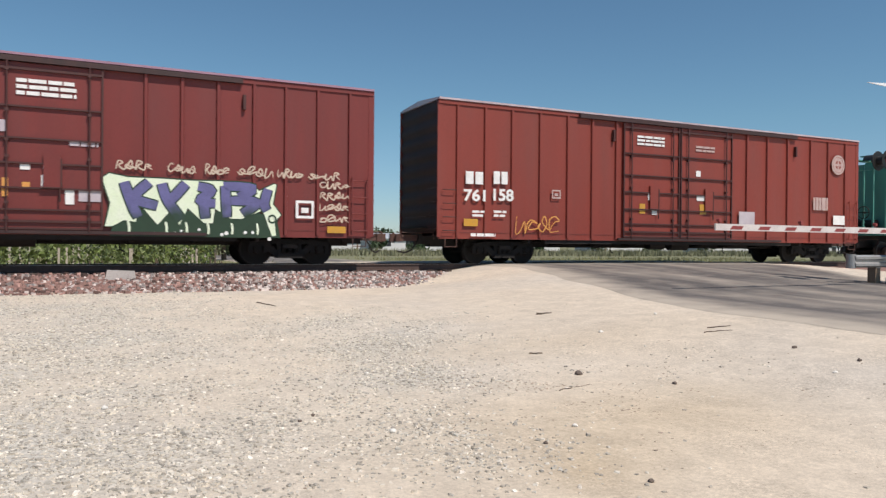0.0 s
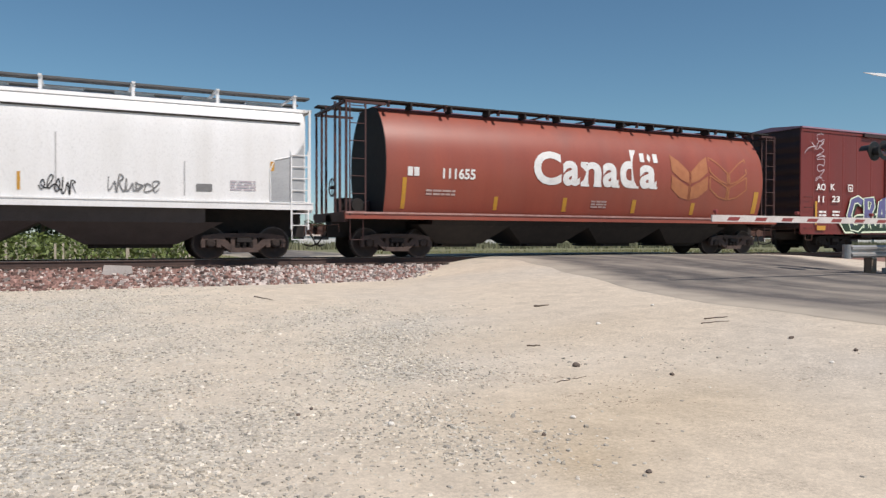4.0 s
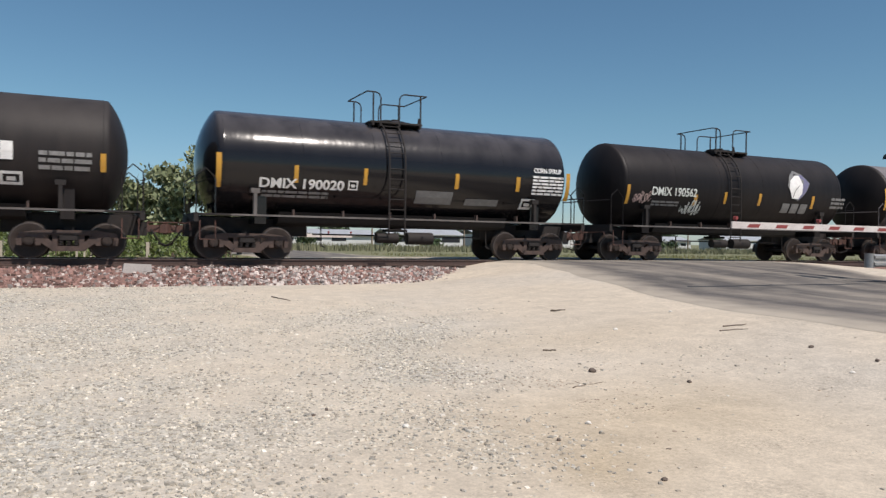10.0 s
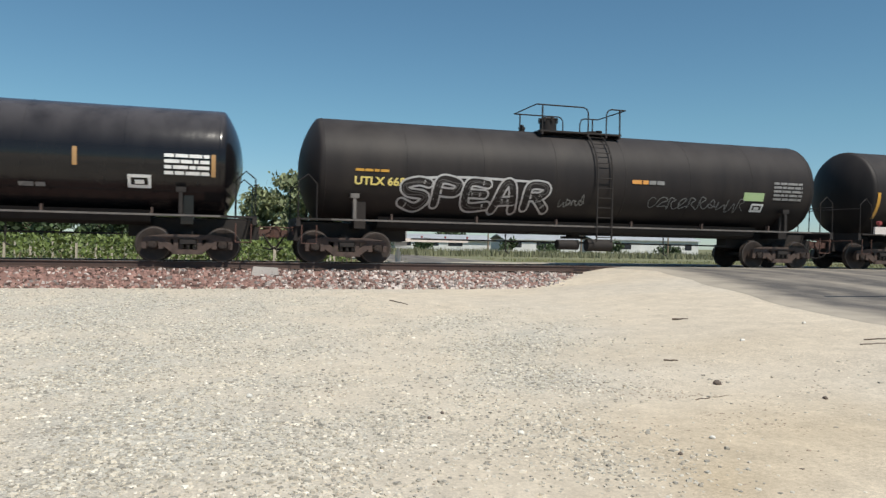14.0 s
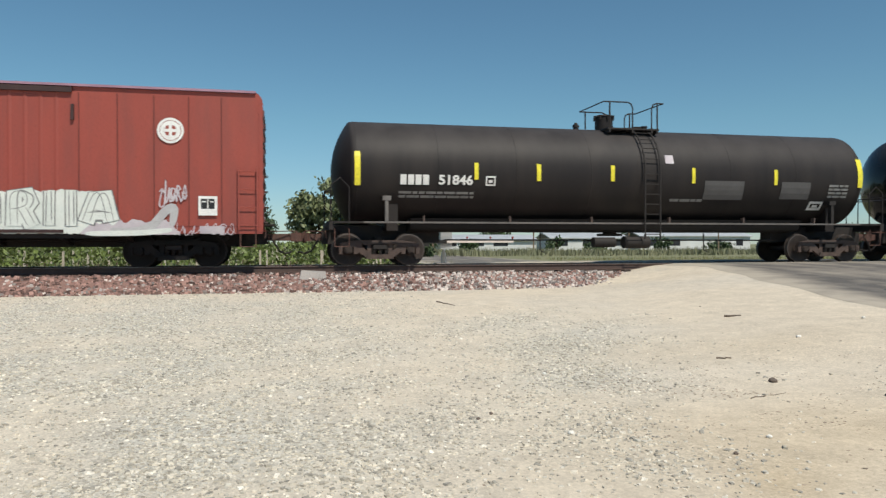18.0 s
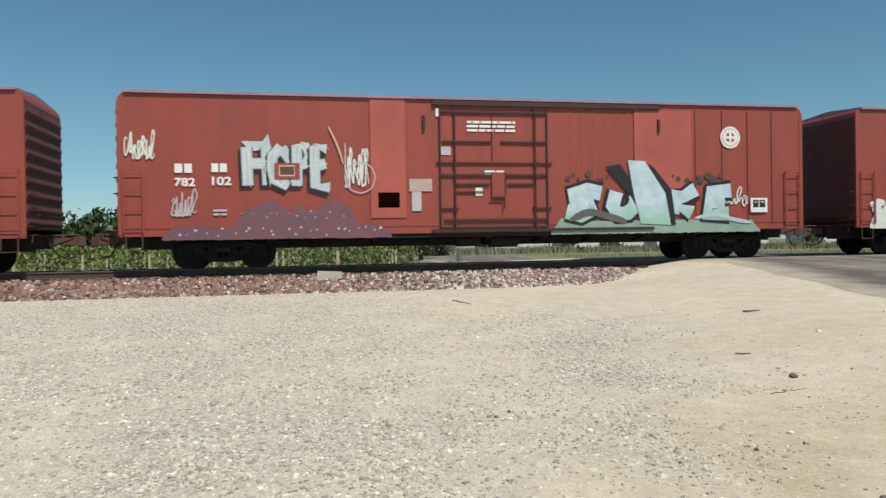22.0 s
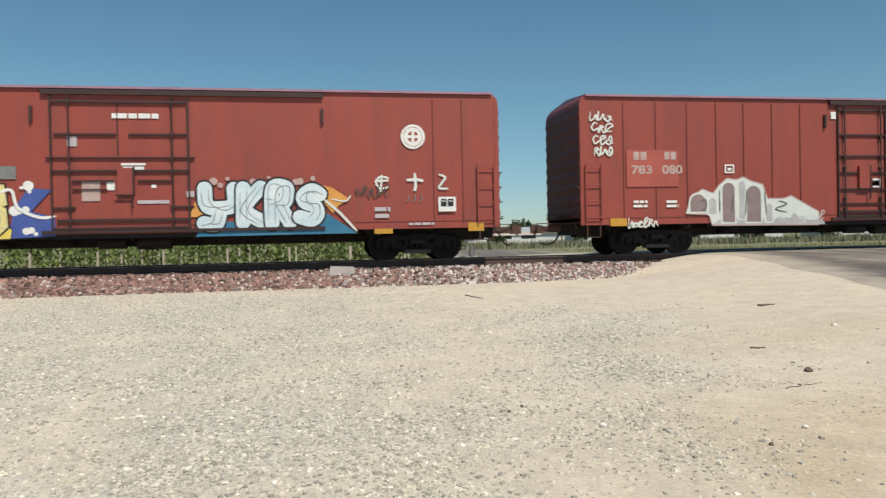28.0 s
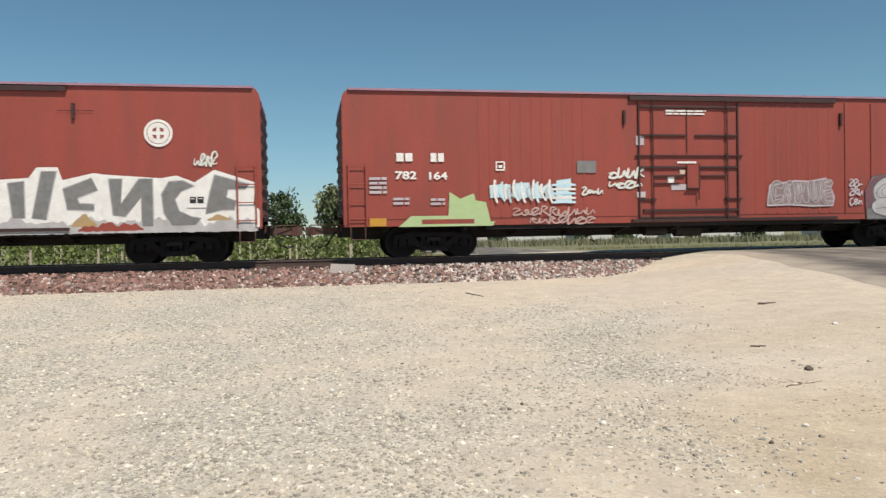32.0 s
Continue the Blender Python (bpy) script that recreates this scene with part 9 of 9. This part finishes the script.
tag(c6, -2.37, -1.30, 1.92, 2.18, OFFWHITE, 179, 4, wide=0.06)
tag(c6, -3.20, -2.54, 1.72, 2.0, OFFWHITE, 80, 4, wide=0.055)
tag(c6, -5.31, -2.80, 1.14, 1.42, PALE, 81, 9, wide=0.045)
tag(c6, -4.8, -2.80, 0.90, 1.14, PALE, 181, 7, wide=0.045)
emblem(c6, 7.20, 7.94, 3.26, 3.97)
shape(c6, [(2.75, 1.36), (3.5, 1.38), (4.3, 1.33), (5.0, 1.34), (5.05, 1.6), (4.9, 1.95), (4.75, 2.18), (4.2, 2.08), (3.7, 2.10), (3.2, 2.03), (2.85, 1.98)], LILAC_DARK, LILAC, 0.002, 0.05, "spray_ground")
piece(c6, 2.85, 5.0, 1.38, 2.14, "CAMUE", LILAC_DARK, LILAC, 0.17, 0.022, 0.0, False, 15, PALE_GREY)
shape(c6, [(6.2, 0.90), (9.75, 0.90), (9.8, 1.4), (9.5, 2.26), (7.0, 2.30), (6.4, 2.22), (6.15, 1.8)], GREYPAINT, DARK_GREY, 0.002, 0.035, "spray_ground")
shape(c6, [(6.15, 1.2), (6.45, 1.25), (6.5, 1.9), (7.05, 2.28), (6.45, 2.2), (6.15, 1.85)], HAZE, None, 0.0035)
piece(c6, 6.35, 9.75, 0.88, 2.28, "SPAL", LIGHT_GREY, DARK_GREY, 0.42, 0.045, 0.0, False, 16, GREYPAINT, None, ((6.35, 7.5), (7.3, 8.35), (8.05, 9.1), (8.95, 10.0)), 0.06)
for x in (7.35, 7.72):
    shape(c6, [(x, 1.68), (x + 0.30, 1.68), (x + 0.30, 2.0), (x, 2.0)], PALE, None, 0.022)
for i in range(3):
    tag(c6, 5.57, 6.06, 1.32 + 0.29 * i, 1.60 + 0.29 * i, LILAC, 82 + 30 * i, 3, wide=0.045)
tag(c6, 8.95, 9.7, 3.3, 3.85, PALE, 182, 3)
stencil(c6, 8.29, 8.68, 1.48, 1.78)
patch(c6, -9.35, -8.89, 0.91, 1.13, YELLOW)
patch(c6, 9.02, 9.44, 0.88, 1.11, YELLOW)
square(c6, -5.75, -5.48, 2.44, 2.70)
lines(c6, -0.54, 0.75, 4.07, 4.24, 2)
lines(c6, -9.34, -8.86, 1.79, 2.29, 4, LILAC)
lines(c6, -8.69, -8.24, 1.48, 1.72, 2, LILAC)
lines(c6, -7.63, -7.23, 1.46, 1.69, 2, LILAC)

# insulated boxcar 7
shape(c7, [(0.9, 0.80), (5.9, 0.86), (9.85, 0.94), (9.85, 1.40), (9.7, 1.55), (9.75, 2.14), (8.7, 2.48), (8.2, 2.15), (7.75, 2.33), (7.35, 2.26), (5.95, 2.36), (5.7, 2.40), (4.95, 2.22), (4.85, 2.55), (4.35, 2.55), (4.15, 2.28), (3.5, 2.24), (2.9, 2.3), (1.0, 2.3)], WHITE, None, 0.002, name="spray_ground")
rough(c7, 0.9, 9.8, 0.82, 1.28, PALE_GREY, 178, 0.6, 0.0030)
rough(c7, 5.15, 5.75, 1.0, 1.42, TAN_PAINT, 179, 0.4, 0.0034)
rough(c7, 5.3, 6.9, 0.88, 1.12, RED, 189, 0.6, 0.0038)
rough(c7, 8.5, 9.1, 1.12, 1.30, TAN_PAINT, 180, 0.4, 0.0034)
for pts in ([(1.2, 2.2), (1.7, 2.2), (2.0, 1.5), (2.3, 2.2), (2.75, 2.2), (2.2, 1.05), (1.75, 1.05)], [(2.95, 2.2), (3.35, 2.2), (3.3, 1.2), (2.95, 1.2)], [(3.65, 2.15), (4.05, 2.2), (4.05, 1.25), (3.75, 1.25)], [(4.45, 2.45), (4.82, 2.45), (4.55, 1.2), (4.2, 1.25)],
            [(4.95, 2.0), (5.65, 2.28), (5.8, 1.95), (5.3, 1.75), (5.35, 1.62), (5.7, 1.6), (5.7, 1.42), (5.05, 1.45)],
            [(6.05, 2.25), (6.4, 2.25), (6.35, 1.6), (6.8, 2.25), (7.15, 2.25), (7.15, 1.0), (6.85, 1.0), (6.85, 1.75), (6.45, 1.25), (6.15, 1.3)],
            [(8.2, 2.05), (7.9, 2.2), (7.55, 2.18), (7.35, 1.85), (7.4, 1.35), (7.6, 1.0), (8.2, 1.0), (8.35, 1.2), (8.1, 1.25), (7.8, 1.4), (7.7, 1.7), (7.85, 1.9)],
            [(8.7, 2.35), (9.6, 2.1), (9.5, 1.95), (9.05, 1.95), (9.0, 1.75), (9.25, 1.65), (9.2, 1.4), (8.9, 1.4), (8.45, 1.3), (8.55, 1.8)]):
    shape(c7, pts, GREYPAINT, PALE_GREY, 0.006, 0.03, "graffiti_letter")
emblem(c7, 6.96, 7.67, 3.08, 3.80)
tag(c7, 8.19, 8.79, 2.55, 2.98, OFFWHITE, 83, 4, wide=0.045)
lines(c7, 4.86, 5.76, 3.99, 4.01, 1, BLACKPAINT)
stencil(c7, 8.00, 8.49, 1.48, 1.81)


# ---- motion ----
def motions():
    for car, x in TRAIN:
        walk(car, [(t, pose(x + SPEED * t, TRACK_Y, 0)) for t in (0, 8, 16, 24, 32)])
    turn = math.degrees(SPEED / WHEEL_R)
    for wheel, x in SPINNERS:
        walk(wheel, [(i / 15, pose(x, 0, WHEEL_R, 0, turn * i / 15, 0)) for i in range(481)])


motions()
